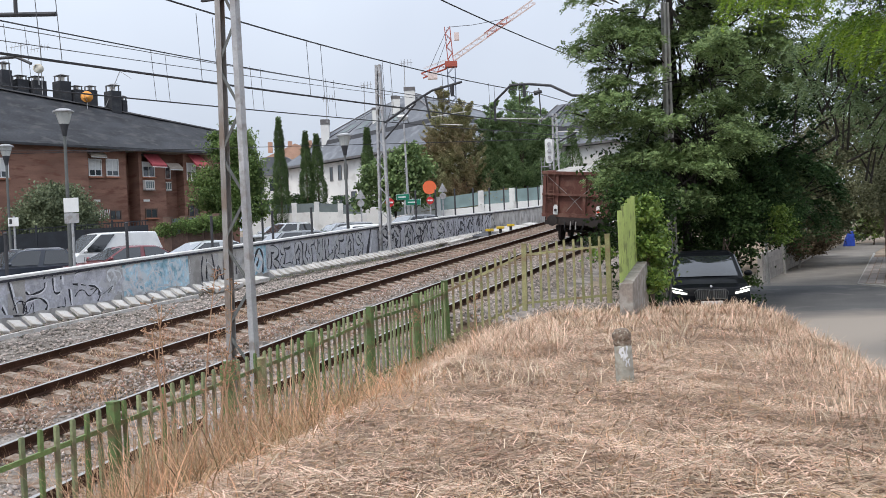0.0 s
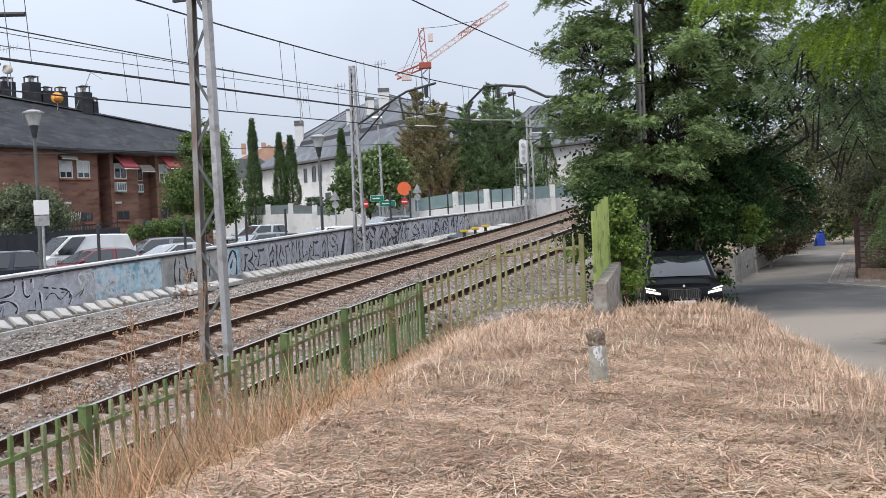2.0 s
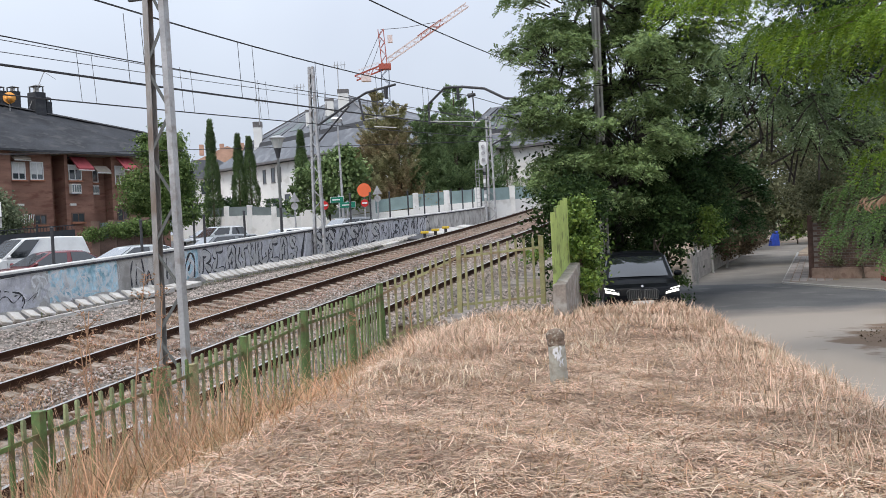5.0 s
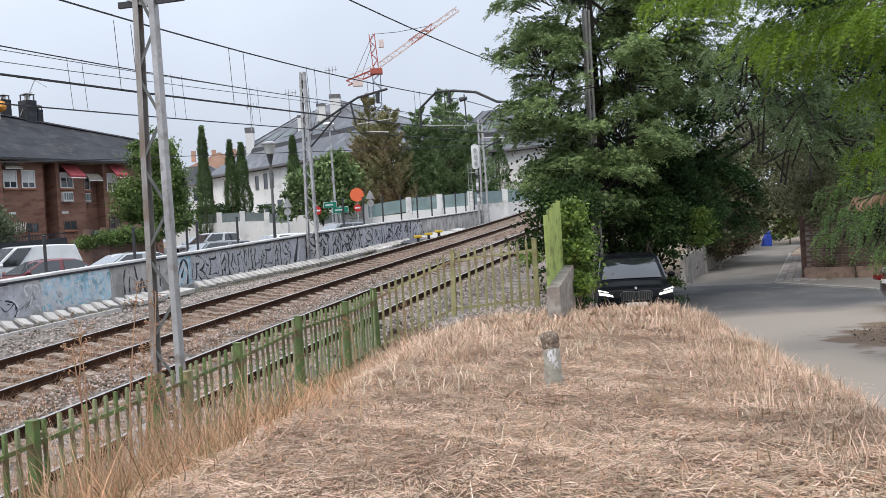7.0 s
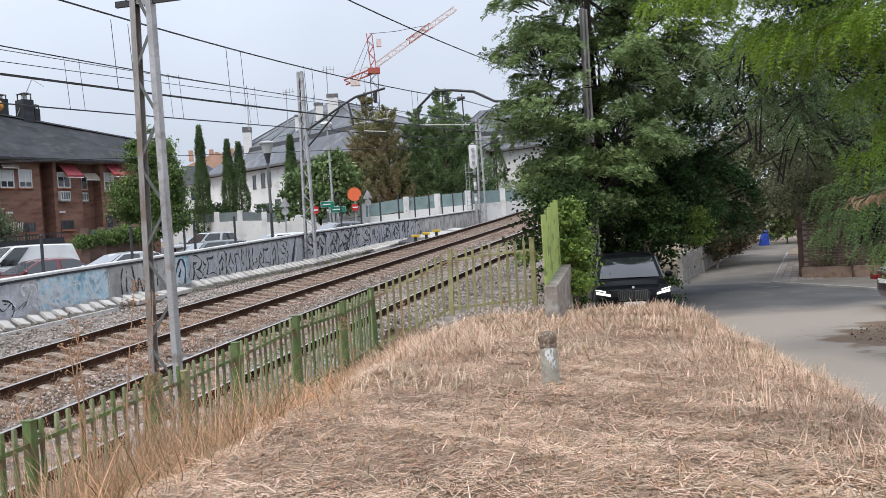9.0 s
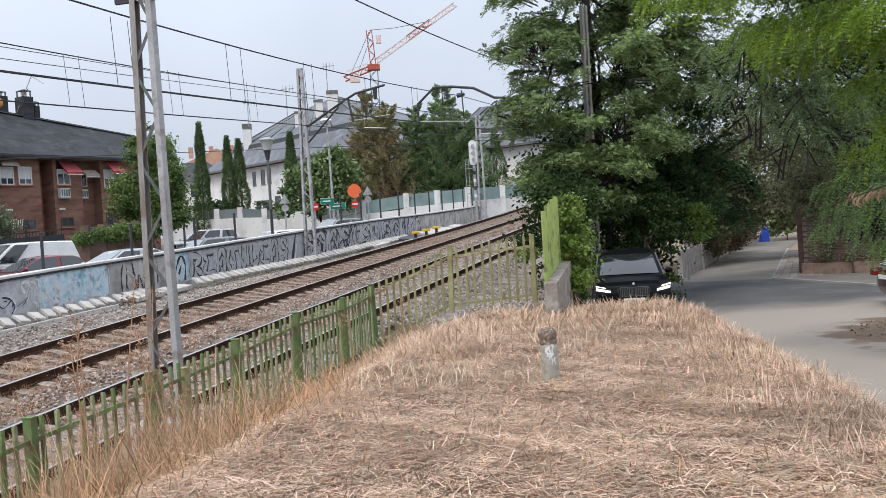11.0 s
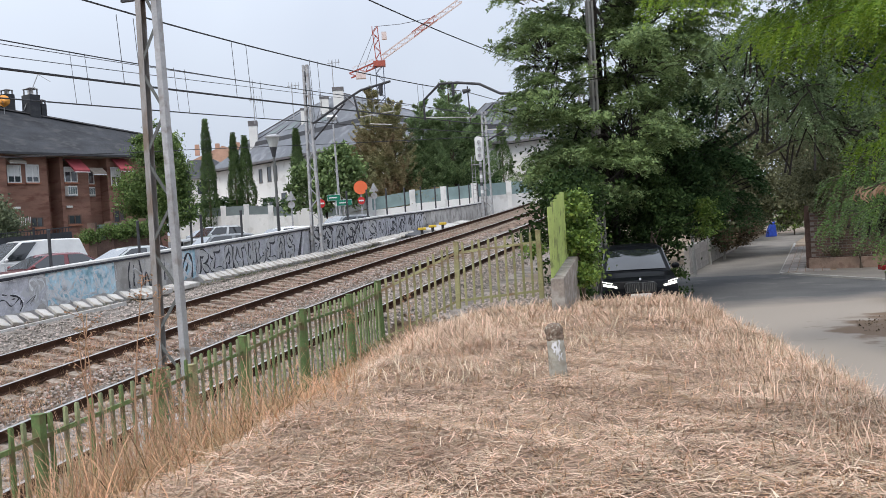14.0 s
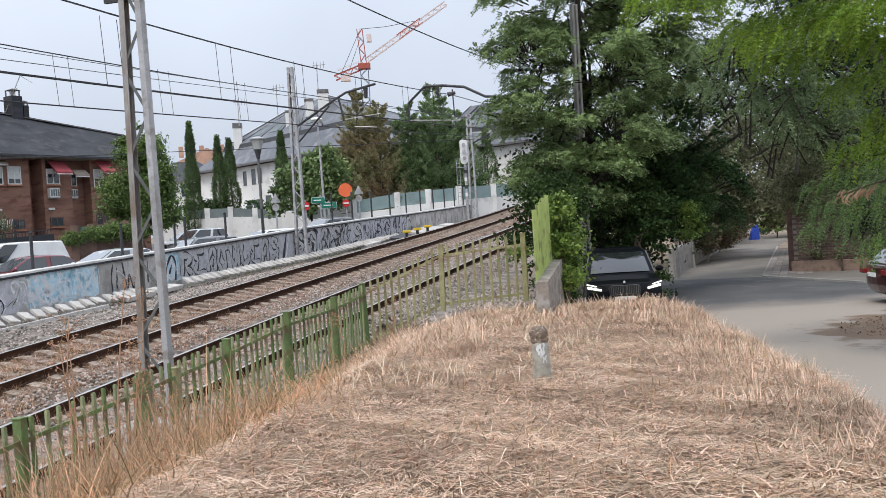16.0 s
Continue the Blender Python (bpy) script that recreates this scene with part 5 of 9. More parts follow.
    for q in ((-28.24, 61.0, 13.2, 0.82, 1.78), (-27.69, 62.0, 13.2, 0.98, 1.06), (-26.79, 62.5, 13.1, 1.06, 1.14), (-25.5, 63.5, 12.9, 1.0, 1.55), (-24.74, 64.0, 12.75, 0.86, 1.01), (-23.96, 64.5, 12.7, 0.78, 1.1), (-22.76, 65.5, 12.4, 0.96, 1.59), (-22.23, 66.0, 12.2, 0.48, 1.04)):
        chimney(*q)
    d = thing("satellite_dish", Matrix.Translation((-23.75, 63.3, 12.3)), "orange satellite dish on the slate roof", "satellite dish")
    part("pole", Shape().tube([(0, 0, -0.5), (0, 0, 0.5)], 0.03, 6), M["galv"], d)
    part("reflector", Shape().tube([(0, -0.05, 0.5), (0.05, -0.13, 0.52), (0.06, -0.16, 0.525)], [0.1, 0.36, 0.40], 20), M["dish"], d, smooth=True)
    part("feed_arm", Shape().tube([(0.05, -0.15, 0.2), (0.12, -0.55, 0.45)], 0.02, 5), M["galv"], d)
    d = thing("satellite_dish", Matrix.Translation((-26.31, 61.8, 13.9)), "pale round satellite dish on a chimney", "satellite dish")
    part("pole", Shape().tube([(0, 0, -0.4), (0, 0, 0.6)], 0.03, 6), M["galv"], d)
    part("reflector", Shape().tube([(0, -0.05, 0.65), (0.05, -0.12, 0.67), (0.06, -0.14, 0.675)], [0.1, 0.3, 0.34], 18), M["dish_pale"], d, smooth=True)
    for x, y, z, h in ((-27.5, 62, 13.0, 3.4), (-26.2, 62.0, 13.2, 3.0)):
        a = thing("aerial", Matrix.Translation((x, y, z)), "thin roof television aerial", "aerial", "roof aerials")
        part("mast", Shape().tube([(0, 0, -0.3), (0, 0, h)], 0.028, 5), M["galv"], a)
        part("boom", Shape().tube([(-0.7, 0, h - 0.3), (0.6, 0, h - 0.1)], 0.022, 5), M["galv"], a)
        for k in range(6):
            part("element", Shape().tube([(-0.6 + 0.22 * k, -0.1, h - 0.55 + 0.03 * k), (-0.6 + 0.22 * k, 0.1, h - 0.02 + 0.03 * k)], 0.012, 4), M["galv"], a)
    a = thing("aerial", Matrix.Translation((-23.2, 65.2, 12.4)), "slanting thin roof aerial", "aerial", "roof aerials")
    part("mast", Shape().tube([(0, 0, 0), (1.15, 0, 2.5)], 0.03, 5), M["galv"], a)
    part("boom", Shape().tube([(1.1, 0, 2.45), (1.9, 0, 1.9)], 0.022, 5), M["galv"], a)
    part("boom", Shape().tube([(0.4, 0, 1.3), (0.9, 0, 1.6)], 0.022, 5), M["galv"], a)


brick_building()

# dark garden fence in front of the brick house
gf = thing("garden_fence", Matrix(), "dark metal garden fence with screening in front of the brick house", "fence")
pts = [(-30.0, 42.0), (-22.0, 45.8), (-15.6, 49.4)]
for (x0, y0), (x1, y1) in zip(pts, pts[1:]):
    a, b = Vector((x0, y0, 0)), Vector((x1, y1, 0))
    n = 4
    for k in range(n):
        p, q = a.lerp(b, k / n), a.lerp(b, (k + 1) / n)
        zp, zq = float(street_level(p.x, p.y)), float(street_level(q.x, q.y))
        part("screen", Shape().beam((p.x, p.y, zp + 1.58), (q.x, q.y, zq + 1.58), 0.05, 1.35), M["dark_fence"], gf)
        part("top_rail", Shape().beam((p.x, p.y, zp + 2.48), (q.x, q.y, zq + 2.48), 0.04, 0.05), M["dark_fence"], gf)
        for j in range(1, 12):
            c = p.lerp(q, j / 12)
            zc = zp + (zq - zp) * j / 12
            part("bar", Shape().box((c.x, c.y, zc + 2.37), (0.025, 0.025, 0.25)), M["dark_fence"], gf)
        part("plinth", Shape().beam((p.x, p.y, zp + 0.42), (q.x, q.y, zq + 0.42), 0.2, 0.9), M["brick"], gf)
        part("post", Shape().tube([(p.x, p.y, zp), (p.x, p.y, zp + 2.62)], 0.06, 8), M["dark_fence"], gf)
gw = thing("garden_wall", Matrix(), "low brick garden wall with green mesh panels", "wall")
a, b = Vector((-14.9, 50.6, 0)), Vector((-11.9, 52.7, 0))
for k in range(4):
    p, q = a.lerp(b, k / 4), a.lerp(b, (k + 1) / 4)
    zp, zq = float(street_level(p.x, p.y)), float(street_level(q.x, q.y))
    part("wall_base", Shape().beam((p.x, p.y, zp + 0.8), (q.x, q.y, zq + 0.8), 0.25, 1.6), M["brick_dark"], gw)
    part("mesh_panel", Shape().beam((p.x, p.y, zp + 2.05), (q.x, q.y, zq + 2.05), 0.04, 0.85), M["screen_dark"], gw)
    part("pillar", Shape().box((p.x, p.y, zp + 1.3), (0.4, 0.4, 2.6)), M["brick_dark"], gw)


# ---- white house with a stepped grey roof ----
def white_house(name, A, B, depth, ez, ridge, windows, label):
    """Front from A to B; ridge: two points; windows: share along the front, width, height span."""
    h = thing(name, Matrix(), label, "house")
    A, B = Vector((*A, 0)), Vector((*B, 0))
    u = (B - A).normalized()
    L = (B - A).length
    back = Vector((-u.y, u.x, 0)) * depth
    out = back.normalized() * -1

    def slab(a0, a1, z0, z1, q0, q1, mi=0):
        v = [A + u * a + out * q + Vector((0, 0, z)) for a in (a0, a1) for q in (q0, q1) for z in (z0, z1)]
        return Shape().add(v, [(0, 1, 3, 2), (4, 6, 7, 5), (0, 4, 5, 1), (2, 3, 7, 6), (1, 5, 7, 3), (0, 2, 6, 4)])

    part("wall", slab(0, L, 1.5, ez - 0.25, -depth, 0), M["render_white"], h, "white rendered walls")
    ov = 0.7
    c = [A - u * ov + out * ov, B + u * ov + out * ov, B + u * ov + back - out * ov * -0 + back.normalized() * ov, A - u * ov + back + back.normalized() * ov]
    r1, r2 = (Vector(p) for p in ridge)
    lo, hi = ez, (r1.z + r2.z) / 2
    mid = []
    sh = Shape()
    low = [p + Vector((0, 0, ez)) for p in c]
    top = [r1, r2, r2 + Vector((0.2, 0.3, 0)), r1 + Vector((0.2, 0.3, 0))]
    m1 = [a.lerp(b, 0.34) + Vector((0, 0, 0.05)) for a, b in zip(low, top)]
    m2 = [a.lerp(b, 0.36) + Vector((0, 0, 0.42)) for a, b in zip(low, top)]
    n = 4
    v = low + m1 + m2 + top
    f = []
    for r in (0, 2):
        f += [(r * n + i, r * n + (i + 1) % n, (r + 1) * n + (i + 1) % n, (r + 1) * n + i) for i in range(n)]
    f += [(0, 3, 2, 1)]
    roof = part("roof", sh.add(v, f), M["slate_light"], h, "stepped grey zinc and slate roof")
    part("roof_step", Shape().add(m1 + [p for p in m2], [(i, (i + 1) % n, n + (i + 1) % n, n + i) for i in range(n)]), M["black_steel"], roof, "dark strip window under the upper roof")
    for i in range(4):
        part("eave", Shape().beam(low[i] + Vector((0, 0, -0.12)), low[(i + 1) % n] + Vector((0, 0, -0.12)), 0.16, 0.24), M["chimney_cap"], roof)
        part("hip", Shape().beam(m2[i] + Vector((0, 0, 0.04)), top[i] + Vector((0, 0, 0.04)), 0.22, 0.08), M["chimney_cap"], roof)
    # ribs and roof lights on the front slopes
    for k in range(5):
        t = 0.12 + 0.17 * k
        a, b = m2[0].lerp(m2[1], t), top[0].lerp(top[1], 0.3 + 0.4 * t)
        part("roof_rib", Shape().beam(a + Vector((0, 0, 0.05)), a.lerp(b, 0.92) + Vector((0, 0, 0.05)), 0.12, 0.10), M["black_steel"], roof)
        if k < 4:
            p, q = m2[0].lerp(m2[1], t + 0.05), m2[0].lerp(m2[1], t + 0.12)
            p2, q2 = p.lerp(top[0].lerp(top[1], 0.3 + 0.4 * (t + 0.05)), 0.5), q.lerp(top[0].lerp(top[1], 0.3 + 0.4 * (t + 0.12)), 0.5)
            p1, q1 = p.lerp(p2, 0.35), q.lerp(q2, 0.35)
            w = (q1 - p1).cross(p2 - p1).normalized()
            w = w if w.z > 0 else -w
            part("roof_light", Shape().add([p1 + w * 0.08, q1 + w * 0.08, q2 + w * 0.08, p2 + w * 0.08, p1, q1, q2, p2], [(0, 1, 2, 3), (0, 4, 5, 1), (1, 5, 6, 2), (2, 6, 7, 3), (3, 7, 4, 0)]), M["screen_dark"], roof)
    for share, w, z0, z1 in windows:
        a0 = L * share
        win = part("window", slab(a0, a0 + w, z0, z1, -0.15, 0.015), M["glass"], h)
        for q in ((a0 - 0.06, a0, z0, z1), (a0 + w, a0 + w + 0.06, z0, z1), (a0 - 0.06, a0 + w + 0.06, z1, z1 + 0.06), (a0 - 0.1, a0 + w + 0.1, z0 - 0.1, z0)):
            part("frame", slab(*q, -0.05, 0.05), M["chimney_cap"], win)
    return h


white_house("white_house", (-18.0, 110.4), (1.6, 86.0), 15.0, 11.1, ((-7.6, 108.0, 17.2), (-2.6, 102.6, 18.1)),
            [(0.299, 0.5, 8.9, 10.3), (0.353, 0.6, 8.9, 10.4), (0.392, 0.6, 8.9, 10.4), (0.532, 0.6, 8.9, 10.4), (0.688, 0.6, 8.9, 10.4), (0.314, 0.7, 5.9, 7.1), (0.353, 0.7, 5.9, 7.1), (0.384, 0.7, 5.9, 7.1), (0.431, 0.9, 5.9, 7.4), (0.532, 0.7, 5.9, 7.1), (0.09, 0.7, 8.9, 10.3), (0.15, 0.7, 5.9, 7.1)],
            "white rendered house with a large stepped grey roof")
white_house("white_house", (9.4, 108.0), (18.5, 98.0), 12.0, 11.6, ((14.0, 108.5, 16.9), (17.0, 106.0, 17.0)),
            [(0.3, 0.7, 8.8, 10.4), (0.5, 0.7, 8.8, 10.4)], "white house with a grey roof behind the conifers")


def round_chimney(x, y, z0, z1, w, label):
    c = thing("chimney_stack", Matrix.Translation((x, y, z0)), label, "chimney", "chimneys of the white houses")
    h = z1 - z0
    part("shaft", Shape().box((0, 0, h * 0.43), (w, w, h * 0.86)), M["render_white"], c)
    part("cap", Shape().box((0, 0, h * 0.93), (w * 1.1, w * 1.1, h * 0.14)), M["chimney_cap"], c)


round_chimney(-2.88, 99.6, 15.6, 18.25, 1.1, "broad white chimney with a dark cap")
round_chimney(-4.44, 100.6, 15.6, 17.5, 0.9, "white chimney with a dark cap")
round_chimney(-6.75, 102.2, 14.8, 16.6, 0.75, "white chimney with a dark cap")
round_chimney(-13.0, 107.5, 12.0, 16.2, 0.91, "tall white chimney with a dark cap")
round_chimney(10.4, 108.5, 14.5, 16.9, 0.91, "white chimney with a dark cap")
for x, y, z, h in ((-7.99, 103, 15.5, 4.0), (-3.4, 101.5, 17.5, 4.0), (-12.7, 107, 15.8, 3.0)):
    a = thing("aerial", Matrix.Translation((x, y, z)), "thin roof television aerial", "aerial", "roof aerials")
    part("mast", Shape().tube([(0, 0, 0), (0, 0, h)], 0.05, 5), M["galv"], a)
    part("boom", Shape().tube([(-0.5, 0, h - 0.3), (0.9, 0, h - 0.2)], 0.035, 5), M["galv"], a)
    for k in range(4):
        part("element", Shape().tube([(-0.3 + 0.35 * k, 0, h - 0.65), (-0.3 + 0.35 * k, 0, h + 0.15)], 0.025, 4), M["galv"], a)

# far house with terracotta walls
fh = thing("terracotta_house", Matrix.Translation((-21.5, 140, 0)), "distant terracotta house with a tiled roof", "house")
part("wall", Shape().box((0, 4, 8), (11, 8, 13.0)), M["terracotta_pale"], fh)
part("roof", Shape().prism([(-6, 14.4), (6, 14.4), (0, 16.9)], -0.5, 8.5), M["terracotta_pale"], fh)
for k in range(3):
    part("chimney_pot", Shape().box((-4 + 3 * k, 1, 16.6), (0.6, 0.6, 1.6)), M["terracotta_pale"], fh)
for k in range(4):
    part("window", Shape().box((-4 + 2.6 * k, -0.03, 11.5), (1.1, 0.1, 1.4)), M["glass"], fh)
lw = thing("white_annex", Matrix.Translation((-18.0, 113, 2.0)), "white house wing with balcony openings", "house")
part("wall", Shape().box((-2, 3, 4.2), (8, 6, 8.4)), M["render_white"], lw)
part("roof", Shape().prism([(-6.6, 8.4), (2.6, 8.4), (-0.5, 10.6), (-3.5, 10.6)], -0.6, 6.6), M["slate_light"], lw)
for i in range(3):
    for k in range(3):
        part("window", Shape().box((-0.2 - 1.9 * k, -0.03, 2.3 + 2.5 * i), (1.2, 0.1, 1.5)), M["glass"], lw)

# ---- white boundary wall of the gardens ----
bw = thing("boundary_wall", Matrix(), "white boundary wall with pillars and green-grey screens along the street", "wall")
line = [(-16.5, 81.0, 5.6), (-10.3, 77.0, 5.5), (-4.1, 74.0, 4.75), (-0.25, 71.0, 5.25), (3.0, 70.0, 5.55), (7.7, 70.0, 5.75), (13.4, 73.0, 5.95), (20, 78, 6.2)]
for i, (p, q) in enumerate(zip(line, line[1:])):
    a, b = Vector(p), Vector(q)
    n = max(1, round((b - a).length / 2.6))
    for k in range(n):
        c, d = a.lerp(b, k / n), a.lerp(b, (k + 1) / n)
        g = float(street_level(c.x, c.y))
        g2 = float(street_level(d.x, d.y))
        scr = 0.95 if i >= 3 else 0.75
        part("wall_base", Shape().beam((c.x, c.y, (c.z - scr + g) / 2), (d.x, d.y, (d.z - scr + g2) / 2), 0.25, (c.z - scr - g)), M["render_white"], bw)
        if (k + i) % 4 == 3 and i < 3:
            part("wall_bay", Shape().beam((c.x, c.y, c.z - scr / 2), (d.x, d.y, d.z - scr / 2), 0.22, scr), M["render_white"], bw)
        else:
            part("screen", Shape().beam((c.x, c.y, c.z - scr / 2), (d.x, d.y, d.z - scr / 2), 0.05, scr), M["wall_green"] if i >= 3 else M["screen_dark"], bw)
        part("pillar", Shape().box((c.x, c.y, (c.z + g) / 2 + 0.05), (0.42, 0.42, c.z - g + 0.1)), M["render_white"], bw)

# ---- trees and bushes beyond the railway ----
for x, y, h, w, m, label, sd in ((0.45, 81, 12.4, 6.2, "leaf_brown", "browning conifer behind the garden wall", 21), (2.1, 79, 11.3, 6.0, "leaf_brown", "browning ragged conifer behind the garden wall", 22),
                                 (4.7, 80, 11.1, 5.8, "leaf_conifer", "green conifer behind the garden wall", 23), (7.1, 80, 12.6, 6.6, "leaf_conifer", "tall green conifer behind the garden wall", 24),
                                 (9.0, 81, 10.2, 5.2, "leaf_conifer", "green conifer behind the garden wall", 25), (5.9, 82, 9.6, 5.6, "leaf_conifer", "green conifer behind the garden wall", 27),
                                 (-0.6, 83, 9.0, 5.0, "leaf_brown", "browning conifer behind the garden wall", 26)):
    conifer(x, y, 2.5, h, w, M[m], label, sd, 2000 if m == "leaf_brown" else 2300, 0.45 if m == "leaf_brown" else 0.35)
cypress(-13.53, 79.0, 2.3, 10.4, 1.12, 1)
cypress(-11.32, 79.0, 2.3, 9.1, 1.07, 2)
cypress(-10.41, 79.2, 2.3, 8.9, 1.28, 3)
cypress(-5.98, 77.9, 2.3, 9.1, 1.23, 4)
cypress(13.6, 95.0, 3.0, 9.5, 2.4, 5)
broadleaf("plane_tree", (-13.0, 58, 1.6), (-13.0, 58, 7.0), [(-13.1, 58, 6.8, 1.9), (-13.7, 57.8, 5.6, 1.6), (-12.3, 58.1, 5.8, 1.6), (-12.9, 58, 8.4, 1.3), (-12.8, 58, 9.8, 0.8), (-13.7, 58, 8.8, 1.0), (-12.0, 58, 8.6, 0.9), (-13.2, 57.8, 4.4, 1.5), (-14.3, 57.8, 6.6, 0.9), (-11.8, 58, 7.2, 1.0), (-12.0, 57.6, 4.6, 1.2)], 0.16, 15000, 2, 0.17, M["leaf_street"], "rounded green street tree beside the brick house", 31, kind="simple", branches=6)
broadleaf("chestnut_tree", (-3.3, 70, 2.4), (-3.3, 70, 6.0), [(-3.3, 70, 7.94, 1.06), (-2.2, 70, 8.66, 0.77), (-4.61, 69.7, 7.06, 1.06), (-5.43, 69.6, 5.91, 0.77), (-3.38, 69.5, 6.16, 1.28), (-1.7, 70, 7.45, 1.02), (-1.49, 70, 5.53, 0.85), (-3.85, 69.6, 4.99, 0.77), (-5.98, 69.8, 4.99, 0.51)], 0.14, 3600, 2, 0.34, M["leaf"], "bright green broad-leaved tree over the garden wall", 32, kind="simple", branches=6)
bush("olive_bush", [(-21.2, 51, 4.9, 1.6), (-22.3, 51, 4.1, 1.4), (-20.1, 51, 4.2, 1.4), (-21.1, 51, 3.4, 1.7), (-22.9, 51, 3.1, 1.0), (-19.5, 51.2, 3.1, 0.9)], 30000, 0.17, M["leaf_olive"], "rounded grey-green olive bush behind the dark fence", base=(-21.2, 51, 1.0), sprays=220)
bush("hedge", [(-13.2, 51.6, 3.7, 0.55), (-12.2, 52.3, 3.7, 0.55), (-14.2, 51.0, 3.6, 0.5), (-12.7, 52.0, 3.5, 0.5), (-15.0, 50.6, 3.4, 0.5), (-13.7, 51.3, 3.5, 0.5)], 10000, 0.12, M["leaf_street"], "green hedge over the brick garden wall", base=(-12, 52.6, 1.6), sprays=120)
bush("purple_shrub", [(3.3, 70.8, 5.0, 0.8), (4.4, 70.8, 5.1, 0.8), (2.4, 71.0, 5.0, 0.6)], 1600, 0.16, M["leaf_brown"], "brown-leaved shrub over the garden wall", base=(3.4, 71.2, 3.0))
bush("garden_hedge", [(-8.2, 78.2, 5.2, 1.2), (-6.6, 77.4, 5.0, 1.0), (-14.4, 82, 5.6, 1.3), (-12.6, 81, 5.5, 1.2), (9.5, 73, 5.6, 1.0), (8.2, 72, 5.5, 0.9), (-11.4, 79.5, 5.4, 1.1)], 5200, 0.2, M["leaf_dark"], "dark green garden hedge behind the white wall", base=(-8, 78.4, 2.4))


# ---- tower crane ----
def crane():
    c = thing("tower_crane", Matrix.Translation((3.6, 230, 4.2)), "red and white tower crane above the roofs", "crane")
    red = mat("crane_red", (0.36, 0.085, 0.06), 0.6, var=0.15, bump=0)
    white = mat("crane_white", (0.62, 0.52, 0.50), 0.6, var=0.15, bump=0)
    grey = mat("crane_blue", (0.09, 0.11, 0.16), 0.6, var=0.15, bump=0)

    def lattice(name, a, b, w, step, m, label=""):
        a, b = Vector(a), Vector(b)
        d = (b - a).normalized()
        s = d.cross(Vector((0, 1, 0))).normalized() * w / 2
        t = Vector((0, 1, 0)) * w / 2
        sh = Shape()
        for i in (-1, 1):
            for k in (-1, 1):
                sh.beam(a + s * i + t * k, b + s * i + t * k, 0.17, 0.17)
        n = int((b - a).length / step)
        for q in range(n):
            p0, p1 = a.lerp(b, q / n), a.lerp(b, (q + 1) / n)
            for k in (-1, 1):
                e = 1 if q % 2 else -1
                sh.beam(p0 + s * e + t * k, p1 - s * e + t * k, 0.11, 0.11)
        return part(name, sh, m, c, label)

    lattice("tower", (0.0, 0, 0), (0.3, 0, 39.5), 1.9, 1.9, grey, "blue-grey lattice tower")
    lattice("tower_top", (0.3, 0, 39.5), (-0.3, 0, 49.0), 1.3, 1.4, red, "red lattice apex")
    lattice("jib", (0.9, 0, 41.2), (21.4, 0, 54.4), 1.1, 1.1, white, "white and red luffing jib")
    lattice("jib_section", (9.0, 0.02, 46.5), (15.0, 0.02, 50.4), 1.22, 1.2, red, "red jib section")
    lattice("counter_jib", (0.2, 0, 39.9), (-7.0, 0, 37.3), 1.2, 1.2, red, "red counter jib")
    part("slewing_ring", Shape().box((0.3, 0, 39.8), (3.0, 2.4, 1.3)), red, c)
    part("counterweight", Shape().box((-4.4, 0, 37.2), (2.4, 1.6, 1.6)), white, c)
    part("cab", Shape().box((1.9, -0.6, 46.5), (1.2, 1.2, 1.8)), white, c)
    part("stay_rope", Shape().tube([(-0.3, 0, 49.0), (6, 0, 49.3), (13.5, 0, 50.4)], 0.07, 4), M["wire_thin"], c)
    part("stay_rope", Shape().tube([(-0.3, 0, 48.6), (-5.5, 0, 38.2)], 0.06, 4), M["wire_thin"], c)
    part("stay_rope", Shape().tube([(-0.2, 0, 46.8), (-3.6, 0, 38.6)], 0.06, 4), M["wire_thin"], c)
    for k in range(2):
        part("counter_rail", Shape().beam((-6.5, 0.7 - 1.4 * k, 39.1), (-1, 0.7 - 1.4 * k, 41), 0.08, 0.08), white, c)


crane()


# ---- street lamps and signs ----
def lantern(x, y, z, label="street lamp with a glass lantern on a dark post"):
    g = float(street_level(x, y)) + 0.02
    l = thing("street_lamp", Matrix.Translation((x, y, g)), label, "street lamp", "lantern street lamps")
    h = z - g
    part("post", Shape().tube([(0, 0, 0), (0, 0, 1.0), (0, 0, h - 0.95)], [0.085, 0.075, 0.055], 10), M["galv_dark"], l)
    part("holder", Shape().tube([(0, 0, h - 1.0), (0, 0, h - 0.75), (0, 0, h - 0.55)], [0.07, 0.12, 0.17], 12), M["black_steel"], l)
    part("lantern", Shape().tube([(0, 0, h - 0.56), (0, 0, h - 0.12)], [0.17, 0.30], 14), mat("lantern_glass", (0.48, 0.49, 0.47), 0.25, var=0.1, bump=0), l, "frosted glass lantern")
    part("hood", Shape().tube([(0, 0, h - 0.13), (0, 0, h - 0.08), (0, 0, h)], [0.37, 0.37, 0.18], 16), M["galv"], l)
    return l


lantern(-13.64, 34.0, 7.70)
lantern(-4.27, 42.2, 7.29)
lantern(-11.2, 58.0, 7.65)
lantern(-20.7, 44.5, 7.7)


def sign_post(x, y, h, label):
    g = float(street_level(x, y)) + 0.02
    s = thing("road_sign", Matrix.Translation((x, y, g)), label, "road sign", "signs along the street")
    part("post", Shape().tube([(0, 0, 0), (0, 0, h - g)], 0.05, 8), M["galv"], s)
    return s, g


def disc(r, y=-0.08, n=24, t=0.02):
    return lambda z: Shape().tube([(0, y, z), (0, y - t, z)], r, n)


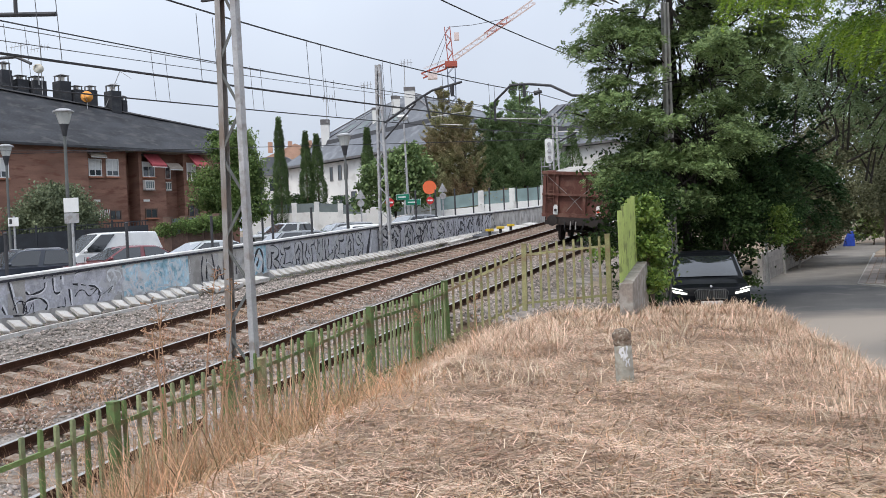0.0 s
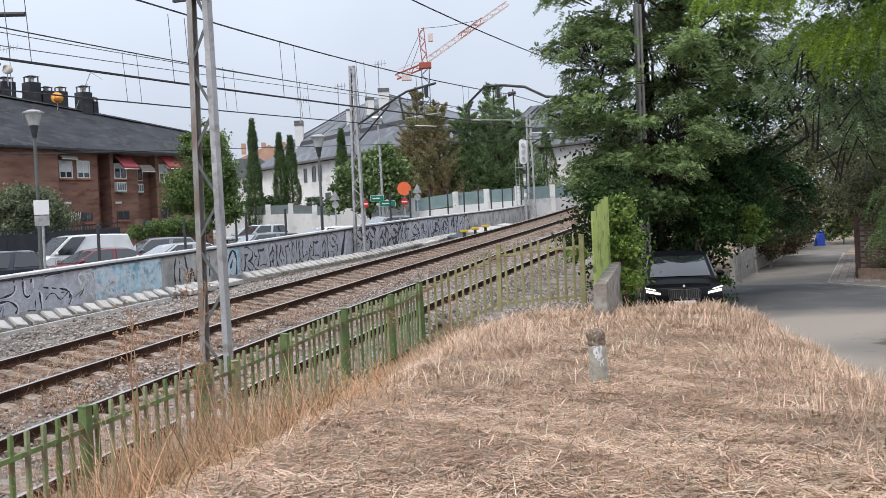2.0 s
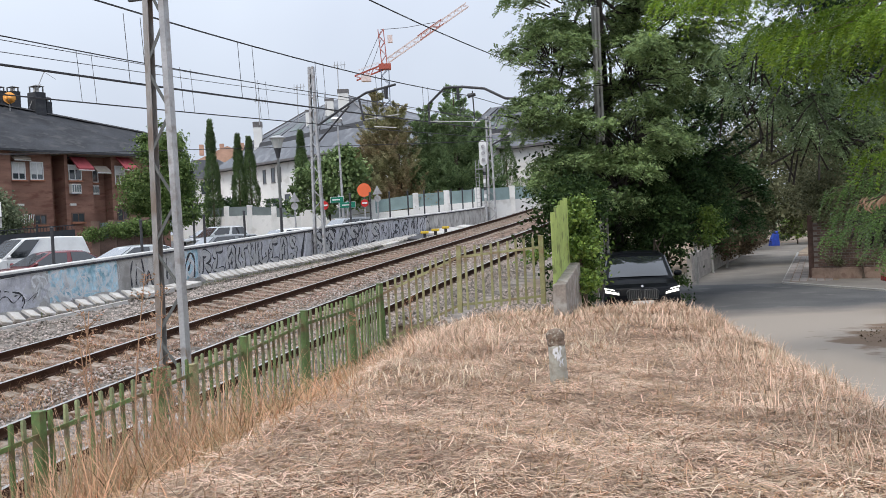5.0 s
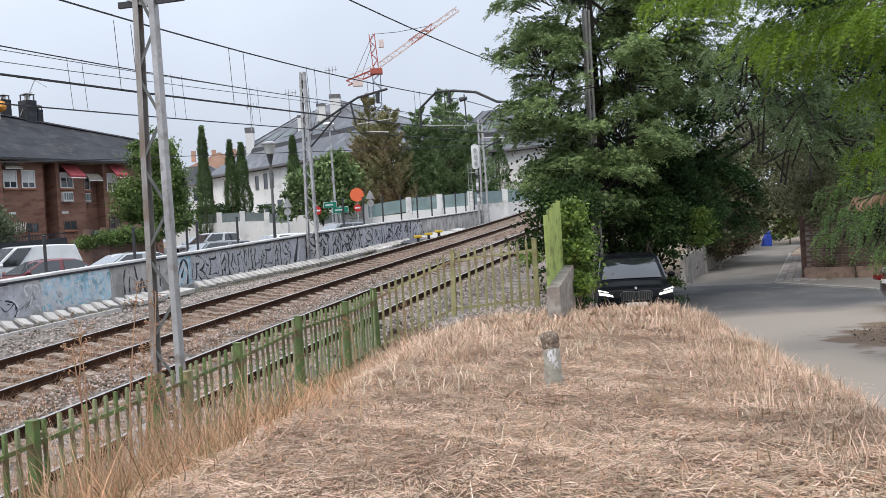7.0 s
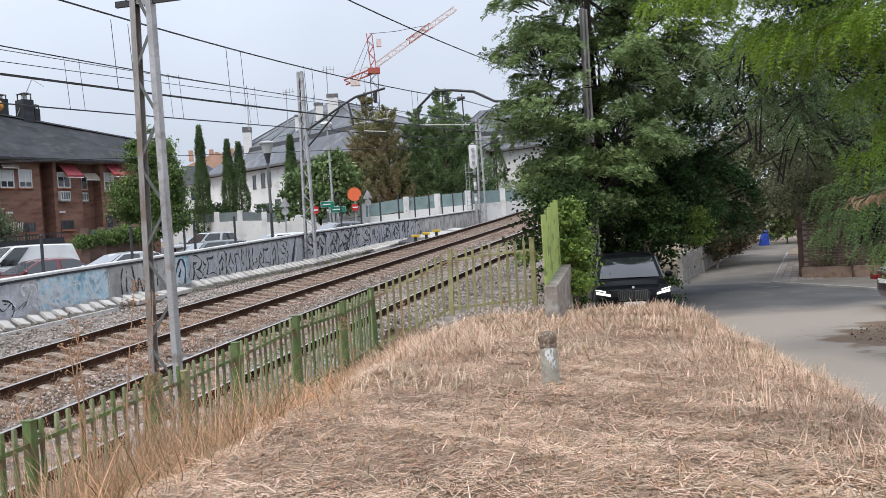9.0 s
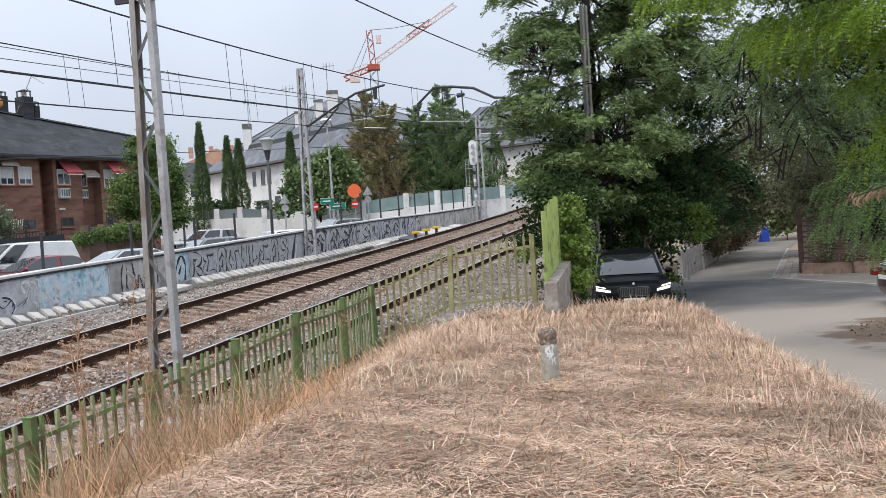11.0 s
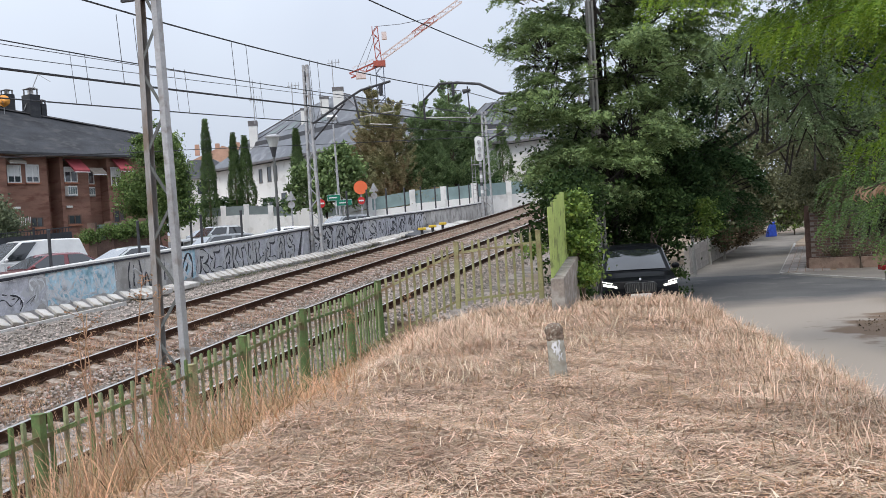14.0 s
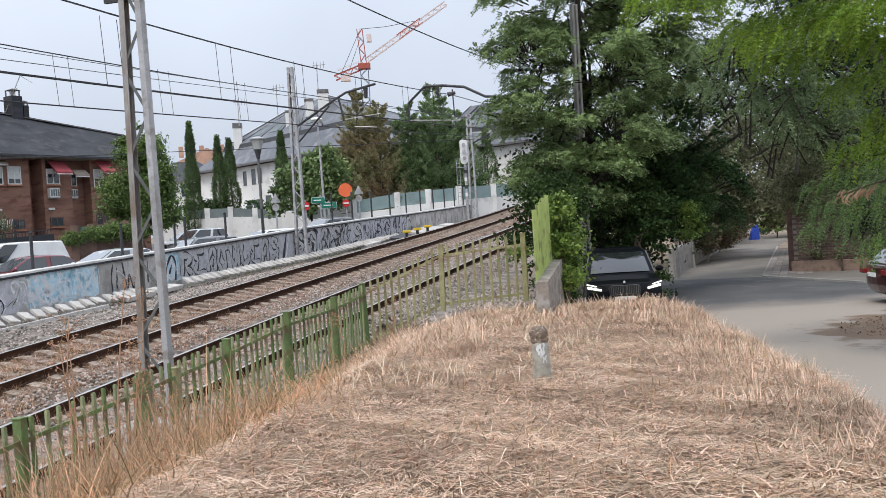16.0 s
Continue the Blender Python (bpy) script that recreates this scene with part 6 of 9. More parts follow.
red_sign = mat("sign_red", (0.55, 0.03, 0.03), 0.45, var=0.06, bump=0)
orange_sign = mat("sign_orange", (0.80, 0.16, 0.06), 0.45, var=0.06, bump=0)
green_sign = mat("sign_green", (0.01, 0.18, 0.11), 0.45, var=0.06, bump=0)
s, g = sign_post(-0.71, 60.0, 6.0, "orange round road sign above a small no-entry sign")
part("disc", disc(0.44)(5.56 - g), orange_sign, s)
part("small_disc", disc(0.24)(4.72 - g), red_sign, s)
part("white_bar", Shape().box((0, -0.115, 4.72 - g), (0.34, 0.02, 0.09)), M["plate"], s)
s, g = sign_post(-3.19, 58.0, 5.0, "red no-entry sign with a white bar")
part("disc", disc(0.27)(4.62 - g), red_sign, s)
part("white_bar", Shape().box((0, -0.115, 4.62 - g), (0.4, 0.02, 0.1)), M["plate"], s)
s, g = sign_post(-2.3, 59.0, 5.3, "two green direction signs on posts")
part("second_post", Shape().tube([(0.5, 0, 0), (0.5, 0, 4.9 - g)], 0.05, 8), M["galv"], s)
for x, z, w in ((-0.12, 4.97, 0.8), (0.52, 4.62, 0.95)):
    p = part("board", Shape().box((x, -0.08, z - g), (w, 0.04, 0.34)), green_sign, s, "green direction board")
    part("border", Shape().box((x, -0.06, z - g), (w + 0.05, 0.03, 0.39)), M["plate"], p)
    part("text_bar", Shape().box((x - 0.05, -0.105, z - g), (w * 0.6, 0.02, 0.07)), M["plate"], p)
for x, y, z in ((-5.0, 58.0, 5.2), (0.13, 62.0, 5.6)):
    s, g = sign_post(x, y, z + 0.3, "triangular road sign seen from behind, on a post")
    part("triangle", Shape().prism([(-0.32, z - g - 0.27), (0.32, z - g - 0.27), (0, z - g + 0.32)], -0.08, -0.06), M["galv"], s)
    part("lower_disc", disc(0.22)(z - g - 0.55), M["galv"], s)
s, g = sign_post(-20.47, 44.5, 4.27, "small white parking sign on a post")
part("board", Shape().box((0, -0.07, 3.98 - g), (0.49, 0.03, 0.42)), M["plate"], s)
part("symbol", Shape().box((-0.12, -0.09, 4.0 - g), (0.13, 0.02, 0.22)), M["black_steel"], s)
s, g = sign_post(-13.27, 33.4, 4.2, "white rectangular sign plates seen from behind beside the lamp")
part("board", Shape().box((0, -0.05, 4.15 - g), (0.54, 0.03, 0.52)), M["plate"], s, bevel=0.01)
part("board", Shape().box((0, -0.05, 3.68 - g), (0.52, 0.03, 0.36)), M["galv"], s)
tall = thing("street_light", Matrix.Translation((-2.19, 60.0, 2.2)), "tall thin street light with a white head", "street lamp")
part("post", Shape().tube([(0.1, 0, 0), (0.05, 0, 4), (0, 0, 7.8)], [0.09, 0.075, 0.05], 8), M["galv"], tall)
part("head", Shape().tube([(-0.05, 0, 7.75), (-0.05, 0, 7.95), (-0.05, 0, 8.08)], [0.2, 0.38, 0.30], 12), M["plate"], tall)


# ---- masts, wires and signals of the line ----
def lattice_mast(s, off, zlo, ztop, w0, w1, leg, m1, m2, label, step=0.6):
    base = tp(s, off, zlo)
    th = float(heading(s))
    t = thing("catenary_mast", Matrix.Translation(base) @ Matrix.Rotation(-th, 4, "Z"), label, "catenary mast", "masts of the overhead line")
    h = ztop - zlo
    for k, m in ((-1, m1), (1, m2)):
        a, b = Vector((k * w0 / 2, 0, 0)), Vector((k * w1 / 2, 0, h))
        q, f, w = leg / 2, leg * 0.31, 0.012
        u = [(-k * f, -q), (k * f, -q), (k * f, q), (-k * f, q), (-k * f, q - w), (k * (f - w), q - w), (k * (f - w), w - q), (-k * f, w - q)]
        v = [(p.x + dx, p.y + dy, p.z) for p in (a, b) for dx, dy in u]
        sh = Shape().add(v, [(i, (i + 1) % 8, 8 + (i + 1) % 8, 8 + i) for i in range(8)] + [(0, 1, 6, 7), (1, 2, 5, 6), (2, 3, 4, 5), (8, 9, 14, 15), (9, 10, 13, 14), (10, 11, 12, 13)])
        part("leg", sh, m, t)
    n = int(h / step)
    for i in range(n):
        e = 1 if i % 2 else -1
        z0, z1 = i * h / n, (i + 1) * h / n
        wa, wb = w0 + (w1 - w0) * z0 / h, w0 + (w1 - w0) * z1 / h
        part("brace", Shape().beam((e * wa / 2, -leg * 0.42, z0 + 0.06), (-e * wb / 2, -leg * 0.42, z1 - 0.06), 0.01, 0.04), M["galv_dark"] if leg < 0.15 else m1, t)
    part("foundation", Shape().box((0, 0, -0.15), (w0 + 0.45, 0.6, 0.5)), M["wall_conc"], t, "concrete foundation block")
    return t


mastA = lattice_mast(-5.75, 2.44, 0.30, 8.6, 0.37, 0.165, 0.125, M["galv_rust"], M["galv"], "grey galvanised lattice mast with a rusty leg beside the fence", 0.56)
th0 = float(heading(-5.75))


def mast_part(name, shape, m, parent, label=""):
    """Parts given in world places, kept in the mast's space."""
    inv = parent.matrix_basis.inverted()
    shape.v = [tuple(inv @ Vector(p)) for p in shape.v]
    return part(name, shape, m, parent, label)


mast_part("bracket", Shape().beam(tp(-5.75, 2.05, 5.98), tp(-5.75, 3.0, 5.98), 0.05, 0.08), M["black_steel"], mastA)
mast_part("bracket_arm", Shape().beam(tp(-5.75, 2.5, 5.95), tp(-5.75, -0.2, 7.1), 0.07, 0.09), M["galv"], mastA, "steel bracket arm reaching over the track")
mast_part("stay_tube", Shape().tube([tp(-5.75, 2.45, 7.8), tp(-5.75, -0.2, 7.15)], 0.03, 6), M["black_steel"], mastA)
mast_part("insulator", Shape().tube([tp(-5.75, 2.9, 5.99), tp(-5.75, 3.06, 6.02)], [0.06, 0.05], 8), M["black_steel"], mastA)

mastB = lattice_mast(20.5, -7.2, 0.1, 8.43, 0.46, 0.16, 0.16, M["galv"], M["galv"], "slim pale lattice mast in front of the trackside wall", 0.5)
inv = mastB.matrix_basis.inverted()
mast_part("cantilever", Shape().tube([tp(20.5, -7.0, 5.9), tp(20.5, -5.2, 6.85), tp(20.5, -4.7, 7.08), tp(20.5, -3.35, 7.31)], 0.052, 8), M["black_steel"], mastB, "dark bent cantilever tube")
mast_part("cantilever_stay", Shape().tube([tp(20.5, -7.0, 5.2), tp(20.5, -5.5, 6.6)], 0.04, 6), M["black_steel"], mastB)
mast_part("drop_tube", Shape().tube([tp(20.5, -5.05, 6.9), tp(20.5, -4.85, 5.9)], 0.045, 6), M["black_steel"], mastB)
mast_part("steady_arm", Shape().tube([tp(20.5, -4.9, 5.95), tp(20.5, -3.2, 6.05)], 0.022, 6), M["insulator"], mastB, "pale steady arm")
mast_part("steady_arm", Shape().tube([tp(20.5, -4.4, 5.62), tp(20.5, -3.4, 5.5)], 0.022, 6), M["insulator"], mastB, "pale steady arm")
mast_part("insulator", Shape().tube([tp(20.5, -3.8, 7.2), tp(20.5, -3.8, 6.75)], [0.10, 0.07], 8), M["black_steel"], mastB)

mastC = lattice_mast(52.5, -7.2, -0.4, 7.6, 0.5, 0.25, 0.2, M["galv"], M["galv"], "pale lattice mast beside the signal", 0.6)
mast_part("cantilever", Shape().tube([tp(52.5, -7.0, 5.4), tp(52.5, -4.9, 6.4), tp(52.5, -3.0, 6.6)], 0.065, 8), M["black_steel"], mastC)

# long portal arm over both tracks, from a mast on the bank
mastD = lattice_mast(31.0, 3.0, -1.2, 8.2, 0.46, 0.2, 0.16, M["galv"], M["galv"], "lattice mast on the bank, half hidden by the tree", 0.6)
mast_part("portal_arm", Shape().tube([tp(31, 2.9, 6.6), tp(31, -1.2, 7.15), tp(31, -2.3, 7.76), tp(31, -3.5, 7.96), tp(31, -4.46, 8.0), tp(31, -5.4, 7.22), tp(31, -5.4, 6.16)], 0.07, 8), M["black_steel"], mastD, "dark portal arm over both tracks")
mast_part("hanger", Shape().tube([tp(31, -3.74, 7.95), tp(31, -3.74, 7.3)], 0.08, 6), M["black_steel"], mastD)
mast_part("hanger", Shape().tube([tp(31, -2.95, 7.7), tp(31, -2.9, 6.3)], 0.035, 6), M["black_steel"], mastD)
mast_part("insulator", Shape().tube([tp(31, -3.2, 7.45), tp(31, -2.8, 7.5)], [0.13, 0.08], 8), M["black_steel"], mastD)
mast_part("steady_arm", Shape().tube([tp(31, -5.4, 6.3), tp(31, -2.6, 6.05)], 0.022, 6), M["insulator"], mastD, "pale steady arm")
mast_part("steady_arm", Shape().tube([tp(31, -2.0, 5.35), tp(31, -0.2, 5.2)], 0.022, 6), M["insulator"], mastD, "pale steady arm")

mastE = lattice_mast(-3.0, -7.1, 0.3, 8.4, 0.46, 0.16, 0.16, M["galv"], M["galv"], "grey lattice mast standing at the graffiti wall", 0.6)
mast_part("cantilever", Shape().tube([tp(-2.8, -7.0, 7.2), tp(-2.5, -3.2, 6.86)], 0.045, 8), M["black_steel"], mastE, "dark cantilever tube")
mast_part("hanger", Shape().tube([tp(-2.75, -3.9, 6.9), tp(-2.75, -3.9, 7.6)], 0.04, 6), M["black_steel"], mastE)
mast_part("steady_arm", Shape().tube([tp(-2.9, -5.5, 6.15), tp(-2.8, -3.9, 6.1), tp(-2.75, -3.6, 5.95)], 0.03, 6), M["black_steel"], mastE)


def wire(off, h0, h1, r, label, m, s0=-40, s1=110, sag=0.0, span=26.0, phase=-5.75):
    pts = []
    for s in np.arange(s0, s1, 2.0):
        u = ((s - phase) / span) % 1.0
        h = h0 + (h1 - h0) * np.clip((s + 5) / 25.0, 0, 1) - sag * 4 * u * (1 - u)
        pts.append(tp(float(s), off, float(h)))
    o = part("overhead_wire", Shape().tube(pts, r, 5, cap=False), m)
    return tagged(o, label, "overhead wire", "wires over the line")


wire(0.0, 6.62, 6.50, 0.016, "dark carrying cable of the near track's overhead line", M["wire"], sag=0.16)
wire(0.0, 5.30, 5.24, 0.020, "dark contact wire above the near track", M["wire"])
wire(FAR, 6.68, 6.52, 0.014, "dark carrying cable of the far track's overhead line", M["wire"], sag=0.08)
wire(FAR, 5.49, 5.40, 0.016, "dark contact wire above the far track", M["wire"])
wire(FAR, 6.28, 6.42, 0.009, "thin grey feeder wire over the far track", M["wire_thin"])
wire(2.6, 7.32, 7.30, 0.016, "dark feeder cable along the masts", M["wire"], sag=0.1)
wire(0.5, 5.52, 5.56, 0.006, "thin grey wire over the near track", M["wire_thin"])


def dropper(s, off, lo, hi, sway):
    o = part("dropper", Shape().tube([tp(s, off, hi), tp(s + sway, off, lo)], 0.007, 4), M["wire_thin"])
    tagged(o, "thin dropper wire of the overhead line", "dropper wire", "droppers of the overhead line")


for s in (-9.6, -9.1, -6.6, -6.2, -2.75, -2.25, 1.3, 1.95, 5.3, 5.8, 9.6, 10.1, 14.0, 14.6, 18.5, 19.0):
    dropper(s, 0.0, 5.29, 6.46, 0.10)
for s in (-3.4, -2.9, 0.75, 1.25, 4.8, 5.3, 9.0, 9.5, 13.2, 13.8, 17.8, 18.3, 23.9, 24.5, 28.6, 29.1):
    dropper(s, FAR, 5.47, 6.60, 0.12)
for a, b, r in (((-60, 49, 9.0), (-9.5, 56, 8.2), 0.02), ((-9.5, 56, 8.2), (40, 60, 8.6), 0.02), ((-40, 48, 8.9), (-8.0, 40.0, 6.6), 0.012)):
    pts = [Vector(a).lerp(Vector(b), k / 12) - Vector((0, 0, 1.0 * (k / 12) * (1 - k / 12))) for k in range(13)]
    tagged(part("telephone_cable", Shape().tube(pts, r, 5, cap=False), M["wire"]), "dark telephone cable slung across the street", "cable", "cables over the street")

# colour-light signal
sg = thing("railway_signal", Matrix.Translation(tp(49.3, -7.0, 0.33)), "white-backed railway light signal on a striped post with a ladder", "signal")
part("post", Shape().tube([(0, 0, -0.55), (0, 0, 3.5)], 0.10, 10), M["galv"], sg)
for k in range(4):
    part("stripe", Shape().tube([(0, 0, 1.2 + 0.55 * k), (0, 0, 1.45 + 0.55 * k)], 0.108, 10), M["black_steel"] if k % 2 else M["plate"], sg)
hd = Shape()
hd.prism([(0.27 * math.cos(a), (0.65 if math.sin(a) >= 0 else -0.65) + 0.27 * math.sin(a)) for a in (2 * math.pi * k / 20 for k in range(20))], -0.1, 0.05, Matrix.Translation((-0.05, 0, 4.45)))
head = part("signal_head", hd, M["plate"], sg, "pale oval signal head")
for k in range(3):
    part("lens_hood", Shape().tube([(-0.05, -0.1, 3.95 + 0.48 * k), (-0.05, -0.28, 3.95 + 0.48 * k)], [0.12, 0.13], 12), M["galv"], head)
part("platform", Shape().box((-0.3, 0, 3.3), (0.7, 0.5, 0.05)), M["galv"], sg)
for x in (-0.62, -0.38):
    part("ladder_side", Shape().tube([(x, 0.1, 0), (x, 0.1, 4.0)], 0.025, 5), M["galv"], sg)
for k in range(12):
    part("rung", Shape().tube([(-0.62, 0.1, 0.3 + 0.3 * k), (-0.38, 0.1, 0.3 + 0.3 * k)], 0.015, 5), M["galv"], sg)

# yellow cable boxes and a pale slab beside the far rail
yellow = mat("yellow_paint", (0.68, 0.47, 0.05), 0.6, var=0.15, bump=0)
for x, y, z in ((2.34, 46.0, 2.93), (2.97, 47.5, 3.03), (3.61, 49.0, 3.14)):
    b = thing("marker_box", Matrix.Translation((x, y, z - 0.62)), "small yellow-topped trackside box", "trackside box", "yellow trackside boxes")
    part("stand", Shape().box((0, 0, 0.12), (0.14, 0.14, 0.34)), M["black_steel"], b)
    part("top", Shape().box((0, 0, 0.33), (0.40, 0.28, 0.13)), yellow, b, bevel=0.03)
for s, o, w, l, m in ((31.5, -6.6, 1.4, 2.6, "black_steel"), (36.5, -6.6, 1.2, 4.5, "slab"), (27.5, -6.9, 0.8, 1.8, "slab"), (40.5, -6.3, 0.9, 1.6, "slab"), (7.9, -6.9, 0.7, 1.4, "slab"), (9.6, -6.9, 0.6, 1.2, "slab")):
    p, side, up, ahead = frame_at(s, o, 0)
    h = 0.05 if s > 20 else 0.62
    m4 = Matrix((side, ahead, up)).transposed().to_4x4()
    m4.translation = tp(s, o, float(np.interp(s, [0, 11, 20, 30, 45], [0.58, 0.40, 0.22, 0.12, 0.0])) - 0.06)
    o2 = part("cover_slab", Shape().box((0, 0, 0.05), (w, l, 0.14)), M[m], bevel=0.02)
    o2.matrix_basis = m4
    tagged(o2, "loose concrete cover slab beside the far track" if m == "slab" else "dark rubber cover beside the far track", "slab")


# ---- goods wagon ----
def open_wagon():
    w = thing("goods_wagon", Matrix(), "brown open goods wagon with tail lamps, rolling away", "wagon")
    L, W, fl, top = 12.6, 3.0, 1.22, 3.22
    body = Shape()
    t = 0.06
    for c, sz in (((0, L / 2, fl), (W, L, 0.14)), ((-W / 2 + t / 2, L / 2, (fl + top) / 2), (t, L, top - fl)), ((W / 2 - t / 2, L / 2, (fl + top) / 2), (t, L, top - fl)), ((0, t / 2, (fl + top) / 2), (W - 0.13, t, top - fl)), ((0, L - t / 2, (fl + top) / 2), (W - 0.13, t, top - fl))):
        body.box(c, sz)
    part("body", body, M["wagon"], w, "brown steel body")
    for x in (-1.42, -0.84, 0.42, 1.42):
        part("end_rib", Shape().prism([(x - 0.07, fl), (x + 0.07, fl), (x + 0.055, top), (x - 0.055, top)], -0.12, -0.002), M["wagon"], w)
    for z, h in ((top - 0.06, 0.14), (2.18, 0.10), (fl + 0.02, 0.16)):
        part("end_beam", Shape().box((0, -0.09, z), (W + 0.04, 0.17, h)), M["wagon"], w)
    for a, b in (((-1.4, -0.14, 3.1), (0.0, -0.14, 1.9)), ((1.4, -0.14, 3.1), (0.0, -0.14, 1.9)), ((0, -0.14, 1.9), (0.35, -0.14, 1.5)), ((0, -0.14, 1.9), (-0.4, -0.14, 1.4))):
        part("tie_rod", Shape().tube([a, b], 0.012, 5), M["galv_rust"], w)
    for k in range(9):
        y = 0.3 + k * (L - 0.6) / 8
        for x in (-1, 1):
            part("side_rib", Shape().box((x * (W / 2 + 0.05), y, (fl + top) / 2), (0.1, 0.14, top - fl)), M["wagon"], w)
    for x in (-1, 1):
        part("side_beam", Shape().box((x * (W / 2 + 0.05), L / 2, top - 0.05), (0.12, L, 0.12)), M["wagon"], w)
    # ladder
    for x in (-1.28, -0.98):
        part("ladder_side", Shape().tube([(x, -0.18, 1.0), (x, -0.18, 3.1)], 0.018, 5), M["wagon"], w)
    for k in range(7):
        part("rung", Shape().tube([(-1.28, -0.18, 1.1 + 0.31 * k), (-0.98, -0.18, 1.1 + 0.31 * k)], 0.014, 5), M["wagon"], w)
    part("load", Shape().add([(-1.42, 0.1, 3.1), (1.42, 0.1, 3.1), (1.42, L - 0.1, 3.1), (-1.42, L - 0.1, 3.1), (-0.7, 1.6, 3.42), (0.7, 1.6, 3.42), (0.7, L - 1.6, 3.42), (-0.7, L - 1.6, 3.42)],
                             [(0, 1, 5, 4), (1, 2, 6, 5), (2, 3, 7, 6), (3, 0, 4, 7), (4, 5, 6, 7), (3, 2, 1, 0)]), M["rock_load"], w, "pale grey covered load")
    # frame, buffers, coupling
    part("headstock", Shape().box((0, -0.06, 0.98), (2.7, 0.22, 0.34)), M["wagon_dark"], w)
    part("underframe", Shape().box((0, L / 2, 0.98), (1.6, L - 0.4, 0.3)), M["wagon_dark"], w)
    for x in (-0.93, 0.93):
        b = part("buffer", Shape().tube([(x, -0.15, 1.02), (x, -0.48, 1.02)], 0.13, 12), M["wagon_dark"], w)
        part("buffer_head", Shape().tube([(x, -0.48, 1.02), (x, -0.53, 1.02)], [0.25, 0.24], 20), M["wagon_dark"], b)
    part("coupling_hook", Shape().tube([(0, -0.15, 1.0), (0, -0.38, 1.0), (0, -0.42, 0.88)], [0.06, 0.05, 0.04], 8), M["wagon_dark"], w)
    for x in (-0.12, 0.12):
        part("coupling_link", Shape().tube([(x, -0.32, 1.0), (x, -0.36, 0.62)], 0.028, 6), M["galv_rust"], w)
    for x in (-0.42, 0.45):
        part("brake_hose", Shape().tube([(x, -0.15, 0.95), (x * 0.95, -0.32, 0.7), (x * 0.8, -0.28, 0.5)], 0.03, 6), M["tyre"], w)
    for x in (-0.86, 1.10):
        p = part("tail_disc", Shape().prism([(x - 0.10, 1.28), (x + 0.10, 1.28), (x + 0.10, 1.62), (x + 0.06, 1.72), (x - 0.06, 1.72), (x - 0.10, 1.62)], -0.24, -0.21), M["plate"], w, "white tail board")
        part("tail_lamp", Shape().tube([(x, -0.24, 1.48), (x, -0.29, 1.48)], 0.065, 12), M["black_steel"] if x < 0 else glow_mat("tail_red", (0.75, 0.05, 0.03), 0.6), p)
    wheel = Shape().tube([(-0.05, 0, 0), (0.02, 0, 0), (0.03, 0, 0), (0.08, 0, 0)], [0.46, 0.46, 0.5, 0.5], 20).mesh("wheel")
    wheel.materials.append(M["wagon_dark"])
    for by in (1.9, L - 1.9):
        bg = part("bogie", Shape().box((0.98, by, 0.58), (0.14, 2.5, 0.24)).box((-0.98, by, 0.58), (0.14, 2.5, 0.24)).box((0, by, 0.68), (2.0, 0.5, 0.24)), M["wagon_dark"], w)
        for d in (-0.9, 0.9):
            part("axle", Shape().tube([(-1.0, by + d, 0.46), (1.0, by + d, 0.46)], 0.08, 8), M["wagon_dark"], bg)
            for x in (-1, 1):
                o = new("wheel", wheel)
                o.parent = bg
                o.matrix_basis = Matrix.Translation((x * 0.85, by + d, 0.46)) @ Matrix.Rotation(0 if x < 0 else math.pi, 4, "Z")
    return w


wagon = open_wagon()


def wagon_pose(t):
    s = 25.3 + 12.25 * t
    p, _, _, _ = frame_at(s, 0.0, 0.0)
    q, _, _, _ = frame_at(s + 9.0, 0.0, 0.0)
    ahead = (q - p).normalized()
    th = float(heading(s + 4))
    side = Vector((math.cos(th), -math.sin(th), -CANT))
    side = (side - ahead * side.dot(ahead)).normalized()
    m = Matrix((side, ahead, side.cross(ahead))).transposed().to_4x4()
    m.translation = p
    return m


# ---- cars ----
tail_red = mat("tail_lens", (0.16, 0.012, 0.012), 0.25, var=0.1, bump=0)


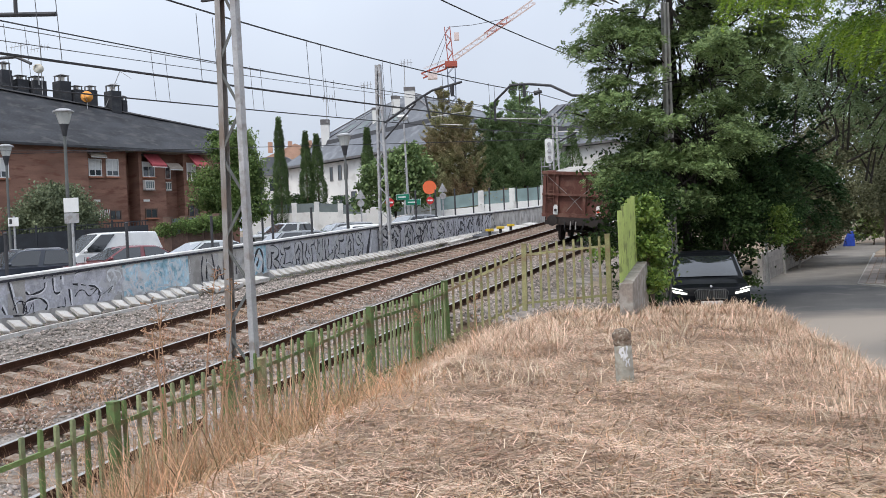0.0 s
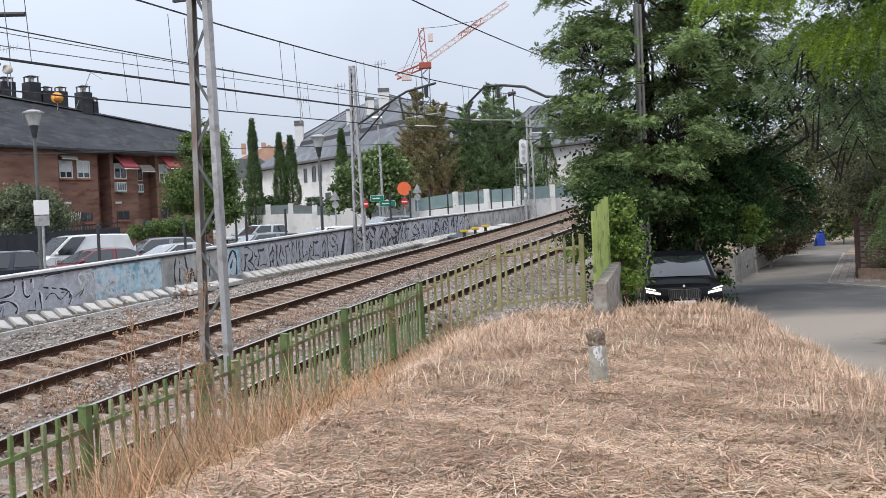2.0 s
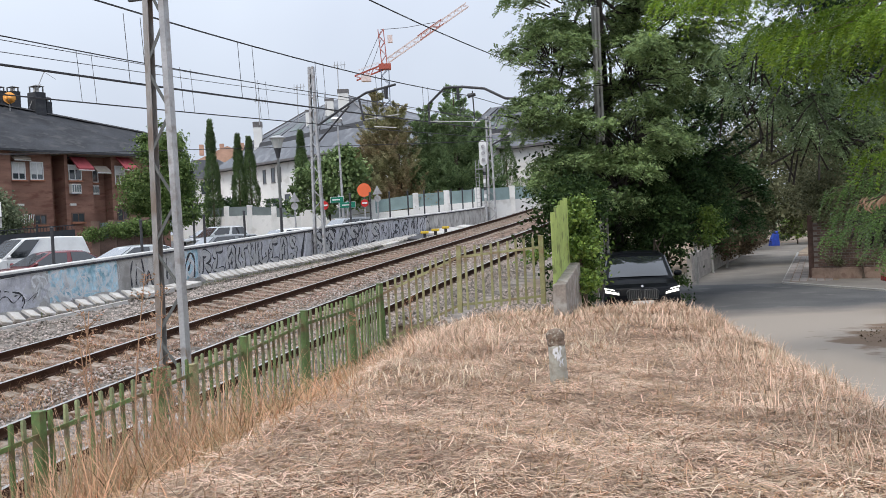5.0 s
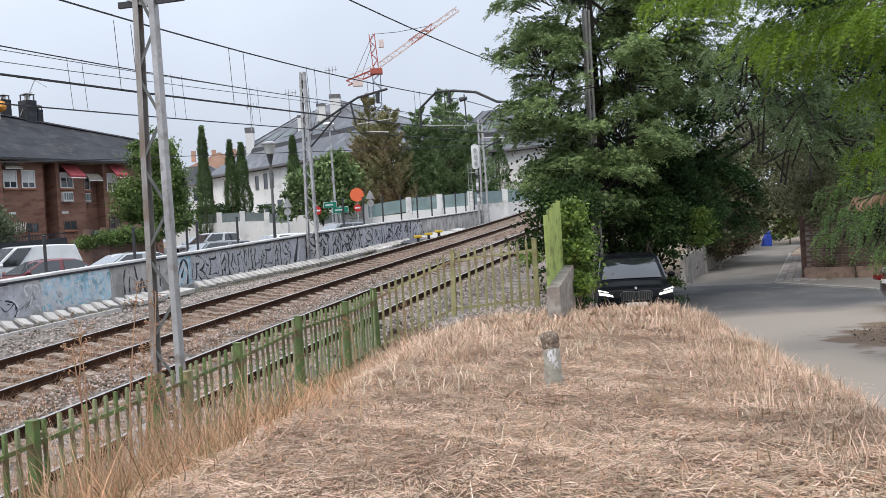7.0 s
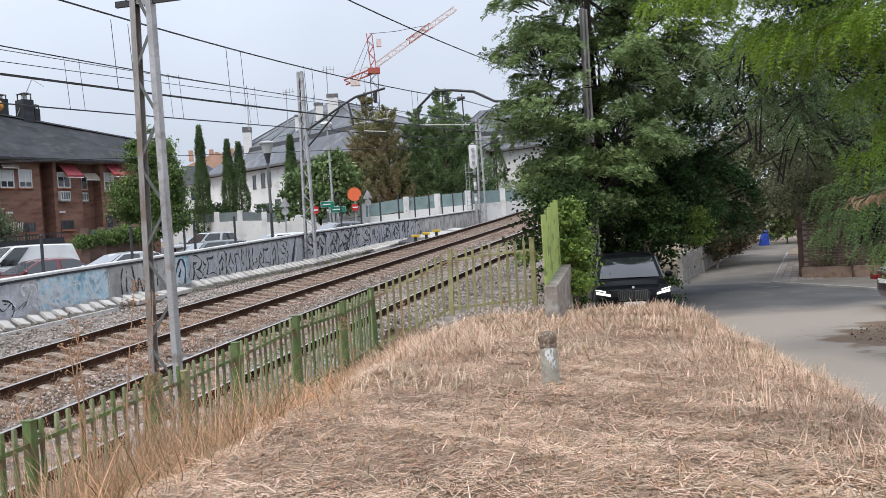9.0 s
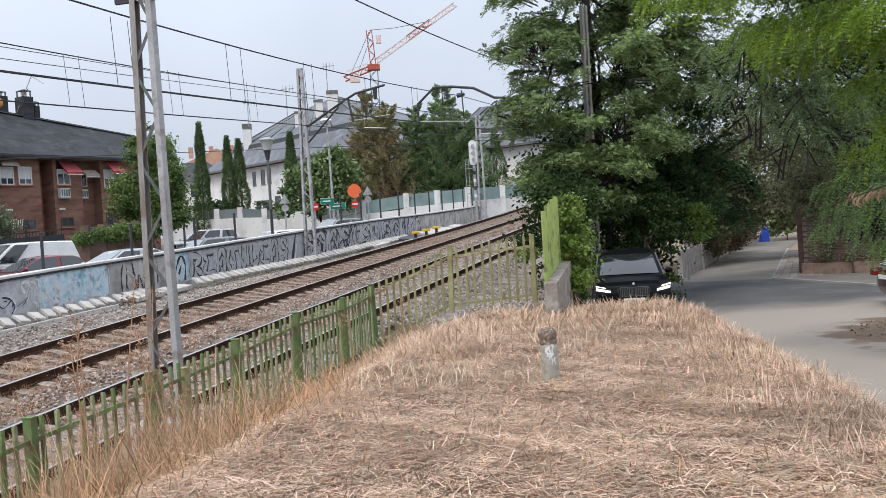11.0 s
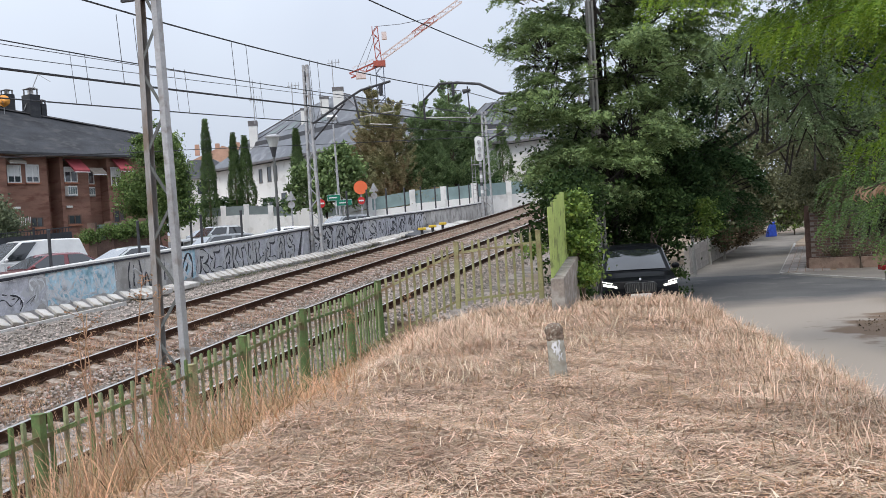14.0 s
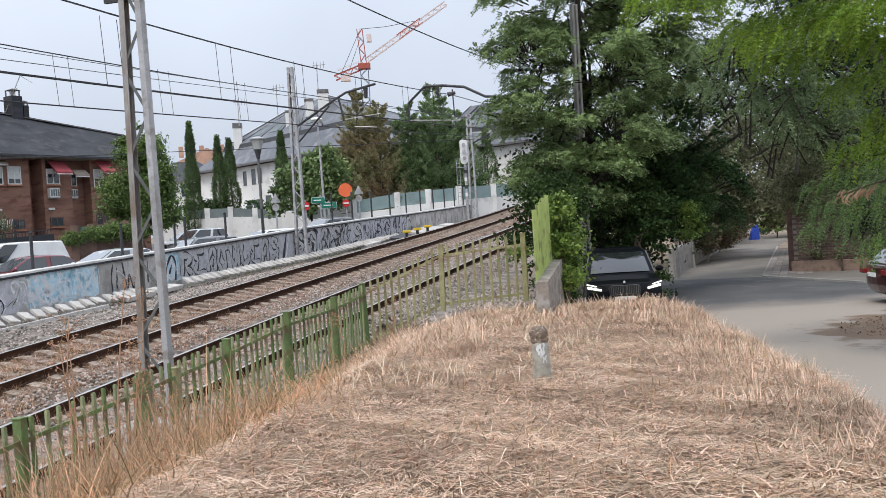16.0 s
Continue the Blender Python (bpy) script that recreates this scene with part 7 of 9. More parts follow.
def car(x, y, z, yaw, paint, label, kind="suv", name="parked_car", lit=False, group="parked cars"):
    """A car with its nose at the origin, pointing along -y; yaw turns it."""
    L, W, H, hood, deck, ws, wr, rf, rr = {
        "estate": (4.5, 1.86, 1.62, 0.98, 1.05, 1.25, 4.3, 1.95, 3.9),
        "suv": (4.8, 1.98, 1.74, 1.05, 1.12, 1.40, 4.45, 2.15, 4.1),
        "crossover": (4.75, 1.82, 1.55, 0.96, 1.02, 1.15, 4.6, 2.15, 3.75),
        "hatch": (4.1, 1.76, 1.48, 0.92, 0.98, 1.05, 3.95, 1.85, 3.45),
        "sedan": (4.6, 1.82, 1.45, 0.90, 0.98, 1.35, 4.0, 2.15, 3.3),
        "van": (5.0, 1.95, 2.12, 1.18, 1.2, 0.70, 4.95, 1.75, 4.90)}[kind]
    c = thing(name, Matrix.Translation((x, y, z)) @ Matrix.Rotation(yaw, 4, "Z"), label, "car" if kind != "van" else "van", group)
    out = [(0.16, 0.24), (0.03, 0.36), (0.0, 0.55), (0.03, 0.72), (0.12, hood - 0.14), (0.35, hood - 0.05), (ws, hood + 0.04), (wr - 0.1, deck), (L - 0.12, deck - 0.05), (L, deck - 0.3), (L, 0.5), (L - 0.06, 0.33), (L - 0.2, 0.24)]
    cols = [-1, -0.93, -0.7, -0.35, 0, 0.35, 0.7, 0.93, 1]
    v = []
    for k in cols:
        for yy, zz in out:
            curve = 0.22 * abs(k) ** 3 * (1 if yy < L / 2 else -1) * (1 if (yy < 0.6 or yy > L - 0.6) else 0)
            drop = -0.05 * abs(k) ** 4 if zz > 0.7 else 0.0
            tuck = 0.94 if zz < 0.4 else (1.0 if zz < 0.85 else 0.965)
            v.append((k * W / 2 * tuck, yy + curve, zz + drop))
    n, m = len(out), len(cols)
    f = []
    for i in range(m - 1):
        f += [(i * n + k, (i + 1) * n + k, (i + 1) * n + (k + 1) % n, i * n + (k + 1) % n) for k in range(n)]
    f += [tuple(range(n)), tuple(reversed(range((m - 1) * n, m * n)))]
    body = part("body", Shape().add(v, f), paint, c, bevel=0.025)
    # cabin
    b0, b1, t0, t1 = ws, wr, rf, rr
    wb, wt = W / 2 * 0.93, W / 2 * {"van": 0.80, "suv": 0.77}.get(kind, 0.70)
    zb = hood + 0.02
    low = [(-wb, b0, zb), (wb, b0, zb), (wb, b1, zb + 0.03), (-wb, b1, zb + 0.03)]
    zt = H - 0.05
    up = [(-wt, t0, zt), (wt, t0, zt), (wt, t1, zt), (-wt, t1, zt)]
    # cabin: rounded sections from the foot of the windscreen to the tail
    rows, steps = [], 14
    for k in range(steps + 1):
        yy = b0 + (b1 - b0) * k / steps
        if yy < t0:
            f = (yy - b0) / (t0 - b0)
            zz, rise = zb + (zt - zb) * f, f
        elif yy > t1:
            f = (b1 - yy) / (b1 - t1)
            zz, rise = zb + 0.03 + (zt - zb - 0.03) * f, f
        else:
            zz, rise = zt + (H - zt) * math.sin(math.pi * (yy - t0) / (t1 - t0)) ** 0.7, 1.0
        w = wb + (wt - wb) * rise
        rows.append([(-wb * 1.0, yy, zb - 0.05), (-wb, yy, zb), (-w, yy, zz - 0.02), (-w * 0.86, yy, zz + 0.025 * rise), (0, yy, zz + 0.05 * rise), (w * 0.86, yy, zz + 0.025 * rise), (w, yy, zz - 0.02), (wb, yy, zb), (wb * 1.0, yy, zb - 0.05)])
    nn = len(rows[0])
    part("cabin", Shape().add([p for r in rows for p in r], [(i * nn + k, (i + 1) * nn + k, (i + 1) * nn + k + 1, i * nn + k + 1) for i in range(steps) for k in range(nn - 1)] + [tuple(range(nn)), tuple(reversed(range(steps * nn, (steps + 1) * nn)))]), paint, c)

    def pane(name, q, shrink=0.92, m=None):
        q = [Vector(p) for p in q]
        ce = sum(q, Vector()) / 4
        nn = (q[1] - q[0]).cross(q[3] - q[0]).normalized()
        if nn.dot(ce - Vector((0, (b0 + b1) / 2, zb))) < 0:
            nn = -nn
        a = [ce + (p - ce) * shrink + nn * 0.034 for p in q]
        b = [p - nn * 0.03 for p in a]
        return part(name, Shape().add(a + b, [(0, 1, 2, 3), (7, 6, 5, 4)] + [(i, 4 + i, 4 + (i + 1) % 4, (i + 1) % 4) for i in range(4)]), m or M["car_glass_dark"], c)

    if lit:
        # bowed screen
        q = [Vector(p) for p in (low[0], low[1], up[0], up[1])]
        nn = (q[1] - q[0]).cross(q[2] - q[0]).normalized()
        v = []
        for k in range(9):
            f = 0.07 + 0.84 * k / 8
            l, e, out = q[0].lerp(q[2], f), q[1].lerp(q[3], f), nn * (0.03 + 0.055 * math.sin(math.pi * k / 8))
            v += [l.lerp(e, 0.06) + nn * 0.02, l.lerp(e, 0.25) + out * 0.9, l.lerp(e, 0.5) + out, l.lerp(e, 0.75) + out * 0.9, l.lerp(e, 0.94) + nn * 0.02]
        part("windscreen", Shape().add(v, [(5 * k + j, 5 * k + j + 1, 5 * k + j + 6, 5 * k + j + 5) for k in range(8) for j in range(4)]), M["car_glass_dark"], c, smooth=True)
    else:
        pane("windscreen", (low[0], low[1], up[1], up[0]), 0.92, M["car_glass"])
    if kind != "van":
        pane("rear_window", (low[3], low[2], up[2], up[3]), 0.82)
    for i, j in ((0, 3), (1, 2)):
        lo0, lo1, hi0, hi1 = Vector(low[i]), Vector(low[j]), Vector(up[i]), Vector(up[j])
        spans = ((0.02, 0.48), (0.52, 0.96)) if kind != "van" else ((0.03, 0.26),)
        for p, q in spans:
            pane("side_window", (lo0.lerp(lo1, p), lo0.lerp(lo1, q), hi0.lerp(hi1, q), hi0.lerp(hi1, p)), 0.91)
    for k in (-1, 1):
        part("mirror", Shape().ball((k * (W / 2 + 0.09), ws + 0.25, hood + 0.13), (0.12, 0.07, 0.08), 10), paint if not lit else M["car_black"], c, smooth=True)
        if kind == "suv" and not lit:
            part("roof_rail", Shape().tube([(k * wt * 0.95, t0 + 0.2, zt), (k * wt * 0.95, t0 + 0.3, H + 0.03), (k * wt * 0.95, t1 - 0.3, H + 0.03), (k * wt * 0.95, t1 - 0.1, zt)], 0.018, 6), M["rim"], c)
    for k in (-1, 1):
        for f in (0.18, 0.50, 0.80) if kind != "van" else (0.05, 0.27):
            yy = ws + (wr - ws) * f
            part("door_seam", Shape().box((k * (W / 2 * 0.985), yy, hood * 0.62), (0.016, 0.012, hood * 0.55)), M["plastic_black"], c)
        part("sill_trim", Shape().box((k * (W / 2 * 0.975), L / 2, 0.30), (0.05, L * 0.5, 0.10)), M["plastic_black"], c)
    # lights, grille, bumper
    for k in (-1, 1):
        xa, xb = (k * W / 2 * 0.95, k * W / 2 * 0.60) if lit else (k * W / 2 * 0.90, k * W / 2 * 0.50)
        za, zb2, ht = (hood - 0.25, hood - 0.31, 0.06) if lit else (hood - 0.24, hood - 0.31, 0.11)
        lamp = part("headlight", Shape().add([(xa, 0.20, za), (xb, 0.045, zb2), (xb, 0.045, zb2 + ht * 0.8), (xa, 0.22, za + ht), (xa, 0.32, za), (xb, 0.15, zb2), (xb, 0.15, zb2 + ht * 0.8), (xa, 0.32, za + ht)],
                                             [(0, 1, 2, 3), (7, 6, 5, 4), (0, 4, 5, 1), (2, 6, 7, 3), (0, 3, 7, 4), (1, 5, 6, 2)]), M["lamp_on"] if lit else M["rim"], c, "lit white headlight" if lit else "")
        if lit:
            part("daylight_strip", Shape().beam((k * W / 2 * 0.965, 0.21, hood - 0.135), (k * W / 2 * 0.72, 0.05, hood - 0.185), 0.03, 0.022), M["lamp_on"], lamp)
        part("tail_light", Shape().box((k * W / 2 * 0.80, L - 0.09, deck - 0.16), (0.34, 0.2, 0.13)), tail_red, c, bevel=0.02)
        if lit:
            part("lamp_brow", Shape().beam((k * W / 2 * 0.93, 0.185, hood - 0.165), (k * W / 2 * 0.60, 0.02, hood - 0.225), 0.07, 0.03), M["plastic_black"], lamp)
            part("air_intake", Shape().box((k * 0.66, 0.09, 0.42), (0.36, 0.12, 0.16)), M["plastic_black"], c)
    grille = part("grille", Shape().box((0, 0.0, hood - 0.30), (0.76, 0.08, 0.24)), M["plastic_black"], c, bevel=0.02)
    if lit:
        for k in (-1, 1):
            part("grille_frame", Shape().tube([(k * 0.03, -0.045, hood - 0.40), (k * 0.38, -0.04, hood - 0.42), (k * 0.41, -0.04, hood - 0.24), (k * 0.33, -0.04, hood - 0.17), (k * 0.05, -0.045, hood - 0.18), (k * 0.03, -0.045, hood - 0.40)], 0.007, 5), M["galv_dark"], grille)
            for q in range(7):
                part("grille_bar", Shape().box((k * (0.07 + 0.045 * q), -0.045, hood - 0.30), (0.010, 0.02, 0.19)), M["galv_dark"], grille)
        part("badge", Shape().tube([(0, 0.06, hood - 0.10), (0, 0.045, hood - 0.095)], 0.032, 14), M["rim"], c)
    part("lower_grille", Shape().box((0, 0.0, 0.42), (0.95, 0.08, 0.14)), M["plastic_black"], c)
    part("number_plate", Shape().box((0, -0.045, 0.53), (0.52, 0.02, 0.11)), M["plate"], c)
    part("rear_plate", Shape().box((0, L + 0.01, 0.75), (0.52, 0.02, 0.11)), M["plate"], c)
    for yy in (0.85, L - 0.95):
        for k in (-1, 1):
            wl = part("wheel", Shape().tube([(k * (W / 2 - 0.22), yy, 0.34), (k * (W / 2 - 0.02), yy, 0.34), (k * (W / 2 + 0.005), yy, 0.34)], [0.34, 0.34, 0.31], 24), M["tyre"], c)
            part("rim", Shape().tube([(k * (W / 2 + 0.004), yy, 0.34), (k * (W / 2 + 0.014), yy, 0.34)], [0.22, 0.2], 18), M["rim"], wl)
            part("wheel_arch", Shape().tube([(k * (W / 2 - 0.1), yy, 0.36), (k * (W / 2 - 0.012), yy, 0.36)], 0.40, 20), M["plastic_black"], wl)
    return c


P = {n: mat("car_paint_" + n, col, 0.28, var=0.06, bump=0, coat=0.8) for n, col in (("white", (0.72, 0.72, 0.71)), ("silver", (0.42, 0.44, 0.45)), ("dark_blue", (0.028, 0.034, 0.05)), ("red", (0.17, 0.03, 0.035)), ("grey", (0.17, 0.18, 0.19)), ("maroon", (0.05, 0.012, 0.012)))}

car(6.74, 23.5, 0.006, radians(-12), M["car_black"], "black sport utility car with lit headlights under the tree", "suv", lit=True)


def street_car(x, y, yaw, paint, label, kind, turn=0):
    """turn: degrees by which the car is turned about its middle from the line yaw."""
    a, b = radians(yaw), radians(yaw + turn)
    x, y = x - 2.3 * math.sin(a) + 2.3 * math.sin(b), y + 2.3 * math.cos(a) - 2.3 * math.cos(b)
    yaw += turn
    return car(x, y, float(street_level(x, y)) + 0.02, radians(yaw), P[paint], label, kind)


street_car(-19.3, 36.4, -59, "dark_blue", "dark blue sport utility car behind the graffiti wall", "suv", 16)
street_car(-15.5, 37.7, -59, "red", "dark red hatchback with a reflecting windscreen behind the graffiti wall", "crossover", 16)
street_car(-18.0, 42.6, -59, "white", "white delivery van parked by the dark fence", "van", 16)
street_car(-11.9, 36.5, -59, "silver", "silver hatchback behind the graffiti wall", "crossover", 16)
street_car(-8.9, 39.8, -57, "grey", "grey car behind the graffiti wall", "estate")
street_car(-12.4, 60.2, -50, "white", "white sport utility car on the street", "suv")
street_car(-14.0, 68.0, -45, "silver", "silver car on the street", "hatch")
street_car(-6.2, 43.1, -52, "white", "white car behind the graffiti wall", "estate")
street_car(-3.9, 53.6, -52, "grey", "dark grey car behind the graffiti wall", "suv")
car(17.12, 22.15, 0.006, radians(80), P["maroon"], "dark red car parked at the roadside", "hatch")


# the grey car that drives down the street between the parked rows
def driving_pose(u):
    """u: metres along the lane of the car's middle."""
    x, y = -16.4 + 0.857 * u, 40.3 + 0.515 * u
    z = 0.17 + 0.03 * x + 0.035 * y + 0.02
    return Matrix.Translation((x - 0.857 * 2.25, y - 0.515 * 2.25, max(z, -0.98))) @ Matrix.Rotation(radians(-59), 4, "Z")


grey_car = car(0, 0, 0, 0.0, P["grey"], "grey estate car driving slowly along the street", "estate", name="driving_car", group="")
grey_car.matrix_basis = driving_pose(13.0)


# ---- concrete pole in the tree ----
pole = thing("utility_pole", Matrix.Translation((7.17, 29.1, 0.0)) @ pose(0, 0, 0, 0, 0.4, 20) @ Matrix.Diagonal((1.03, 1.03, 1.025, 1)), "old concrete utility pole standing in the tree", "utility pole")
sh = Shape()
for k in (-1, 1):
    sh.add([(x0 + k * w0, y0, z) for z, w0, d in ((-0.2, 0.09, 0.10), (9.25, 0.065, 0.075)) for x0, y0 in ((-0.035, -d), (0.035, -d), (0.035, d), (-0.035, d))],
           [(0, 1, 5, 4), (1, 2, 6, 5), (2, 3, 7, 6), (3, 0, 4, 7), (0, 3, 2, 1), (4, 5, 6, 7)])
part("shaft", sh, M["pole_conc"], pole)
part("web", Shape().add([(x * w, y, z) for z, w in ((-0.2, 0.09), (9.1, 0.06)) for x, y in ((-1, -0.03), (1, -0.03), (1, 0.03), (-1, 0.03))], [(0, 1, 5, 4), (1, 2, 6, 5), (2, 3, 7, 6), (3, 0, 4, 7), (0, 3, 2, 1), (4, 5, 6, 7)]), mat("pole_web", (0.2, 0.19, 0.18), 0.9, var=0.2, bump=0.3), pole)
for k in range(16):
    part("rung_hole", Shape().box((0.0, -0.035, 1.2 + 0.42 * k), (0.10, 0.012, 0.16)), M["black_steel"], pole)

# ---- ivy and undergrowth round the parked car ----
bush("ivy", [(3.75, 17.4, 2.75, 0.20), (3.85, 17.6, 3.0, 0.18), (3.78, 17.2, 2.2, 0.20), (3.85, 17.6, 2.4, 0.22), (3.95, 18.2, 2.8, 0.22), (3.98, 18.2, 1.8, 0.24), (3.82, 17.3, 1.6, 0.20), (3.75, 16.9, 1.5, 0.14), (3.92, 17.8, 2.1, 0.22), (2.95, 17.3, 2.1, 0.1), (4.15, 18.4, 2.4, 0.22), (4.1, 18.4, 1.5, 0.22)], 10500, 0.085, M["leaf_ivy"], "bright green ivy covering the retaining wall", "ivy", base=(3.9, 17.8, 0.1), shell=0.22, sprays=90)
# the next three carry the shade round the car in their leaf colour
bush("ivy", [(4.4, 20.0, 3.0, 0.42), (4.42, 20.2, 1.9, 0.34), (4.45, 20.6, 0.9, 0.3), (4.75, 22.0, 3.3, 0.65), (4.9, 22.8, 2.3, 0.5), (4.9, 23.0, 1.2, 0.4)], 11000, 0.10, M["leaf_ivy_shaded"], "ivy hanging over the bank beside the car, coloured dark for shade", "ivy", base=(4.7, 21.4, 0.0), shell=0.24)
bush("undergrowth", [(7.2, 32.0, 1.6, 1.8), (9.0, 32.2, 1.8, 1.8), (6.6, 31.8, 2.2, 1.5), (7.4, 32.0, 3.8, 2.0), (9.4, 32.2, 3.9, 2.0), (6.9, 31.8, 4.4, 1.5), (10.2, 32.4, 3.2, 1.2), (8.2, 32.4, 5.6, 1.9), (6.4, 30.0, 1.8, 0.8), (9.0, 30.6, 1.5, 0.8), (6.5, 27.3, 3.4, 0.5), (6.5, 27.3, 2.6, 0.5), (6.3, 28.2, 1.9, 0.4), (5.9, 27.2, 2.9, 0.5), (7.3, 27.6, 2.7, 0.5), (7.2, 27.6, 3.5, 0.5)], 20000, 0.16, M["leaf_ivy_shaded"], "thicket behind the parked car, coloured dark for the shade under the tree", base=(7.8, 32.2, 0.0), shell=0.24)
bush("ivy", [(8.75, 26.9, 2.3, 0.30), (8.75, 26.7, 1.6, 0.26), (8.7, 26.5, 0.9, 0.22), (8.8, 27.4, 3.0, 0.5), (8.7, 28.4, 3.4, 0.6), (8.65, 26.3, 0.35, 0.16), (9.2, 28.6, 2.2, 0.4), (9.3, 28.4, 3.0, 0.4)], 6000, 0.10, M["leaf_ivy_shaded"], "ivy trailing beside the car, coloured dark for shade", "ivy", base=(8.6, 28.4, 0.0), shell=0.24)
bush("garden_shrub", [(10.9, 30.2, 1.9, 0.26), (11.2, 30.6, 2.4, 0.34), (11.1, 30.5, 2.8, 0.3), (11.5, 30.8, 2.1, 0.22)], 1500, 0.11, M["leaf_ivy"], "light green shrub beside the lane wall", base=(9.7, 30.8, 0.0))


# ---- the lane ----
def block_wall(name, a, b, h0, h1, m, label, block=(0.42, 0.2), thick=0.22, joint=None, gap=0.012):
    """A wall of separate blocks along a-b, from the ground to h0..h1."""
    w = thing(name, Matrix(), label, "wall")
    w["kind"] = "structure"
    a, b = Vector((*a, 0)), Vector((*b, 0))
    L = (b - a).length
    d = (b - a) / L
    me = Shape().box((0, 0, 0), (block[0] - gap, thick, block[1] - gap)).mesh("block")
    me.materials.append(m)
    rot = Matrix.Rotation(math.atan2(d.y, d.x), 4, "Z")
    part("mortar", Shape().beam(a + Vector((0, 0, min(h0, h1) / 2 - 0.02)), b + Vector((0, 0, min(h0, h1) / 2 - 0.02)), thick - 0.03, min(h0, h1) - 0.05), joint or m, w)
    rows = int(max(h0, h1) / block[1])
    cols = int(L / block[0])
    made = 0
    for r in range(rows):
        for k in range(cols):
            x = (k + 0.5 + 0.5 * (r % 2)) * block[0]
            if (r + 1) * block[1] > h0 + (h1 - h0) * x / L or x > L or made >= 298:
                continue
            o = new("block", me)
            o.parent, o.matrix_basis = w, Matrix.Translation(a + d * x + Vector((0, 0, (r + 0.5) * block[1]))) @ rot
            made += 1
    return w


block_wall("wall_lane", (13.0, 38.2), (26.6, 66.0), 1.25, 1.2, mat("lane_block", (0.40, 0.37, 0.34), 0.9, var=0.2, scale=2, obj=0.15, bump=0.4), "grey block wall along the lane", (0.55, 0.24))
brick_m = mat("garden_brick", (0.12, 0.075, 0.058), 0.9, var=0.25, scale=4, fine=30, obj=0.25, bump=0.4)
mortar_m = mat("old_mortar", (0.24, 0.205, 0.18), 0.95, var=0.2, scale=3, bump=0.3)
block_wall("wall_garden", (17.25, 35.75), (20.3, 33.62), 2.4, 2.3, brick_m, "old dark red brick garden wall on a rendered plinth", (0.29, 0.105), joint=mortar_m, gap=0.024)
block_wall("wall_garden_far", (20.3, 33.62), (22.2, 32.3), 2.3, 2.3, brick_m, "old dark red brick garden wall past the bend", (0.34, 0.15), joint=mortar_m, gap=0.03)
block_wall("wall_corner", (17.2, 35.9), (20.4, 42.6), 2.6, 2.6, brick_m, "dark red brick garden wall along the lane", (0.36, 0.16))
pl = thing("plinth", Matrix(), "low brown rendered plinth along the foot of the brick wall", "plinth")
part("front", Shape().beam((17.04, 35.57, 0.26), (22.0, 32.1, 0.26), 0.16, 0.44), mat("plinth_brown", (0.27, 0.19, 0.145), 0.9, var=0.2, scale=2, bump=0.3, stain=(0.20, 0.13, 0.10), stain_amt=0.4), pl, bevel=0.015)
bush("wall_shrub", [(17.7, 35.0, 0.75, 0.28), (18.5, 34.3, 0.7, 0.3), (19.5, 33.6, 0.8, 0.4), (17.9, 34.9, 1.5, 0.3)], 1300, 0.10, M["leaf_lane"], "dusty weeds at the foot of the brick wall", base=(18.5, 34.35, 0.05))
bush("climber", [(17.5, 36.0, 3.1, 0.7), (18.6, 35.2, 2.9, 0.8), (19.8, 34.4, 2.6, 0.9), (21.0, 33.6, 2.6, 1.0), (17.3, 35.2, 2.5, 0.4), (18.1, 34.7, 2.8, 0.6), (19.0, 34.1, 2.7, 0.6), (19.9, 33.5, 2.6, 0.7), (17.8, 35.2, 3.6, 0.8), (19.0, 34.5, 3.8, 0.9), (18.2, 35.4, 4.7, 0.9), (18.6, 34.4, 1.9, 0.35), (19.4, 33.8, 1.7, 0.45), (19.9, 33.4, 1.2, 0.4), (18.2, 34.6, 2.2, 0.3), (18.2, 36.6, 3.8, 1.0), (20.2, 35.2, 3.8, 1.2), (22.0, 34.0, 3.8, 1.3), (17.4, 35.5, 2.2, 0.35), (19.0, 34.3, 1.8, 0.45), (22.2, 33.4, 1.6, 0.9), (18.3, 38.4, 3.4, 1.0), (19.4, 41.0, 3.6, 1.2), (20.4, 37.6, 5.2, 1.5)], 27000, 0.12, M["leaf_lane"], "straggling grey-green climber over the brick wall", base=(19.8, 36.6, 0.4))
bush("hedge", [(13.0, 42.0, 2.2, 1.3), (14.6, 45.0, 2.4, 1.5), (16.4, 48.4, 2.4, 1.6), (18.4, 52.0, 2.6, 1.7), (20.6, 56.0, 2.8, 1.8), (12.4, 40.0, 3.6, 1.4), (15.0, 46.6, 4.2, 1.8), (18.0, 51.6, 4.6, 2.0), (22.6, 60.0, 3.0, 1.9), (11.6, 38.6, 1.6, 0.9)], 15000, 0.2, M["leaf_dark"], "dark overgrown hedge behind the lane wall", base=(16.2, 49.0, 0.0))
bush("dry_creeper", [(17.4, 46.0, 1.1, 0.7), (18.0, 48.0, 1.2, 1.0), (20.2, 52.0, 1.3, 1.1), (22.4, 56.0, 1.4, 1.2), (24.6, 60.0, 1.5, 1.2), (15.2, 43.4, 3.0, 0.8), (16.2, 45.2, 2.6, 1.1), (18.0, 48.6, 2.8, 1.2), (20.0, 52.4, 2.9, 1.2), (22.4, 57.0, 3.0, 1.3)], 15000, 0.15, M["leaf_brown_dark"], "dark dry brown hedge hanging over the lane wall", "hedge", base=(16.0, 45.6, 0.0))
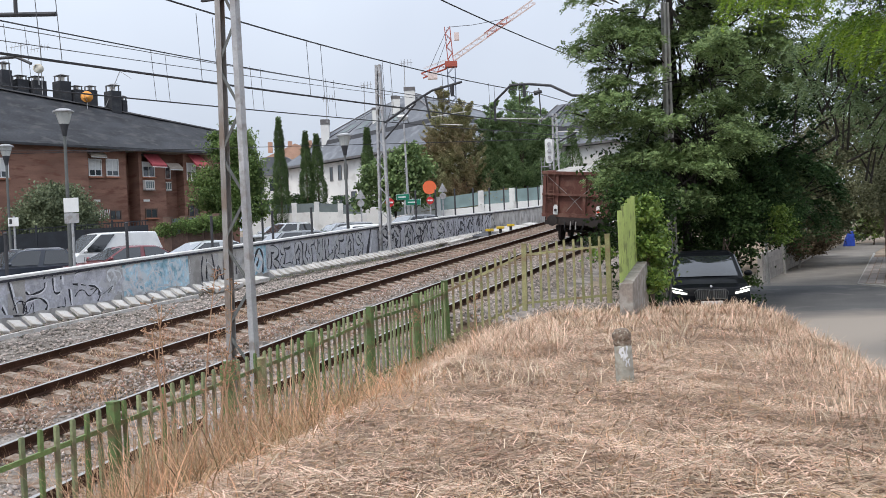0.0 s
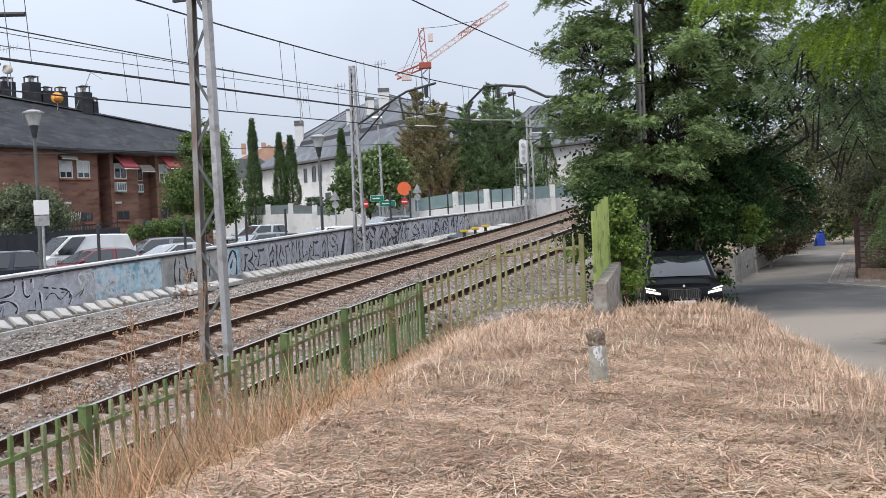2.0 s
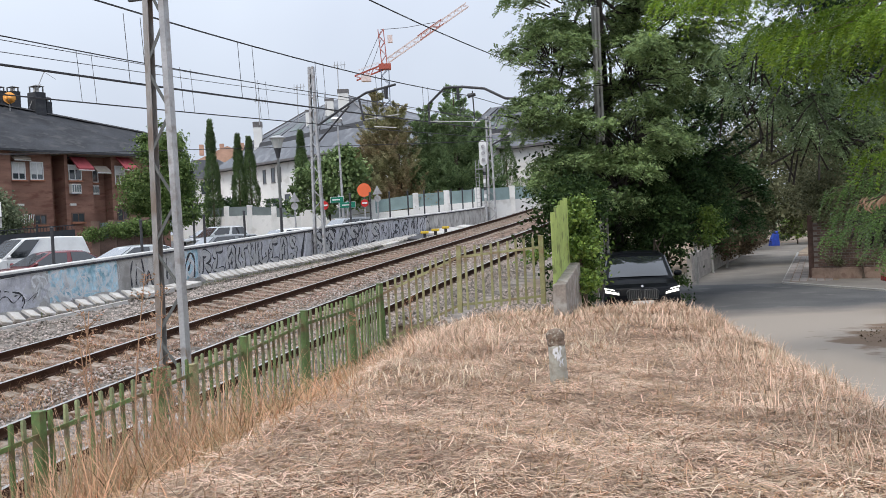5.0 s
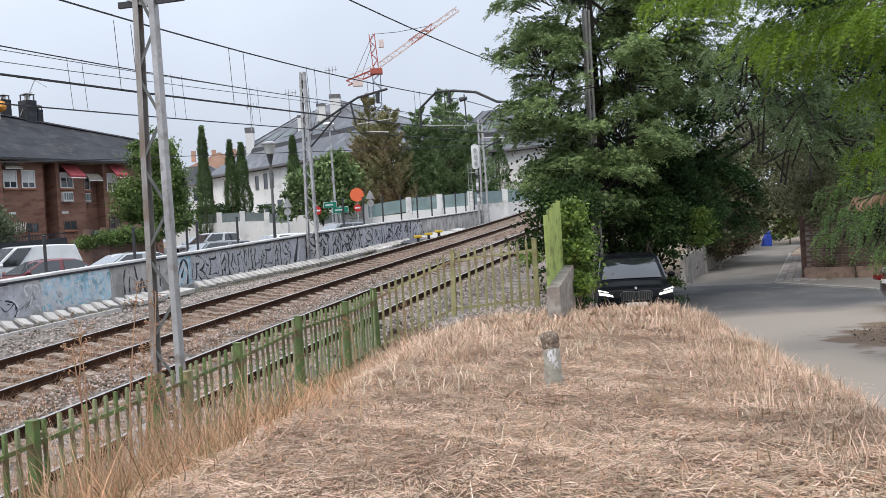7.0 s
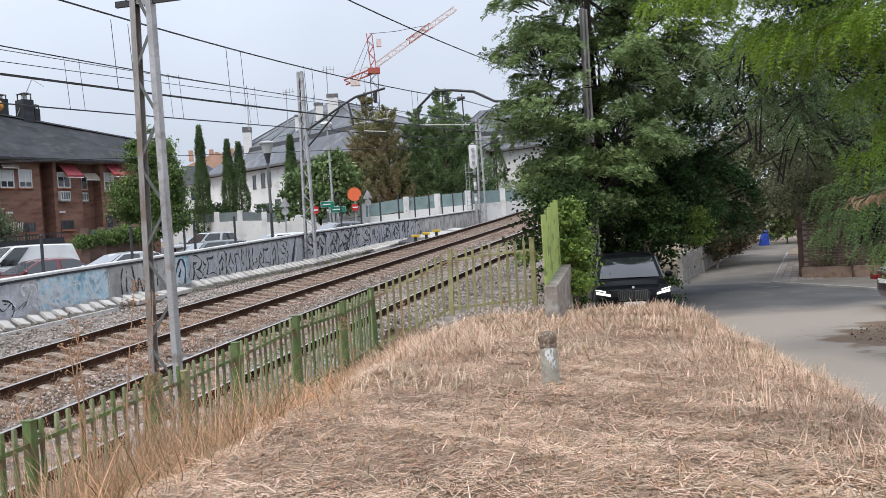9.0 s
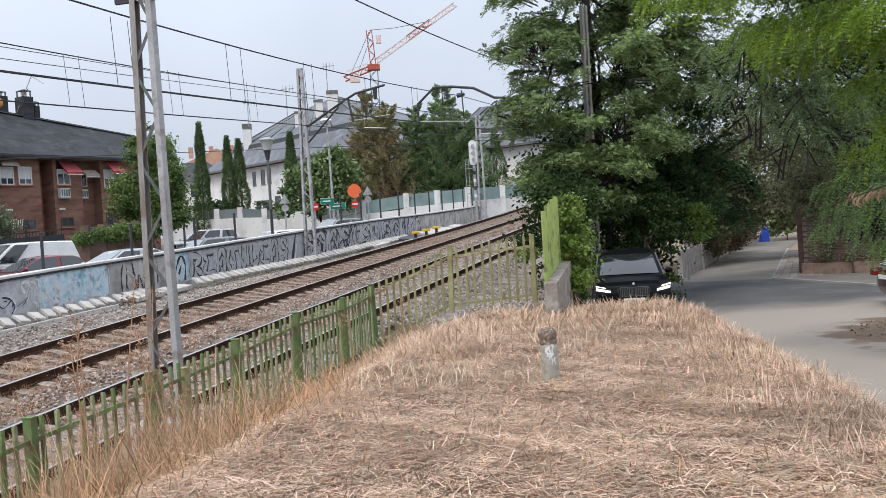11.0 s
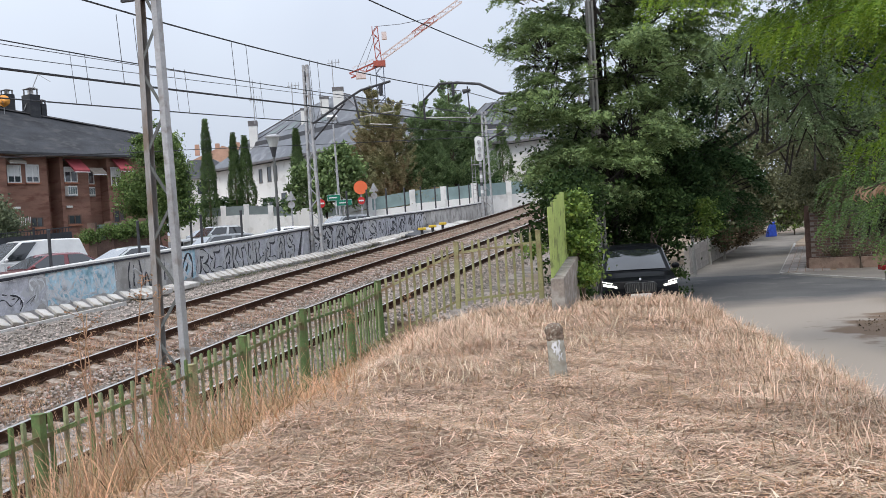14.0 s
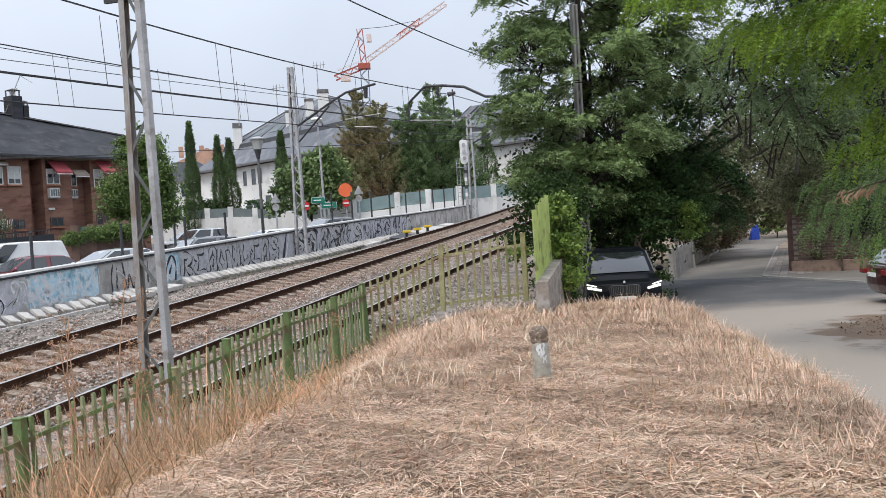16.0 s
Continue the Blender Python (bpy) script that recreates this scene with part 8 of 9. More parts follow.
bush("hedge", [(26.4, 66.8, 1.4, 1.2), (27.8, 70.0, 1.5, 1.3), (29.4, 73.4, 1.5, 1.3), (31.2, 77.0, 1.5, 1.3), (32.6, 80.0, 1.6, 1.4), (28.4, 71.0, 3.4, 1.6), (31.0, 76.0, 3.6, 1.7)], 12000, 0.2, M["leaf_grey"], "grey-green hedge along the far part of the lane", base=(29.0, 73.0, 0.0))
for i, (x, y, lean) in enumerate(((16.0, 43.6, 3), (18.2, 47.6, -12), (12.9, 37.0, 1))):
    p = thing("wooden_post", Matrix.Translation((x, y, 0)) @ pose(0, 0, 0, 0, -lean, 0), "weathered pale post leaning by the lane wall", "post", "posts by the lane")
    part("shaft", Shape().tube([(0, 0, 0), (0, 0, 2.1)], [0.07, 0.055], 8), M["pole_conc"], p)
blue = mat("blue_tarpaulin", (0.02, 0.06, 0.36), 0.5, var=0.25, scale=3, bump=0.3)
tarp = thing("blue_tarpaulin", Matrix.Translation((34.6, 79.0, 0.02)) @ Matrix.Diagonal((0.62, 0.62, 0.85, 1)), "blue tarpaulin draped over a stack at the end of the lane", "tarpaulin")
part("cover", Shape().add([(-0.75, -0.5, 0), (0.55, -0.5, 0), (0.55, 0.5, 0), (-0.75, 0.5, 0), (-0.62, -0.45, 0.7), (0.5, -0.4, 1.0), (0.5, 0.4, 1.0), (-0.55, 0.4, 0.75), (-0.2, -0.3, 1.25), (0.42, -0.32, 1.55), (0.4, 0.3, 1.5), (-0.15, 0.25, 1.3)],
                          [(i, (i + 1) % 4, 4 + (i + 1) % 4, 4 + i) for i in range(4)] + [(4 + i, 4 + (i + 1) % 4, 8 + (i + 1) % 4, 8 + i) for i in range(4)] + [(8, 9, 10, 11)]), blue, tarp, bevel=0.06)
bush("lane_end_shrub", [(36.6, 79.5, 1.4, 1.3), (37.8, 80.5, 1.8, 1.5), (36.9, 80.0, 3.0, 1.4), (38.8, 81.0, 3.2, 1.7), (34.6, 82.4, 2.4, 1.4)], 5200, 0.22, M["leaf_ivy"], "light green shrub at the end of the lane", base=(37.2, 80.2, 0.0))
bush("hedge", [(38.4, 78.0, 1.3, 1.2), (40.0, 79.5, 1.6, 1.6), (42.5, 80.0, 2.0, 2.0), (39.5, 80.0, 4.0, 1.8), (32.4, 76.0, 2.6, 1.2), (31.0, 73.0, 2.6, 1.2), (29.6, 70.0, 2.4, 1.2), (33.2, 84.5, 1.2, 1.5), (31.0, 83.0, 1.4, 1.6), (29.0, 79.0, 1.4, 1.5), (35.5, 85.5, 1.4, 1.6), (38.5, 86.0, 1.6, 1.8), (33.0, 85.0, 3.4, 1.9), (36.5, 86.0, 3.6, 2.0), (30.2, 82.0, 3.6, 1.9), (40.5, 86.0, 3.6, 2.0)], 17000, 0.24, M["leaf_grey"], "grey-green hedge closing the end of the lane", base=(34.6, 85.6, 0.0))
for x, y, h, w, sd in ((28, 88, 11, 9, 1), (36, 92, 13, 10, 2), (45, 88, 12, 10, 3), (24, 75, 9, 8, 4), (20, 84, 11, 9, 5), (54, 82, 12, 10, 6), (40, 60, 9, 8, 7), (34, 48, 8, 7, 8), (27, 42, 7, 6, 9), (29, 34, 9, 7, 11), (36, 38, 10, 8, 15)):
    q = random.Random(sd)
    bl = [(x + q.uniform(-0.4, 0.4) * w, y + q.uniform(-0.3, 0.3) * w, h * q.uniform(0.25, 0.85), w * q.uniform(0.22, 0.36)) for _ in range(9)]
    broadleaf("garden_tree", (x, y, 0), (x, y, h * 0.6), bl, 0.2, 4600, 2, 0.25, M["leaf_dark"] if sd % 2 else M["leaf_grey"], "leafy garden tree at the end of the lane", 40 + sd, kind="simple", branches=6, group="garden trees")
gh = thing("pink_house", Matrix.Translation((40.5, 62.0, 0)) @ pose(0, 0, 0, 0, 0, -25), "pink rendered house behind the garden trees", "house")
part("wall", Shape().box((0, 4, 5), (9, 8, 10)), mat("pink_render", (0.52, 0.30, 0.22), 0.9, var=0.1, scale=0.6, bump=0.1), gh)
part("roof", Shape().prism([(-5, 10), (5, 10), (0, 12.4)], -0.5, 8.5), M["terracotta"], gh)
for k in range(3):
    part("window", Shape().box((-3 + 3 * k, -0.03, 7.0), (1.1, 0.1, 1.4)), M["glass"], gh)
# withered pods among the overhanging branches
pods = thing("seed_pods", Matrix.Translation((3.05, 5.5, 2.66)), "withered curled brown seed pods hanging in the green branches", "seed pods")
r = random.Random(4)
part("twig", Shape().tube([(0.5, 0.0, 0.12), (0.15, 0, 0.06), (-0.1, 0, -0.01)], [0.006, 0.005, 0.003], 5), M["bark"], pods)
for k in range(18):
    x = r.uniform(-0.1, 0.22)
    a = Vector((x, r.uniform(-0.08, 0.08), 0.02 + 0.16 * x + r.uniform(-0.02, 0.02)))
    e, c = Vector((r.uniform(-0.05, 0.01), r.uniform(-0.03, 0.03), -r.uniform(0.05, 0.085))), r.uniform(0.012, 0.03)
    part("pod", Shape().tube([a, a + e * 0.35 + Vector((-c, 0, 0)), a + e * 0.75 + Vector((-c, 0, 0)), a + e], [0.003, 0.0065, 0.0065, 0.002], 5), M["leaf_dry"], pods)

# ---- green picket fence ----
def picket_fence():
    f = thing("picket_fence", Matrix(), "green painted steel picket fence, weathered and rust-spotted, along the railway", "fence")
    post_mesh = Shape().box((0, 0, 0.61), (0.085, 0.085, 1.22)).box((0, 0, 1.225), (0.1, 0.1, 0.012)).mesh("post")
    slat_mesh = Shape().box((0, 0, 0.62), (0.042, 0.026, 1.16)).box((0, 0, 1.204), (0.034, 0.019, 0.012)).mesh("slat")
    old_slat, old_post, worn_slat = slat_mesh.copy(), post_mesh.copy(), slat_mesh.copy()
    worn_slat.materials.append(M["fence_worn"])
    for me in (post_mesh, slat_mesh):
        me.materials.append(M["fence"])
    for me in (old_post, old_slat):
        me.materials.append(M["fence_old"])
    for i, ((x, y), top) in enumerate(zip(FENCE, FENCE_TOP)):
        lean = pose(0, 0, 0, 1.2 * math.sin(i * 2.1), 1.0 * math.cos(i * 1.3), 0)
        yaw = math.atan2(*(Vector(FENCE[min(i + 1, len(FENCE) - 1)]) - Vector(FENCE[max(i - 1, 0)])).to_tuple())
        if i != 1:
            o = new("post", post_mesh if i < 8 else old_post)
            o.parent = f
            o.matrix_basis = Matrix.Translation((x, y, top - FENCE_H)) @ Matrix.Rotation(-yaw, 4, "Z") @ lean
        if i == len(FENCE) - 1:
            break
        if i == 3:
            o = new("post", old_post)
            o.parent = f
            p = Vector((x, y, top)).lerp(Vector((*FENCE[4], FENCE_TOP[4])), 0.34)
            o.matrix_basis = Matrix.Translation((p.x, p.y, p.z - FENCE_H - 0.1)) @ Matrix.Rotation(-yaw, 4, "Z") @ lean
        (x2, y2), t2 = FENCE[i + 1], FENCE_TOP[i + 1]
        a, b = Vector((x, y, top)), Vector((x2, y2, t2))
        for h in (-0.20, -1.08):
            part("rail", Shape().beam(a + Vector((0, 0, h)), b + Vector((0, 0, h)), 0.022, 0.042), M["fence"] if i < 7 else M["fence_old"], f)
        n = max(2, round((b - a).length / (0.175 if i < 6 else 0.15)))
        yaw = math.atan2(b.x - a.x, b.y - a.y)
        for k in range(1, n):
            p = a.lerp(b, k / n)
            o = new("slat", (slat_mesh, worn_slat)[(k * 7 + i) % 3 > 0] if i < 7 else old_slat)
            o.parent = f
            o.matrix_basis = Matrix.Translation((p.x, p.y, p.z - FENCE_H + 0.005 * math.sin(k * 3.7 + i))) @ Matrix.Rotation(math.pi / 2 - yaw, 4, "Z") @ pose(0, 0, 0, 0.6 * math.sin(k * 5.1), 0.8 * math.sin(k * 2.9 + i), 0)
    return f


picket_fence()


# ---- retaining wall with sheet panels at the end of the fence ----
rw = thing("wall_retaining", Matrix(), "short concrete retaining wall end with green metal sheets above it", "wall")
rw["kind"] = "structure"
A, B = Vector((2.92, 15.0, 0)), Vector((3.63, 17.1, 0))
d = (B - A).normalized()
n = Vector((d.y, -d.x, 0)) * 0.11
sh = Shape()
v = []
for p, lo, hi in ((A, 0.8, 1.66), (B, -0.2, 1.92)):
    for q in (-n, n):
        v += [(p.x + q.x, p.y + q.y, lo), (p.x + q.x, p.y + q.y, hi)]
sh.add(v, [(0, 1, 3, 2), (4, 6, 7, 5), (0, 4, 5, 1), (2, 3, 7, 6), (1, 5, 7, 3), (0, 2, 6, 4)])
part("wall_body", sh, mat("stub_concrete", (0.27, 0.235, 0.205), 0.95, var=0.2, scale=2.5, fine=30, bump=0.5, stain=(0.36, 0.34, 0.31), stain_amt=0.4), rw, "rough grey concrete", bevel=0.012)
for i in range(5):
    a, b = A.lerp(B, 0.02 + i * 0.195) - n * 0.75, A.lerp(B, 0.02 + i * 0.195 + 0.19) - n * 0.75
    za, top = 1.70 + i * 0.02, 2.84 + i * 0.07 + 0.015 * (i % 2)
    pv = []
    m = 6
    for k in range(m + 1):
        p = a.lerp(b, k / m) + n.normalized() * (0.018 if k % 2 else -0.012)
        pv += [(p.x, p.y, za - 0.3), (p.x, p.y, top)]
    nn = n.normalized() * 0.006
    back = [(x - nn.x, y - nn.y, z) for x, y, z in pv]
    k2 = len(pv)
    fs = [(2 * k, 2 * k + 2, 2 * k + 3, 2 * k + 1) for k in range(m)]
    fs += [tuple(reversed([k2 + c for c in q])) for q in fs]
    fs += [(2 * k + 1, 2 * k + 3, k2 + 2 * k + 3, k2 + 2 * k + 1) for k in range(m)] + [(0, 1, k2 + 1, k2), (2 * m, k2 + 2 * m, k2 + 2 * m + 1, 2 * m + 1)]
    part("sheet_panel", Shape().add(pv + back, fs), M["fence_panel"], rw, "bright green painted metal sheet")

# ---- stone marker on the mound ----
bx, by = 1.76, 9.25
bz = float(ground_z(np.array([bx]), np.array([by]))[0])
marker = thing("stone_marker", Matrix.Translation((bx, by, bz - 0.10)) @ pose(0, 0, 0, 1, -2.5, 12), "short weathered concrete boundary post with worn white paint", "marker post")
lump = lambda a, z: 1 + 0.035 * math.sin(3 * a + 9 * z) + 0.025 * math.sin(7 * a - 21 * z)


def turned(prof, n=18, rough=1.0):
    """A worn round body from (radius, height) rings."""
    v = [(r * (1 + rough * (lump(6.2832 * k / n, z) - 1)) * math.cos(6.2832 * k / n), r * (1 + rough * (lump(6.2832 * k / n, z) - 1)) * math.sin(6.2832 * k / n), z) for r, z in prof for k in range(n)]
    f = [(i * n + k, i * n + (k + 1) % n, (i + 1) * n + (k + 1) % n, (i + 1) * n + k) for i in range(len(prof) - 1) for k in range(n)]
    return Shape().add(v, f + [tuple(range((len(prof) - 1) * n, len(prof) * n))])


part("post_body", turned([(0.092, 0), (0.090, 0.2), (0.086, 0.42), (0.084, 0.50)], rough=0.4), mat("marker_stone", (0.38, 0.37, 0.32), 0.9, var=0.15, scale=6, fine=40, bump=0.5, stain=(0.30, 0.27, 0.22), stain_amt=0.4), marker, smooth=True)
part("cap", turned([(0.080, 0.47), (0.089, 0.485), (0.088, 0.515), (0.078, 0.525), (0.088, 0.54), (0.092, 0.575), (0.086, 0.605), (0.060, 0.635), (0.02, 0.645)], rough=1.6), mat("marker_cap", (0.17, 0.125, 0.095), 0.95, var=0.35, scale=14, fine=60, bump=0.8, stain=(0.36, 0.32, 0.26), stain_amt=0.35), marker, "brown lichen-stained cap", smooth=True)
for x0, z0, z1, w in ((-0.055, 0.46, 0.36, 0.028), (-0.03, 0.47, 0.33, 0.022), (0.0, 0.48, 0.37, 0.022), (-0.02, 0.40, 0.345, 0.045), (-0.012, 0.34, 0.27, 0.018), (0.014, 0.35, 0.275, 0.018)):
    v = []
    for k in range(5):
        z = z0 + (z1 - z0) * k / 4
        for e in (-1, 1):
            x = x0 + e * w / 2 * (1 - 0.12 * k) + 0.008 * math.sin(k * 2 + x0 * 90)
            v.append((x, -math.sqrt(max(0.0915 ** 2 - x * x, 0)), z))
    part("paint_patch", Shape().add(v, [(2 * i, 2 * i + 1, 2 * i + 3, 2 * i + 2) for i in range(4)]), M["paint_white"], marker, "worn white paint")


# ---- dry grass ----
def ribbons(p, d, length, width, bend, segs=2):
    """Blades from p along d, drooping by bend; segs quads each."""
    n = len(p)
    side = np.cross(d, np.array([0, 0, 1.0]))
    side /= np.linalg.norm(side, axis=1, keepdims=True) + 1e-6
    V = []
    for k in range(segs + 1):
        t = k / segs
        c = p + d * (length * t)[:, None]
        c[:, 2] -= bend * length * t * t
        w = (width * (1 - 0.75 * t))[:, None] / 2
        V += [c - side * w, c + side * w]
    V = np.stack(V, 1)
    base = (2 * (segs + 1)) * np.arange(n)[:, None]
    Q = np.concatenate([np.stack([base + 2 * k, base + 2 * k + 1, base + 2 * k + 3, base + 2 * k + 2], -1)[:, 0] for k in range(segs)], 0)
    return V.reshape(-1, 3), Q


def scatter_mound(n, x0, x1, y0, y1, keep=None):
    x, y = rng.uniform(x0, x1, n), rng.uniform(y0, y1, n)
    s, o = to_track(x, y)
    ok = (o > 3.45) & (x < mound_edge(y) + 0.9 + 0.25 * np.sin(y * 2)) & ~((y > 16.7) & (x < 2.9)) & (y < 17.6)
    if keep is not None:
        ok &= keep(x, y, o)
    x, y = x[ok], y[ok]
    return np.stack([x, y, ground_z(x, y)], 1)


def grass(name, p, up, len0, len1, width, bend, m, label, segs=2, spread=1.0, lift=0.0, heading_bias=None):
    n = len(p)
    ang = rng.uniform(0, 6.283, n)
    if heading_bias is not None:
        ang = rng.normal(heading_bias, 0.7, n)
    d = unit(np.stack([np.cos(ang) * spread, np.sin(ang) * spread, rng.uniform(up[0], up[1], n)], 1))
    q = p + np.array([0, 0, lift]) * rng.uniform(0, 1, (n, 1))
    V, Q = ribbons(q, d, rng.uniform(len0, len1, n), rng.uniform(0.6, 1.3, n) * width, rng.uniform(0.3, 1.2, n) * bend, segs)
    return tagged(new(name, big_mesh(name, V, Q, [m])), label, "dry grass", kind="stuff")


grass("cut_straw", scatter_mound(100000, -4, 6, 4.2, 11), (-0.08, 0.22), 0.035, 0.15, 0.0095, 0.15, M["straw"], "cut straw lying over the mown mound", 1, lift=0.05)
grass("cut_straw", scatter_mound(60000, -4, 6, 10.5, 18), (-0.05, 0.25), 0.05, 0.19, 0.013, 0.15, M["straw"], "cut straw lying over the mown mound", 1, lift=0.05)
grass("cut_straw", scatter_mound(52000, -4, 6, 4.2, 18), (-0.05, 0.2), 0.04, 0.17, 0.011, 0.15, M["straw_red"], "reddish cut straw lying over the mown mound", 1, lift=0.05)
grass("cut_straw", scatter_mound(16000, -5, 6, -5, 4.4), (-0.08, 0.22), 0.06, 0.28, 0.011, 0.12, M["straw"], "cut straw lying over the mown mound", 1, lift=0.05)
grass("long_straw", scatter_mound(2400, -4, 6, 4.2, 16), (-0.02, 0.22), 0.22, 0.45, 0.009, 0.16, M["straw_pale"], "long pale straw stems lying on the mound", 3, lift=0.07)
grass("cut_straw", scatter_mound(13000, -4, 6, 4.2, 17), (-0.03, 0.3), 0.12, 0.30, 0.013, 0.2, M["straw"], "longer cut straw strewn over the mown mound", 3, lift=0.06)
# dark blades strewn in for contrast with the pale straw
grass("cut_straw", scatter_mound(15000, -4, 6, 4.2, 17.5), (-0.05, 0.3), 0.05, 0.2, 0.011, 0.15, M["straw_brown"], "dark brown straw added for contrast among the cut straw", 1, lift=0.06)
grass("straw_stubble", scatter_mound(20000, -4, 6, 4.2, 17.5), (0.4, 2.0), 0.05, 0.15, 0.008, 0.15, M["straw_red"], "short reddish straw stubble on the mound")


def tufts(n, per, x0, x1, y0, y1, keep, r):
    c = scatter_mound(n, x0, x1, y0, y1, keep)
    p = np.repeat(c, per, 0) + np.concatenate([rng.normal(0, r, (len(c) * per, 2)), np.zeros((len(c) * per, 1))], 1)
    p[:, 2] = ground_z(p[:, 0], p[:, 1])
    return p


by_fence = lambda x, y, o: (o < 5.0)
by_edge = lambda x, y, o: (x > mound_edge(y) - 0.9)
by_crest = lambda x, y, o: (y > 13.3) & (x > 1.5)
grass("tall_grass", tufts(560, 20, -4.5, 3, 5, 17, by_fence, 0.2), (0.3, 2.0), 0.15, 0.5, 0.008, 0.35, M["straw_red"], "dry reddish grass along the fence", 3)
grass("tall_grass", tufts(260, 18, -4.5, 3, 5, 17, by_fence, 0.2), (0.3, 2.0), 0.2, 0.55, 0.008, 0.3, M["straw_dull"], "dry olive-brown grass along the fence", 3)
clump = lambda x, y, o: (o < 5.2) & (y > 5.6) & (y < 10.6) & (x > -3.2)
grass("tall_grass", tufts(330, 22, -4.0, 0, 5, 11, clump, 0.18), (0.4, 2.2), 0.3, 0.95, 0.008, 0.4, M["straw_gold"], "tall dry yellow grass clump before the fence", 3)
wild = lambda x, y, o: (o < 4.9) & (np.abs(x + 2.2 + 0.0 * y) < 0.75) & (y > 6.5) & (y < 9.6)
grass("tall_grass", tufts(1000, 14, -4.0, 0, 5, 11, wild, 0.2), (0.8, 4.0), 0.55, 1.45, 0.008, 0.4, M["straw_red"], "wild tall orange-brown grass before the fence", 4)
grass("tall_grass", tufts(220, 20, -4.0, 0, 5, 11, clump, 0.18), (0.4, 2.4), 0.25, 0.9, 0.008, 0.4, M["straw_dull"], "tall dry olive-brown grass clump before the fence", 3)
fringe = lambda x, y, o: (o < 5.35 + 0.3 * np.sin(y * 1.7) + 0.45 * (y < 10)) & (y < 13.5)
grass("tall_grass", tufts(620, 16, -4.0, 2, 5, 14, fringe, 0.2), (0.2, 1.6), 0.2, 0.6, 0.008, 0.4, M["straw_gold"], "dry golden grass bending over beside the fence", 3)
hump = lambda x, y, o: (((x - 0.75) / 0.8) ** 2 + ((y - 12.6) / 1.7) ** 2 < rng.uniform(0.2, 1.3, len(x)))
grass("tall_grass", tufts(420, 14, 0, 2, 11, 15, hump, 0.25), (0.1, 1.5), 0.15, 0.5, 0.009, 0.35, M["straw"], "reddish dry grass tuft on the mound", 3)
grass("verge_grass", tufts(1500, 14, 2.8, 6.4, 5, 18, by_edge, 0.16), (0.3, 2.6), 0.08, 0.30, 0.010, 0.3, M["straw"], "dry grass along the road edge of the mound", 3)
grass("straw_stubble", tufts(700, 9, -1, 6, 9.5, 17.5, lambda x, y, o: (np.sin(x * 3.1 + 1.7 * np.sin(y * 1.9)) + np.sin(y * 2.7 + x) > 0.5), 0.10), (0.5, 2.4), 0.08, 0.26, 0.013, 0.25, M["straw_pale"], "pale stubble standing in tufts on the mound", 3)
grass("verge_grass", tufts(420, 14, 1.5, 6, 12.5, 17.5, by_crest, 0.2), (0.1, 1.6), 0.12, 0.34, 0.017, 0.3, M["straw"], "dry grass on the crest of the mound", 3)
grass("green_weeds", tufts(200, 12, -5, 2, 5, 17, lambda x, y, o: o < 4.3, 0.12), (0.8, 3.0), 0.12, 0.4, 0.009, 0.3, M["weed_green"], "sparse green weeds at the foot of the fence", 3)


def weed_stalks(spots, to_top=False):
    """Single dry stalks with brown flower heads."""
    for i, (x, y, h) in enumerate(spots):
        z = float(ground_z(np.array([x]), np.array([y]))[0])
        h = h - z if to_top else h
        t = thing("dry_weed", Matrix.Translation((x, y, z)), "tall dry brown weed stalk with withered flower heads", "weed", "dry weeds by the fence")
        r = random.Random(i)
        lean = Vector((r.uniform(-0.12, 0.12), r.uniform(-0.1, 0.1), 1))
        pts = [lean * h * k / 4 + Vector((0.02 * math.sin(k * 2 + i), 0, 0)) for k in range(5)]
        part("stem", Shape().tube(pts, [0.009, 0.008, 0.007, 0.005, 0.004], 5), M["straw_red"], t)
        sh = Shape()
        for k in range(16):
            b = pts[1].lerp(pts[3], r.random()) if k % 3 == 0 else pts[3].lerp(pts[4], r.random())
            e = b + Vector((r.uniform(-0.10, 0.10), r.uniform(-0.10, 0.10), r.uniform(0.02, 0.11)))
            sh.tube([b, e], [0.003, 0.002], 4)
            for _ in range(4):
                c = e + Vector((r.uniform(-0.025, 0.025), r.uniform(-0.025, 0.025), r.uniform(-0.01, 0.02)))
                sh.ball(c, (0.010, 0.010, 0.007), 4)
        part("seed_head", sh, M["weed_brown"], t, "withered brown flower heads")["kind"] = "stuff"


weed_stalks([(-2.19, 8.0, 2.37), (-2.38, 8.0, 2.08), (-2.2, 8.5, 2.24), (-2.01, 8.5, 1.95), (-2.3, 7.7, 1.9), (-2.42, 7.6, 2.1), (-2.0, 7.9, 1.65)], True)
lean_tuft = lambda x, y, o: ((x + 1.75) ** 2 + ((y - 7.6) / 1.2) ** 2 < 0.55)
grass("tall_grass", tufts(110, 9, -3, -0.5, 6, 9.5, lean_tuft, 0.2), (0.5, 1.9), 0.3, 0.85, 0.008, 0.3, M["straw_dull"], "long dry yellow stems leaning towards the fence", 4, heading_bias=2.7)
weed_stalks([(-2.15, 8.6, 1.25), (-1.95, 8.9, 1.0), (-1.85, 8.2, 0.75), (-2.0, 9.9, 0.9), (-0.3, 13.4, 0.9), (0.45, 14.6, 0.8), (-0.6, 15.0, 0.9)])

